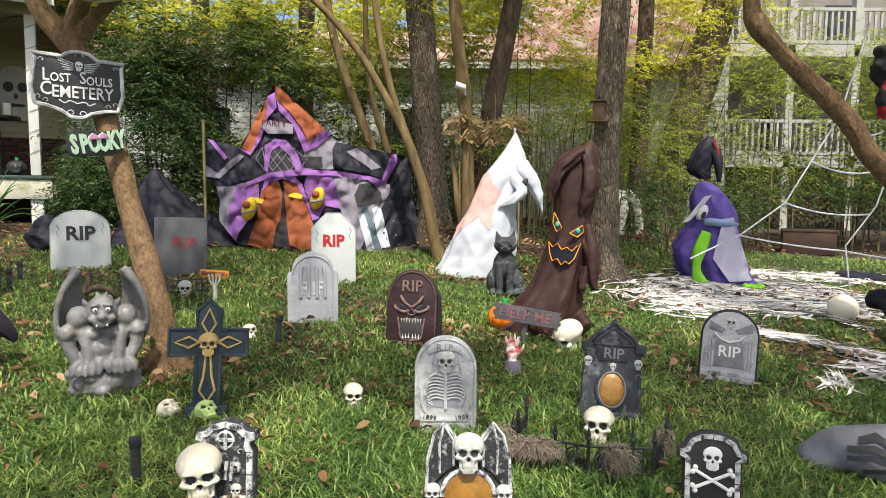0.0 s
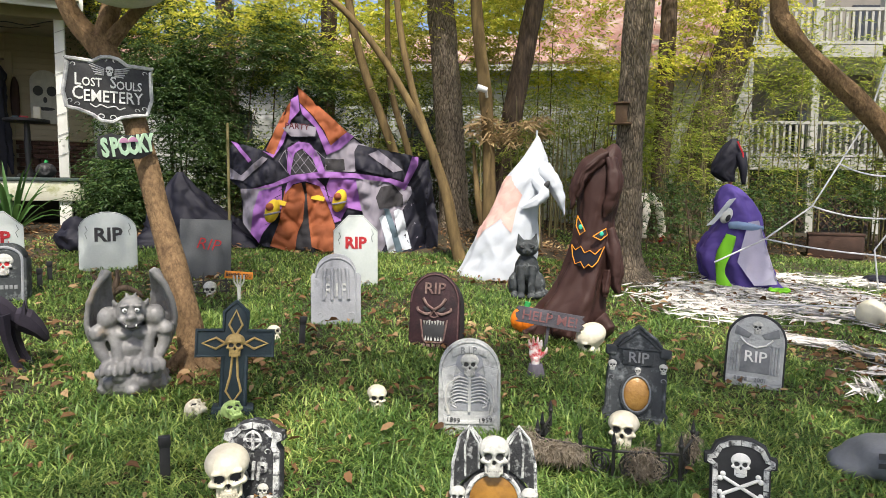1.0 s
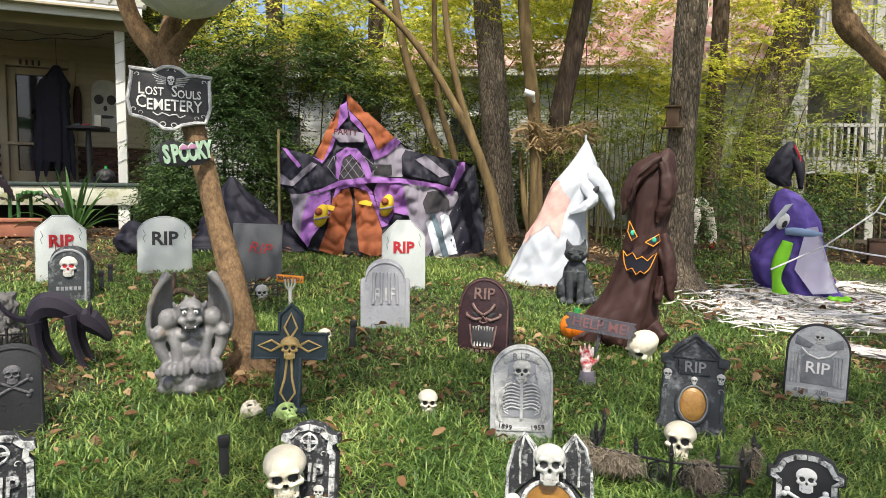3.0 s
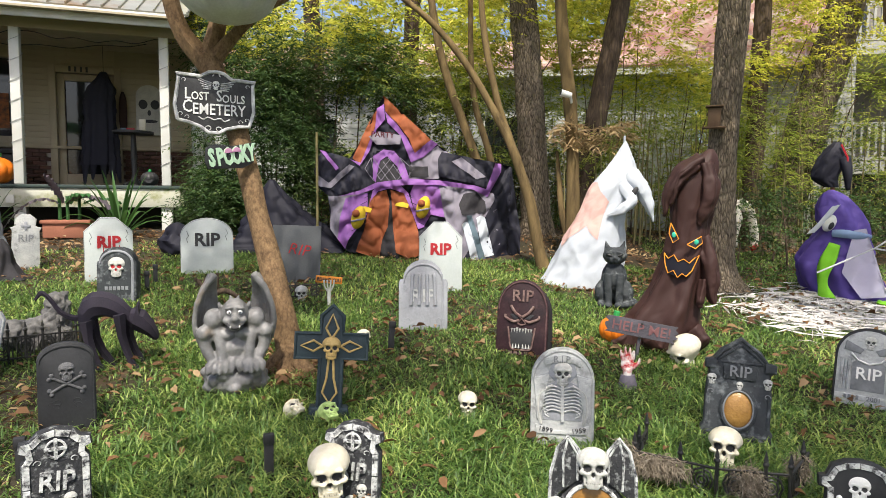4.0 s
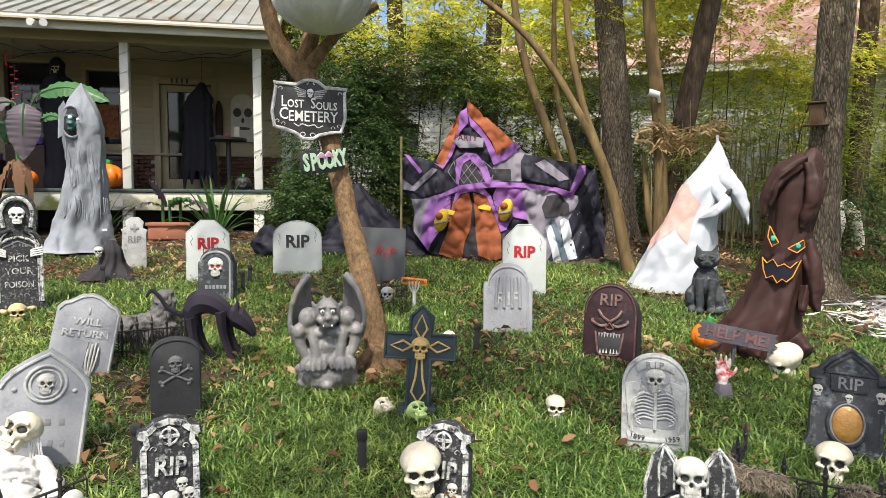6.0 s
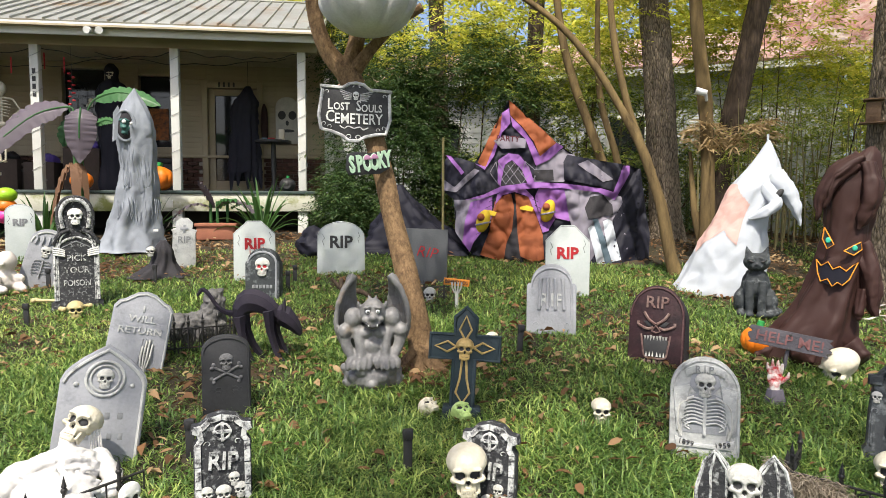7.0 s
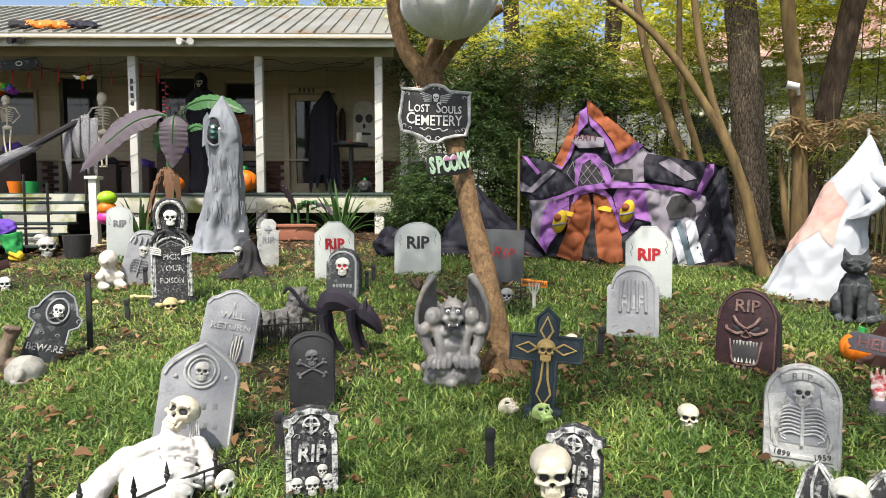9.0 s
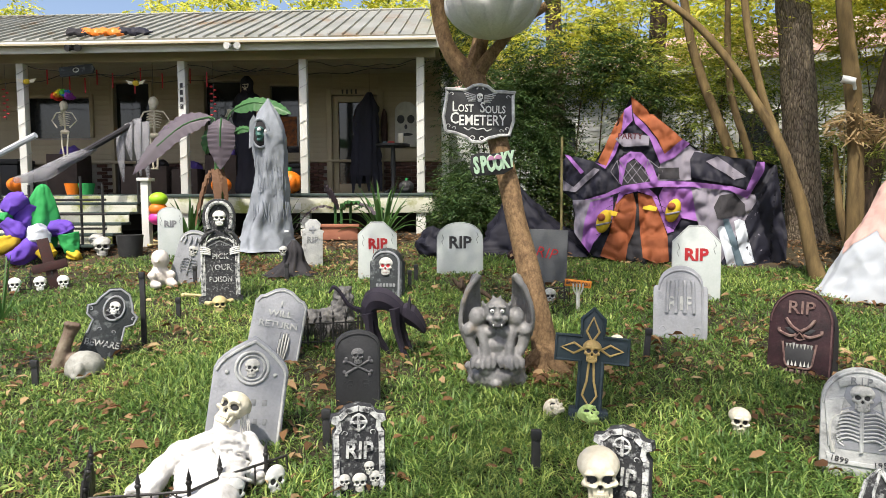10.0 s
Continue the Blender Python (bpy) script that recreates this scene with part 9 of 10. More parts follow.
bm = bmesh.new()
ball(bm, 0.4, 0.25, 0.06, (0, 0, 0.05))
single("dark_cloth", organic(bm, 0.03, 3, "dark_cloth", (NAVY,), 0.05, 5), NAVY, stand(5.9, 8.9, -30), "crumpled dark blue cloth on the lawn", "cloth")
# rusty trunk by the fence
for x, y, s in ((6.6, 11.6, 1.0), (8.9, 11.6, 0.8)):
    bm = bmesh.new()
    box(bm, 0.85 * s, 0.5, 0.42, (0, 0, 0.2), bevel=0.02)
    box(bm, 0.87 * s, 0.52, 0.04, (0, 0, 0.41), bevel=0.01)
    single("rusty_box", bm, surf("rusty_metal", (0.065, 0.034, 0.024), (0.03, 0.017, 0.013), 0.85, 4, 0.4), stand(x, y, -25), "rusty brown metal box at the edge of the lawn", "box", "rusty boxes")

# bird feeder on the oak, camera on the slim trunk
bf = root("bird_feeder", pose(1.78, 7.5, 2.45, 0, 0, -12), "brown wooden bird feeder on the oak", "bird feeder")
bm = bmesh.new()
box(bm, 0.13, 0.1, 0.2, (0, 0, 0.1), bevel=0.008)
part("box", bm, surf("weathered_cedar", (0.16, 0.1, 0.06), (0.1, 0.06, 0.035), 0.85, 6, 0.4), bf)
for z, w in ((-0.01, 0.24), (0.22, 0.18)):
    bm = bmesh.new()
    box(bm, w, 0.16, 0.015, (0, -0.01, z), bevel=0.003)
    part("board", bm, bpy.data.materials["weathered_cedar"], bf)
cm = root("security_camera", pose(0.26, 8.72, 3.0, 0, 0, -5), "small white security camera strapped to the trunk", "camera")
bm = bmesh.new()
tube(bm, [(-0.1, -0.08, 0.04), (0.03, -0.05, 0.0)], [0.045, 0.04], 12)
part("housing", bm, surf("white_plastic", (0.75, 0.76, 0.78), (0.65, 0.66, 0.68), 0.4, 4, 0.05), cm)
bm = bmesh.new()
tube(bm, [(-0.108, -0.083, 0.043), (-0.1, -0.08, 0.04)], 0.032, 10)
part("lens", bm, BLACK, cm)
rod("bracket", cm, [(0.02, -0.04, 0.0), (0.03, 0.02, -0.08)], 0.02, bpy.data.materials["white_plastic"])

# short black spotlight stakes
for x, y, h, a in ((-1.18, 4.54, 0.22, 4), (-1.33, 2.71, 0.22, 0), (-4.76, 2.31, 0.2, 0), (-2.43, 2.51, 0.2, 0), (-5.31, 3.92, 0.2, 0), (-4.0, 6.05, 0.2, 0), (-6.35, 5.0, 0.22, 0), (-5.5, 5.6, 0.2, 0), (-3.9, 5.75, 0.2, 0), (-4.9, 3.25, 0.6, 0), (-3.95, 6.55, 0.18, 0)):
    st = root("stake_light", stand(x, y, 30, 0, a), "short black plastic stake in the grass", "stake light", "stake lights")
    bm = bmesh.new()
    box(bm, 0.042, 0.02, h + 0.05, (0, 0, h / 2 - 0.025), bevel=0.003)
    part("stake", bm, BLACK, st)
    bm = bmesh.new()
    box(bm, 0.05, 0.03, 0.05, (0, -0.004, h - 0.02), bevel=0.006)
    part("head", bm, BLACK, st)
# crossed dark planks by the jester
cp = root("plank_cross", stand(-7.8, 4.25, 58, -6, -12), "charred wooden plank cross with red paint", "cross")
for sx, sz, z in ((0.12, 0.6, 0.3), (0.36, 0.1, 0.27)):
    bm = bmesh.new()
    box(bm, sx, 0.025 if sx < 0.2 else 0.03, sz, (0, 0 if sx < 0.2 else -0.02, z), bevel=0.004)
    part("plank", bm, surf("charred_wood", (0.02, 0.015, 0.014), (0.05, 0.012, 0.012), 0.8, 9, 0.3), cp)
# bony hand with a small orange sign
bh = root("hand_sign", stand(-2.0, 5.6, 20), "bony hand holding a small orange board", "sign")
rod("arm_bone", bh, [(0, 0, -0.04), (0, 0, 0.16)], 0.018, BONE_GREY)
for k in range(4):
    rod("finger_bone", bh, [((k - 1.5) * 0.012, 0, 0.15), ((k - 1.5) * 0.028, -0.02, 0.2), ((k - 1.5) * 0.03, -0.025, 0.25)], 0.008, BONE_GREY)
bm = bmesh.new()
box(bm, 0.24, 0.012, 0.065, (0, 0.0, 0.25), Euler((0, 0.1, 0)), bevel=0.003)
part("board", bm, surf("orange_board", (0.6, 0.22, 0.02), (0.5, 0.17, 0.02), 0.6), bh)
letters("BEHIND YOU", 0.045, PAINT_BLACK, bh, 0, -0.01, 0.25, 6, 0.004, 0.001, sx=0.8)
# gnarled root hand behind the gargoyle
bm = bmesh.new()
for pts in ([(0, 0, -0.05), (0.0, 0, 0.12), (-0.08, 0, 0.2), (-0.13, 0, 0.26)], [(0, 0, 0.1), (0.05, 0, 0.2), (0.06, 0, 0.3)], [(0, 0, 0.1), (0.1, 0, 0.14), (0.2, 0, 0.1), (0.26, 0, 0.04)], [(-0.04, 0, 0.16), (-0.04, 0, 0.26)]):
    sp = spline(pts, 4)
    tube(bm, sp, [0.035 * (1 - 0.7 * k / len(sp)) for k in range(len(sp))], 8, lump=0.4)
single("clawed_hand", bm, BARK_DARK, stand(-3.05, 5.4, 28), "gnarled brown claw rising from the grass", "prop", sm=180)


# ---- on and round the porch ----
def hp(x, y, z, rx=0, ry=0, rz=0):
    return HOUSE @ pose(x, y, z, rx, ry, rz)


def skeleton_form(h):
    """A whole hanging skeleton as one mesh, feet at the origin."""
    bm = bmesh.new()
    s = h / 1.1
    ball(bm, 0.07 * s, 0.075 * s, 0.09 * s, (0, 0, 1.02 * s))
    ball(bm, 0.045 * s, 0.05 * s, 0.04 * s, (0, -0.03 * s, 0.94 * s))
    tube(bm, [(0, 0, 0.92 * s), (0, 0.01, 0.55 * s)], 0.016 * s, 6)
    for k in range(6):
        z = (0.85 - 0.04 * k) * s
        w = (0.1 + 0.015 * math.sin(k)) * s
        tube(bm, [(w * math.cos(a), 0.05 * s * math.sin(a), z - 0.01 * math.cos(2 * a)) for a in np.linspace(-3.0, 3.1, 11)], 0.007 * s, 5)
    tube(bm, [(-0.15 * s, 0, 0.88 * s), (0, -0.02, 0.9 * s), (0.15 * s, 0, 0.88 * s)], 0.012 * s, 6)
    ball(bm, 0.09 * s, 0.05 * s, 0.045 * s, (0, 0, 0.53 * s), u=10, v=6)
    for q in (1, -1):
        tube(bm, [(q * 0.15 * s, 0, 0.88 * s), (q * 0.24 * s, 0, 0.74 * s), (q * 0.12 * s, -0.04 * s, 0.6 * s)], 0.012 * s, 6)
        tube(bm, [(q * 0.07 * s, 0, 0.52 * s), (q * 0.05 * s, -0.02 * s, 0.28 * s), (q * 0.03 * s, 0, 0.05 * s)], 0.014 * s, 6)
        ball(bm, 0.025 * s, 0.05 * s, 0.015 * s, (q * 0.03 * s, -0.03 * s, 0.03 * s), u=8, v=5)
    return bm


s1 = single("skeleton_prop", skeleton_form(1.05), BONE, hp(-6.42, 0.3, 0.62), "plastic skeleton in a rainbow wig hanging on the porch", "skeleton", "porch skeletons")
s2 = single("skeleton_prop", skeleton_form(1.3), BONE, hp(-4.78, 0.3, 0.42), "plastic skeleton hanging on the porch", "skeleton", "porch skeletons")
wg = root("rainbow_wig", hp(-6.42, 0.28, 1.66), "curly rainbow clown wig on the skeleton", "wig")
for k, c in enumerate(((0.7, 0.05, 0.03), (0.8, 0.3, 0.02), (0.8, 0.7, 0.03), (0.1, 0.5, 0.06), (0.03, 0.2, 0.6), (0.3, 0.05, 0.4))):
    bm = bmesh.new()
    for j in range(9):
        a = -0.9 + k * 0.36
        ball(bm, 0.05, 0.05, 0.05, (math.sin(a) * 0.15 + rng.normal(0, 0.012), rng.uniform(-0.1, 0.1), math.cos(a) * 0.15 + rng.normal(0, 0.015)), u=8, v=6)
    part("curl_band", organic(bm, 0.02, 1, "curl_band", (surf("wig_%s" % "abcdef"[k], c, tuple(v * 0.7 for v in c), 0.9, 30, 0.4),), 0.02, 30), BONE, wg)
for x in (-6.42, -4.78):
    bm = bmesh.new()
    tube(bm, [(0, 0, 0), (0, 0, 0.75)], 0.005, 5)
    single("cord", bm, BLACK, hp(x, 0.3, 1.68), "thin black cord from the porch ceiling", "cord", "hanging cords")
# hanging coffin plaque, bats and red sticks
pq = root("coffin_plaque", hp(-5.9, -0.1, 2.12, 0, -6), "grey crate-like coffin plaque hung under the eave", "plaque")
bm = bmesh.new()
slab(bm, [(-0.3, -0.08), (0.27, -0.08), (0.31, 0.0), (0.27, 0.08), (-0.3, 0.08)], 0.05, 0.006)
part("board", bm, SLATE, pq)
for k in range(3):
    bm = bmesh.new()
    box(bm, 0.56, 0.008, 0.012, (0, -0.03, -0.05 + k * 0.05))
    part("groove", bm, STONE_BLACK, pq)
rod("ring_handle", pq, [(0.05 * math.cos(a), -0.035, 0.035 * math.sin(a)) for a in np.linspace(0, 6.283, 13)], 0.008, PAINT_WHITE)
for x, z, y in ((-4.93, 1.91, 0.0), (-6.79, 1.94, -0.12)):
    bt = root("bat_ornament", hp(x, y, z), "yellow and white hanging bat ornament", "ornament", "bat ornaments")
    bm = bmesh.new()
    ball(bm, 0.06, 0.04, 0.05)
    part("body", bm, YELLOW, bt)
    for s in (1, -1):
        plate("wing", bt, [(s * 0.03, 0.02), (s * 0.18, 0.06), (s * 0.12, -0.02), (s * 0.05, -0.02)], BONE, 0.0, 0.01)
for k in range(11):
    bm = bmesh.new()
    tube(bm, [(0, 0, -0.26), (0, 0, 0)], 0.012, 6)
    single("red_icicle", bm, PAINT_RED, hp(-6.6 + k * 0.28 + (k % 3) * 0.06, 0.15 + 0.1 * (k % 2), 2.2 - 0.08 * (k % 3)), "thin red icicle ornament under the porch ceiling", "ornament", "red icicles")
for x in (-3.57, -7.25):
    rl = root("red_light_string", hp(x, -0.02, 1.3), "hanging string of red pepper lights", "string lights", "red light strings")
    rod("wire", rl, [(0, 0, 0), (0.01, 0, 0.5), (0, 0, 1.0)], 0.004, BLACK, 4)
    for k in range(9):
        bm = bmesh.new()
        ball(bm, 0.03, 0.016, 0.016, (0.03 * (1 if k % 2 else -1), 0, 0.05 + k * 0.06))
        part("bulb", bm, PAINT_RED, rl)
# dark hooded figure behind the post
fg = root("hooded_figure", hp(-3.4, 1.2, 0.0), "dark hooded skeleton figure standing on the porch", "figure")
bm = bmesh.new()
drape(bm, [(0.0, 0, 0, 0.3, 0.22), (0.8, 0, 0, 0.25, 0.18), (1.5, 0, 0, 0.3, 0.16), (1.85, 0, 0, 0.26, 0.14), (1.95, 0, 0, 0.12, 0.12), (2.15, 0, 0, 0.12, 0.12), (2.24, 0, 0, 0.05, 0.06)], 8, 0.1)
part("robe", bm, NAVY, fg, sm=180)
ob = new("skull_face", SKULL)
ob.parent = fg
ob.matrix_basis = pose(0, -0.08, 1.95) @ Matrix.Diagonal((0.17, 0.12, 0.18, 1))
for s in (1, -1):
    bm = bmesh.new()
    for k in range(4):
        tube(bm, [(s * 0.28 + (k - 1.5) * 0.02, -0.2, 1.55), (s * 0.3 + (k - 1.5) * 0.03, -0.24, 1.45)], 0.01, 5)
    ball(bm, 0.05, 0.03, 0.04, (s * 0.28, -0.2, 1.57), u=8, v=6)
    part("bony_glove", bm, BONE, fg)
# long black costume before the door
co = root("hanging_costume", hp(-1.2, 1.55, 0.02), "long ragged black costume hanging before the front door", "costume")
bm = bmesh.new()
drape(bm, [(0.35, 0, 0, 0.3, 0.08), (0.8, 0, 0, 0.26, 0.09), (1.4, 0, 0, 0.25, 0.1), (1.65, 0.03, 0, 0.24, 0.1), (1.8, 0.06, 0, 0.14, 0.1), (1.95, 0.08, 0, 0.05, 0.05)], 9, 0.25)
part("gown", bm, NAVY, co, sm=180)
for x, z in ((-0.24, 0.0), (-0.12, 0.1), (0.05, 0.04), (0.18, -0.0), (0.27, 0.05)):
    bm = bmesh.new()
    tube(bm, [(x * 0.9, 0, 0.6), (x, -0.02, 0.3), (x * 1.1, 0, z)], [0.08, 0.06, 0.02], 8, lump=0.3, flat=0.4)
    part("tatter", bm, NAVY, co)
bm = bmesh.new()
tube(bm, [(0.08, 0, 1.9), (0.08, 0.0, 2.42)], 0.005, 5)
part("cord", bm, BLACK, co)
# pedestal table with clutter
tb = root("pedestal_table", hp(-0.6, 1.0, 0.0), "dark round pedestal table on the porch", "table")
bm = bmesh.new()
tube(bm, [(0, 0, 0.88), (0, 0, 0.92)], 0.32, 24)
part("tabletop", bm, BLACK, tb)
bm = bmesh.new()
tube(bm, [(0, 0, 0.03), (0, 0, 0.1), (0, 0, 0.2), (0, 0, 0.5), (0, 0, 0.88)], [0.1, 0.06, 0.035, 0.05, 0.04], 12)
part("pedestal", bm, BLACK, tb)
for k in range(3):
    a = k * 2.1
    rod("foot", tb, [(0, 0, 0.08), (0.15 * math.cos(a), 0.15 * math.sin(a), 0.06), (0.26 * math.cos(a), 0.26 * math.sin(a), 0.015)], 0.025, BLACK, 8)
for x, y, sx, sz, mt, lab in ((-0.62, 0.9, 0.12, 0.04, PAINT_RED, "small red box on the porch table"), (-0.45, 0.98, 0.1, 0.2, BONE, "pale printed bag on the porch table"), (-0.75, 1.0, 0.08, 0.05, STRIPE, "small teal box on the porch table")):
    bm = bmesh.new()
    box(bm, sx, 0.08, sz, (0, 0, sz / 2), bevel=0.006)
    single("small_box", bm, mt, hp(x, y, 0.922), lab, "box")
pumpkin(hp(-0.31, 0.55, 0.0), 0.14, "black jack-o-lantern with a glowing grin on the porch floor", BLACK)
pumpkin(hp(-3.43, -0.12, 0.0), 0.17, "orange jack-o-lantern on the porch edge")
pumpkin(hp(-2.38, 0.3, 0.0), 0.24, "large plain orange pumpkin on the porch", face=False)
pumpkin(hp(-7.25, 0.15, 0.05), 0.16, "orange plastic pumpkin bucket on the porch", face=False, stem=False)
# painted arched skull poster
ps = root("skull_poster", hp(-0.45, 1.92, 0.95), "arched grey poster with a large skull on the wall", "poster")
plate("sheet", ps, arch(0.44, 0.9, rise=0.2, foot=0), surf("dirty_white_print", (0.5, 0.48, 0.42), (0.36, 0.34, 0.3), 0.7, 6, 0.1), 0.0, 0.012)
for x, z, a, b in ((-0.1, 0.55, 0.075, 0.085), (0.1, 0.55, 0.075, 0.085), (0, 0.4, 0.03, 0.05), (0.0, 0.25, 0.14, 0.03)):
    plate("print", ps, [(x + a * math.cos(k / 8 * math.pi), z + b * math.sin(k / 8 * math.pi)) for k in range(16)], PAINT_BLACK, -0.008, 0.006, bevel=0)
bm = bmesh.new()
drape(bm, [(0.0, 0, 0, 0.05, 0.03), (0.3, 0, 0, 0.07, 0.04), (0.6, 0, 0, 0.06, 0.04), (0.75, 0, 0, 0.02, 0.02)], 5, 0.2, 20, 4)
single("dark_hanging", bm, BROWN, hp(-0.88, 1.88, 0.95), "dark brown ornament hanging beside the door", "ornament", sm=180)
# orange lit picture in the window
bm = bmesh.new()
box(bm, 0.4, 0.01, 0.6, (0, 0, 0))
single("window_hanging", bm, surf("orange_tinsel", (0.45, 0.13, 0.02), (0.05, 0.02, 0.01), 0.5, 12, 0.4), hp(-2.9, 2.07, 1.3), "orange tinsel hanging in the dark window", "ornament")
# dark porch furniture
for x, w, h in ((-5.4, 0.9, 0.55), (-3.9, 0.6, 0.75), (-7.0, 0.6, 0.8), (-4.6, 0.5, 0.5)):
    ch = root("porch_chest", hp(x, 1.3, 0.0), "dark storage chest heaped with decorations on the porch", "chest", "porch chests")
    bm = bmesh.new()
    box(bm, w, 0.5, h, (0, 0, h / 2), bevel=0.01)
    part("body", bm, surf("brown_crate", (0.06, 0.04, 0.035), (0.035, 0.025, 0.02), 0.8, 6, 0.3), ch)
    bm = bmesh.new()
    ball(bm, w * 0.35, 0.2, 0.12, (0.05, 0, h + 0.05))
    part("heaped_cloth", organic(bm, 0.03, 3, "heaped_cloth", (BLACKCLOTH if w > 0.7 else VIOLET,), 0.05, 8), NAVY, ch)
for x, mt in ((-6.25, PUMPKIN), (-6.0, GREEN)):
    bm = bmesh.new()
    tube(bm, [(0, 0, 0), (0, 0, 0.2)], [0.1, 0.14], 14)
    single("bucket", bm, mt, hp(x, 0.2, 0.0), "small bright plastic bucket on the porch edge", "bucket", "buckets")
# lamps on the fascia
for x in (-3.0, -5.65):
    sl = root("flood_light", hp(x, -0.5, 2.4), "twin flood light under the eave", "light", "flood lights")
    for s in (1, -1):
        bm = bmesh.new()
        tube(bm, [(s * 0.02, 0.0, 0.0), (s * 0.08, -0.08, -0.02), (s * 0.09, -0.12, -0.03)], [0.02, 0.05, 0.055], 12)
        part("head", bm, PAINT_WHITE if x > -4 else IRON, sl)
    bm = bmesh.new()
    ball(bm, 0.05, 0.03, 0.05)
    part("base", bm, PAINT_WHITE if x > -4 else IRON, sl)
# costumes thrown on the roof
for x, mt, lab in ((-5.2, PUMPKIN, "orange cloth lying on the tin roof"), (-5.75, BLACKCLOTH, "black cloth lying on the tin roof"), (-4.85, NAVY, "dark cloth lying on the tin roof"), (-5.5, PUMPKIN, "orange cloth strip lying on the tin roof")):
    bm = bmesh.new()
    ball(bm, 0.32, 0.14, 0.07)
    single("roof_cloth", organic(bm, 0.03, 3, "roof_cloth", (mt,), 0.06, 6), mt, hp(x, -0.1, 2.75, 23), lab, "cloth", "cloths on the roof")
# stair rails
rr = root("stair_railing", HOUSE, "black iron stair railing with gauze draped over it", "railing")
for (x, y) in ((-4.85, -0.2), (-5.15, -1.35), (-7.3, -0.2)):
    rod("rail_post", rr, [(x, y, -0.9 if y < -1 else -0.2), (x, y, 0.75 if y > -1 else 0.25)], 0.02, IRON)
for k in range(3):
    rod("rail", rr, [(-7.4, -1.45, -0.55 + k * 0.22), (-4.7, -1.45, -0.55 + k * 0.22)], 0.018, IRON)
for x in (-7.2, -5.9, -4.75):
    rod("rail_post", rr, [(x, -1.45, -1.05), (x, -1.45, 0.12)], 0.02, IRON)
rod("hand_rail", rr, [(-4.8, -0.3, 1.2), (-5.75, -1.0, 0.4)], 0.05, BLACKCLOTH, 8, "black padded hand rail")
GZ = surf("pale_gauze", (0.36, 0.36, 0.39), (0.24, 0.24, 0.26), 0.9, 6, 0.5, fine=60)
# open weave: holes between the threads
gn = GZ.node_tree
holes, step = gn.nodes.new("ShaderNodeTexNoise"), gn.nodes.new("ShaderNodeMapRange")
holes.inputs["Scale"].default_value = 110
holes.inputs["Detail"].default_value = 5
step.inputs[1].default_value, step.inputs[2].default_value = 0.3, 0.72
gn.links.new(gn.nodes.new("ShaderNodeTexCoord").outputs["Object"], holes.inputs["Vector"])
gn.links.new(holes.outputs[0], step.inputs[0])
gn.links.new(step.outputs[0], gn.nodes["Principled BSDF"].inputs["Alpha"])
bm = bmesh.new()
sp = spline([(-5.3, -0.65, 0.75, 0.05), (-5.6, -0.9, 0.52, 0.09), (-5.9, -1.1, 0.3, 0.1), (-6.3, -1.2, 0.2, 0.05)], 6)
tube(bm, [p[:3] for p in sp], [p[3] for p in sp], 12, lump=0.4)
part("gauze_wrap", bm, GZ, rr, sm=180)
for x, z0, z1 in ((-4.75, 1.25, 0.3), (-4.9, 1.18, 0.55), (-4.62, 1.2, 0.2), (-5.05, 1.0, 0.2)):
    bm = bmesh.new()
    tube(bm, [(x, -0.35, z0), (x + 0.03, -0.4, (z0 + z1) / 2), (x + 0.06, -0.4, z1)], [0.1, 0.09, 0.015], 8, lump=0.4, flat=0.3)
    part("gauze_strip", bm, GZ, rr, sm=180)
bm = bmesh.new()
tube(bm, [(-6.2, -0.8, 0.95), (-6.8, -0.8, 0.66), (-7.6, -0.8, 0.4)], [0.05, 0.05, 0.05], 8)
part("wrapped_rail", bm, SHEET, rr)
nw = root("newel_post", hp(-4.3, -1.0, 0.0), "short white newel post by the banana plant", "post")
bm = bmesh.new()
box(bm, 0.12, 0.12, 1.05, (0, 0, -0.33), bevel=0.008)
part("shaft", bm, WHITE, nw)
bm = bmesh.new()
box(bm, 0.2, 0.2, 0.05, (0, 0, 0.21), bevel=0.008)
part("cap", bm, WHITE, nw)
for z, mt in ((-0.1, LIMEPL), (-0.26, PUMPKIN), (-0.4, PINK)):
    bm = bmesh.new()
    ball(bm, 0.14, 0.14, 0.11)
    single("plastic_pumpkin", bm, mt, hp(-4.05 + 0.05 * (z + 0.2), -1.12, z), "bright plastic pumpkin bucket stacked by the newel post", "bucket", "stacked buckets")
bm = bmesh.new()
tube(bm, [(0, 0, 0), (0, 0, 0.32)], [0.16, 0.19], 16)
single("black_pot", bm, BLACK, stand(-8.9, 6.0, 60, 0, 0), "black plastic plant pot by the steps", "pot")


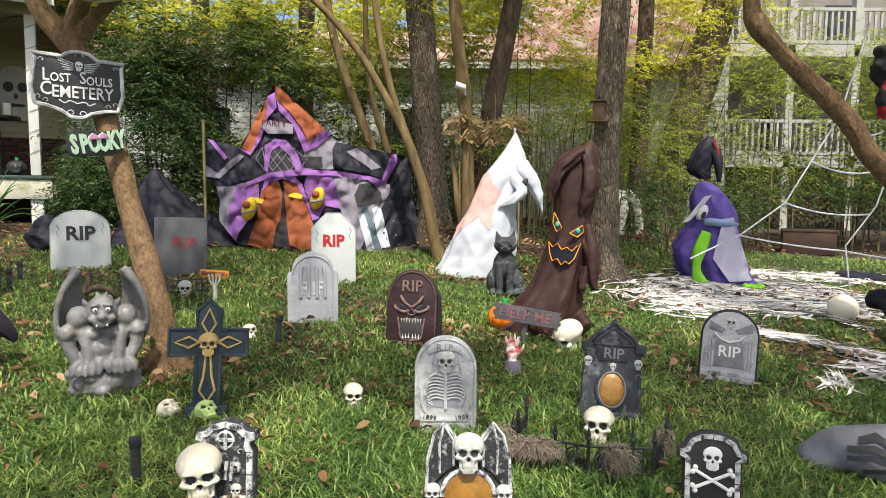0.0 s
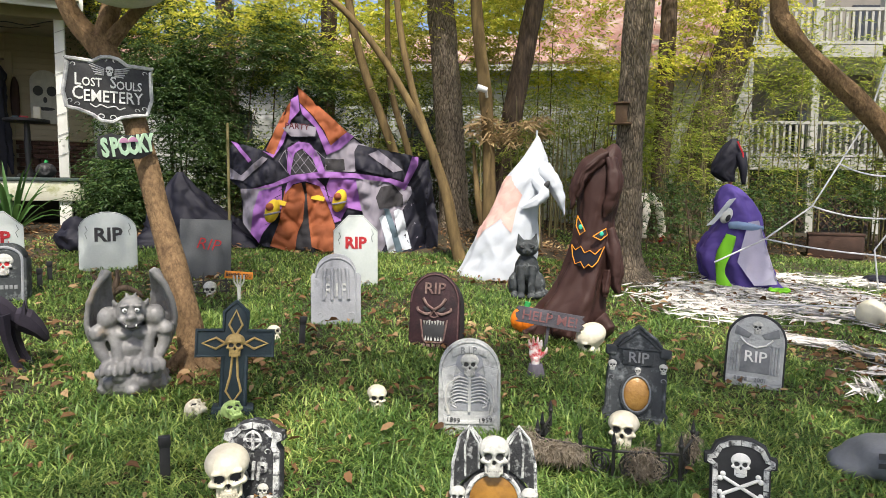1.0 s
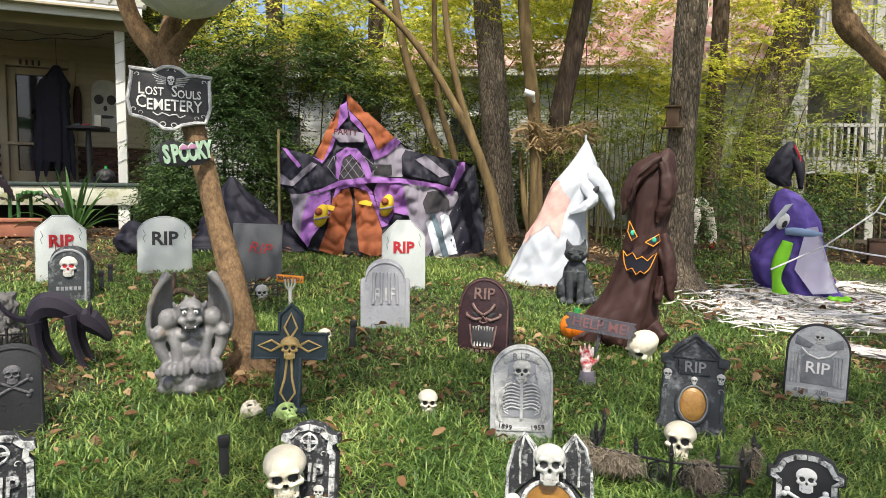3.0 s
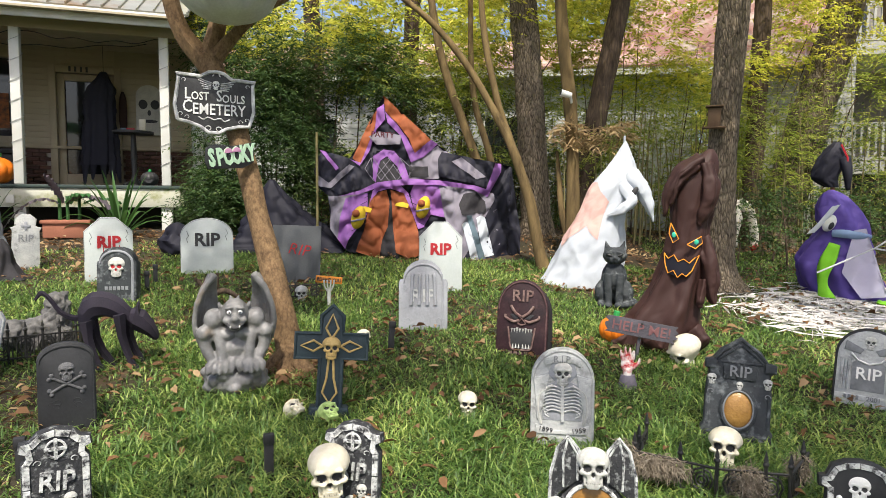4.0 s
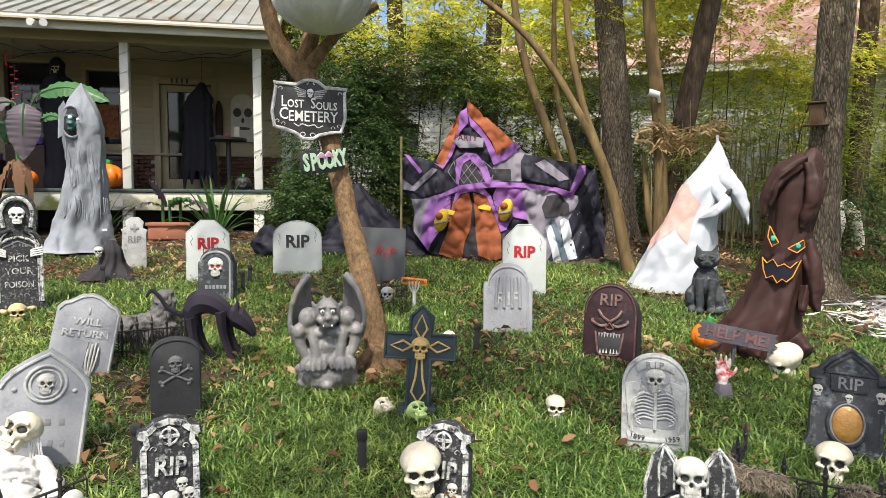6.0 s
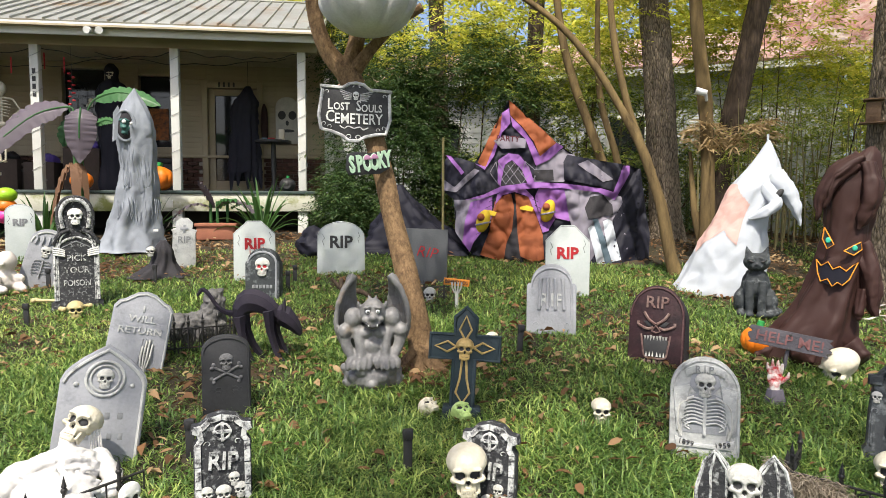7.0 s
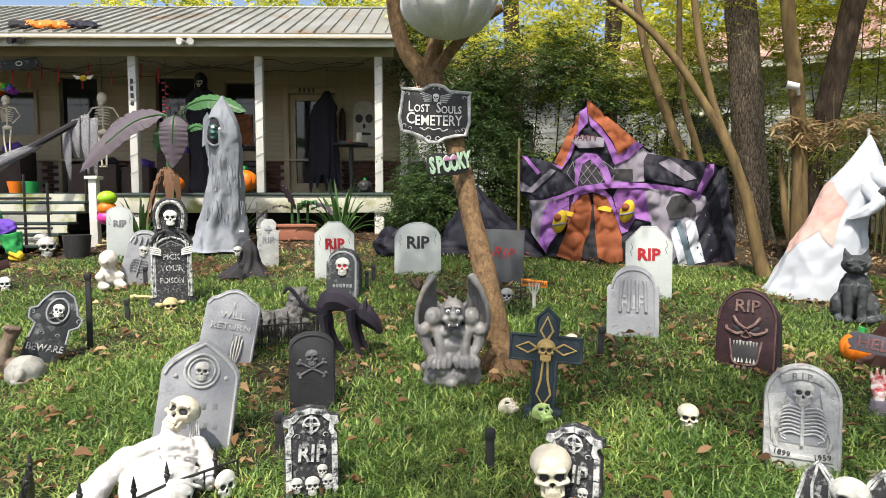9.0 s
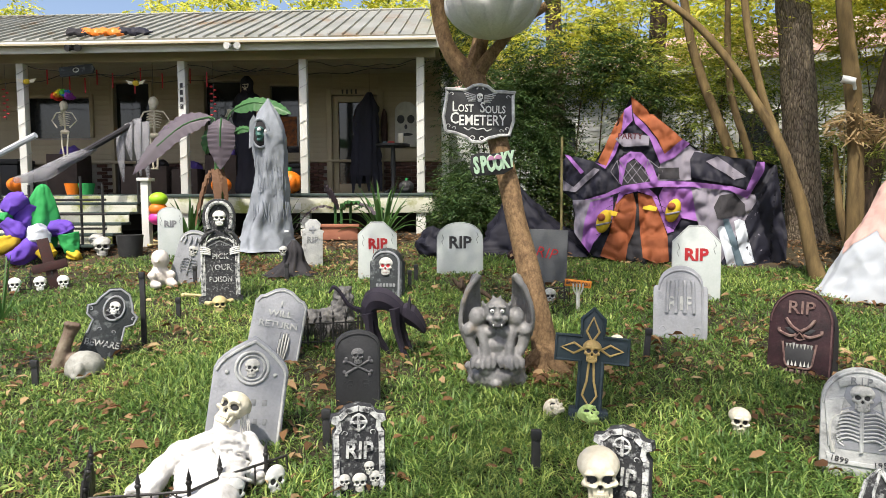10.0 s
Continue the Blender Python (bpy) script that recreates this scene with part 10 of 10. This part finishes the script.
# ---- porch plants ----
def big_leaf(bm, base, out, up, length, width, droop, side=None, seg=22):
    """A banana leaf with a fold along its rib and a wavy edge."""
    out = Vector(out).normalized()
    side = Vector(side).normalized() if side else out.cross(Vector((0, 0, 1))).normalized()
    rows = []
    for k in range(seg + 1):
        f = k / seg
        c = Vector(base) + out * length * f + Vector((0, 0, up * f - droop * f * f))
        w = width * 0.5 * (math.sin(math.pi * min(1, f * 0.93 + 0.06)) ** 0.6)
        wav = 0.03 * math.sin(k * 1.9)
        fold = side.cross(out) * (-w * 0.15)
        rows.append((c + side * w + fold + Vector((0, 0, wav)), c, c - side * w + fold - Vector((0, 0, wav))))
    v = [[bm.verts.new(p) for p in r] for r in rows]
    for a, b in zip(v, v[1:]):
        for j in (0, 1):
            bm.faces.new((a[j], a[j + 1], b[j + 1], b[j]))


BANANA_P = leafy("purple_banana_leaf", (0.075, 0.06, 0.075), (0.12, 0.1, 0.12), (0.17, 0.17, 0.15), 0.2, 0.4)
BANANA_G = leafy("green_banana_leaf", (0.035, 0.11, 0.04), (0.06, 0.16, 0.055), (0.1, 0.2, 0.08), 0.25, 0.4)
DEADL = leafy("dead_banana_leaf", (0.1, 0.05, 0.03), (0.16, 0.09, 0.05), (0.22, 0.13, 0.07), 0.15, 0.8)
# sagging cables under the porch beam
for n, (x0, x1, y, sag) in enumerate(((0.0, -2.0, 0.1, 0.1), (-2.0, -4.1, 0.12, 0.16), (-4.1, -6.95, 0.1, 0.2), (-0.3, -3.4, 0.5, 0.14), (-3.0, -6.2, 0.6, 0.22), (-6.0, -9.4, 0.4, 0.26))):
    bm = bmesh.new()
    tube(bm, [(x0 + (x1 - x0) * f, y + 0.03 * math.sin(9 * f + n), 2.27 - sag * 4 * f * (1 - f) + 0.02 * math.sin(23 * f + n)) for f in np.linspace(0, 1, 28)], 0.007, 5)
    ca = single("cable", bm, BLACK, HOUSE, "thin black cable sagging under the porch beam", "cable", "porch cables")
# dark things kept on the porch
for x, y, w, d, h, col, lab in ((-4.95, 1.45, 0.8, 0.5, 0.5, (0.035, 0.026, 0.02), "dark brown storage box on the porch"), (-8.6, 1.5, 1.1, 0.55, 0.75, (0.014, 0.014, 0.016), "black covered grill against the porch wall"), (-2.75, 1.5, 0.7, 0.45, 0.62, (0.016, 0.016, 0.018), "black side table stacked with dark boxes")):
    st = root("porch_box", HOUSE @ pose(x, y, 0.0, 0, 0, 4), lab, "box", "porch boxes")
    mt = surf("dark_porch_" + str(int(-x * 10)), col, tuple(v * 0.6 for v in col), 0.6, 5, 0.2)
    bm = bmesh.new()
    box(bm, w, d, h * 0.82, (0, 0, h * 0.41), bevel=0.015)
    part("body", bm, mt, st)
    bm = bmesh.new()
    box(bm, w * 1.04, d * 1.05, h * 0.14, (0, 0, h * 0.9), bevel=0.02)
    part("lid", bm, mt, st)
    bm = bmesh.new()
    box(bm, w * 0.3, 0.02, 0.03, (0, -d * 0.54, h * 0.7), bevel=0.004)
    part("handle", bm, IRON, st)
bn = root("banana_plant", hp(-3.1, -1.05, -0.75), "large banana plant with purple and green leaves", "plant")
bm = bmesh.new()
tube(bm, [(0, 0, -0.1), (0.02, 0, 0.7), (0.0, 0, 1.5), (0, 0, 1.75)], [0.1, 0.08, 0.06, 0.04], 12)
part("stalk", bm, BANANA_G, bn)


def long_leaf(bm, rib, width, seed):
    """A banana blade along a curved rib: a shallow fold, a rippled and slit edge."""
    sp = [Vector(p) for p in spline(rib, 9)]
    n = len(sp)
    rows = []
    for k, p in enumerate(sp):
        f = k / (n - 1)
        d = (sp[min(k + 1, n - 1)] - sp[max(k - 1, 0)]).normalized()
        sd = d.cross(Vector((0.1, -0.85, 0.5))).normalized()
        nm = sd.cross(d)
        w = width / 2 * min(1.0, (f * 5 + 0.12)) ** 0.7 * (1 - max(0.0, (f - 0.55) / 0.45) ** 2.2) + 0.004
        row = []
        for j in range(-4, 5):
            u = j / 4
            tear = 1 - 0.16 * max(0.0, noise.noise(Vector((k * 0.9, seed, u)))) * (abs(u) > 0.9)
            row.append(bm.verts.new(p + sd * (w * u * tear) - nm * (abs(u) * w * 0.28) + nm * (0.018 * math.sin(k * 2.3 + seed) * abs(u))))
        rows.append(row)
    for a, b in zip(rows, rows[1:]):
        for j in range(8):
            bm.faces.new((a[j], a[j + 1], b[j + 1], b[j]))


for k, (mt, w, rib) in enumerate(((BANANA_P, 0.32, ((-0.1, -0.1, 1.9), (-0.45, -0.2, 1.78), (-0.83, -0.3, 1.45), (-1.2, -0.35, 1.02))), (BANANA_P, 0.22, ((-0.1, 0.05, 1.92), (-0.52, 0.1, 1.93), (-0.83, 0.1, 1.77), (-1.1, 0.1, 1.5))), (BANANA_P, 0.42, ((0.12, -0.14, 1.88), (0.13, -0.22, 1.7), (0.12, -0.22, 1.45), (0.1, -0.18, 1.1))), (BANANA_G, 0.26, ((0.26, 0.0, 2.03), (0.59, -0.05, 2.13), (0.9, -0.08, 2.07), (1.2, -0.1, 1.94))), (BANANA_G, 0.13, ((0.28, -0.05, 1.68), (0.42, -0.08, 1.73), (0.56, -0.1, 1.7))), (BANANA_G, 0.3, ((-0.02, 0.1, 1.82), (-0.16, 0.1, 1.62), (-0.24, 0.1, 1.36))))):
    bm = bmesh.new()
    long_leaf(bm, rib, w, k * 1.7)
    part("leaf", bm, mt, bn, sm=180)
    rod("leaf_stem", bn, spline([(0.01, 0, 1.7), ((rib[0][0]) * 0.5, rib[0][1] * 0.5, 1.82), rib[0], rib[1], rib[2]], 4), 0.012, BANANA_G, 6)
for a in range(5):
    bm = bmesh.new()
    big_leaf(bm, (0.05 * math.cos(a), -0.08, 1.1), (math.cos(a * 1.3), -0.8, 0), 0.0, 0.2 + 0.04 * a, 0.12, 0.6 + 0.1 * a)
    part("dead_leaf", bm, DEADL, bn, "withered brown leaf", sm=180)
pl = root("potted_plant", hp(-1.25, -0.65, -0.78), "dark-leaved plant in a long terracotta planter", "plant")
bm = bmesh.new()
box(bm, 0.58, 0.3, 0.22, (0, 0, 0.12), bevel=0.015)
box(bm, 0.63, 0.35, 0.05, (0, 0, 0.24), bevel=0.01)
part("planter", bm, surf("terracotta", (0.33, 0.13, 0.08), (0.25, 0.1, 0.06), 0.85, 5, 0.2), pl, "long terracotta planter")
for mt, x, out, up, L, w, dr in ((BANANA_P, -0.1, (-1, -0.3, 0), 0.5, 0.7, 0.25, 0.9), (BANANA_P, 0.0, (0.9, -0.4, 0), 0.55, 0.75, 0.2, 0.7), (BANANA_G, 0.0, (0.5, -0.5, 0), 0.4, 0.5, 0.2, 0.3), (BANANA_P, -0.05, (-0.2, -0.3, 0), 0.6, 0.3, 0.15, 0.2), (BANANA_G, 0.2, (1, 0.1, 0), 0.3, 0.5, 0.15, 0.3)):
    bm = bmesh.new()
    big_leaf(bm, (x, 0, 0.5), out, up, L, w, dr)
    part("leaf", bm, mt, pl, sm=180)
for x in (-0.1, 0.0, 0.15):
    rod("stalk", pl, [(x, 0, 0.2), (x, 0, 0.6)], 0.025, BANANA_G)
bm = bmesh.new()
box(bm, 0.1, 0.04, 0.12)
single("outlet_box", bm, WHITE, hp(-2.1, -0.14, -0.22), "grey outdoor outlet box on the porch skirt", "outlet", kind="structure")


def strap_plant(m, label, n, L, w):
    rt = root("strap_leaf_plant", m, label, "plant", "strap-leaved plants")
    for k in range(n):
        a = k * 2.4
        lean = 0.35 + 0.75 * (k / n)
        pts = []
        for j in range(7):
            f = j / 6
            r = L * math.sin(lean) * f
            pts.append(Vector((math.cos(a) * r, math.sin(a) * r, L * math.cos(lean) * f * 1.35 - 0.55 * L * lean * f * f * f)))
        bm = bmesh.new()
        s = Vector((-math.sin(a), math.cos(a), 0))
        row = []
        for j, p in enumerate(pts):
            ww = w * (1 - (j / 6) ** 2.5) + 0.002
            row.append([bm.verts.new(p + s * ww), bm.verts.new(p - Vector((0, 0, ww * 0.5))), bm.verts.new(p - s * ww)])
        for q, r in zip(row, row[1:]):
            for j in (0, 1):
                bm.faces.new((q[j], q[j + 1], r[j + 1], r[j]))
        part("leaf", bm, LEAF_STRAP, rt, sm=180)


strap_plant(stand(-6.0, 8.35, 0), "clump of long arching strap leaves before the porch", 26, 0.95, 0.03)
strap_plant(stand(-7.6, 7.75, 0), "clump of strap leaves beside the banana plant", 18, 0.8, 0.03)
strap_plant(stand(-8.8, 7.0, 0), "clump of strap leaves by the steps", 18, 0.8, 0.03)
strap_plant(stand(-6.9, 3.2, 0), "tuft of thin dark stems at the lawn edge", 14, 0.6, 0.008)
"""end of the place"""
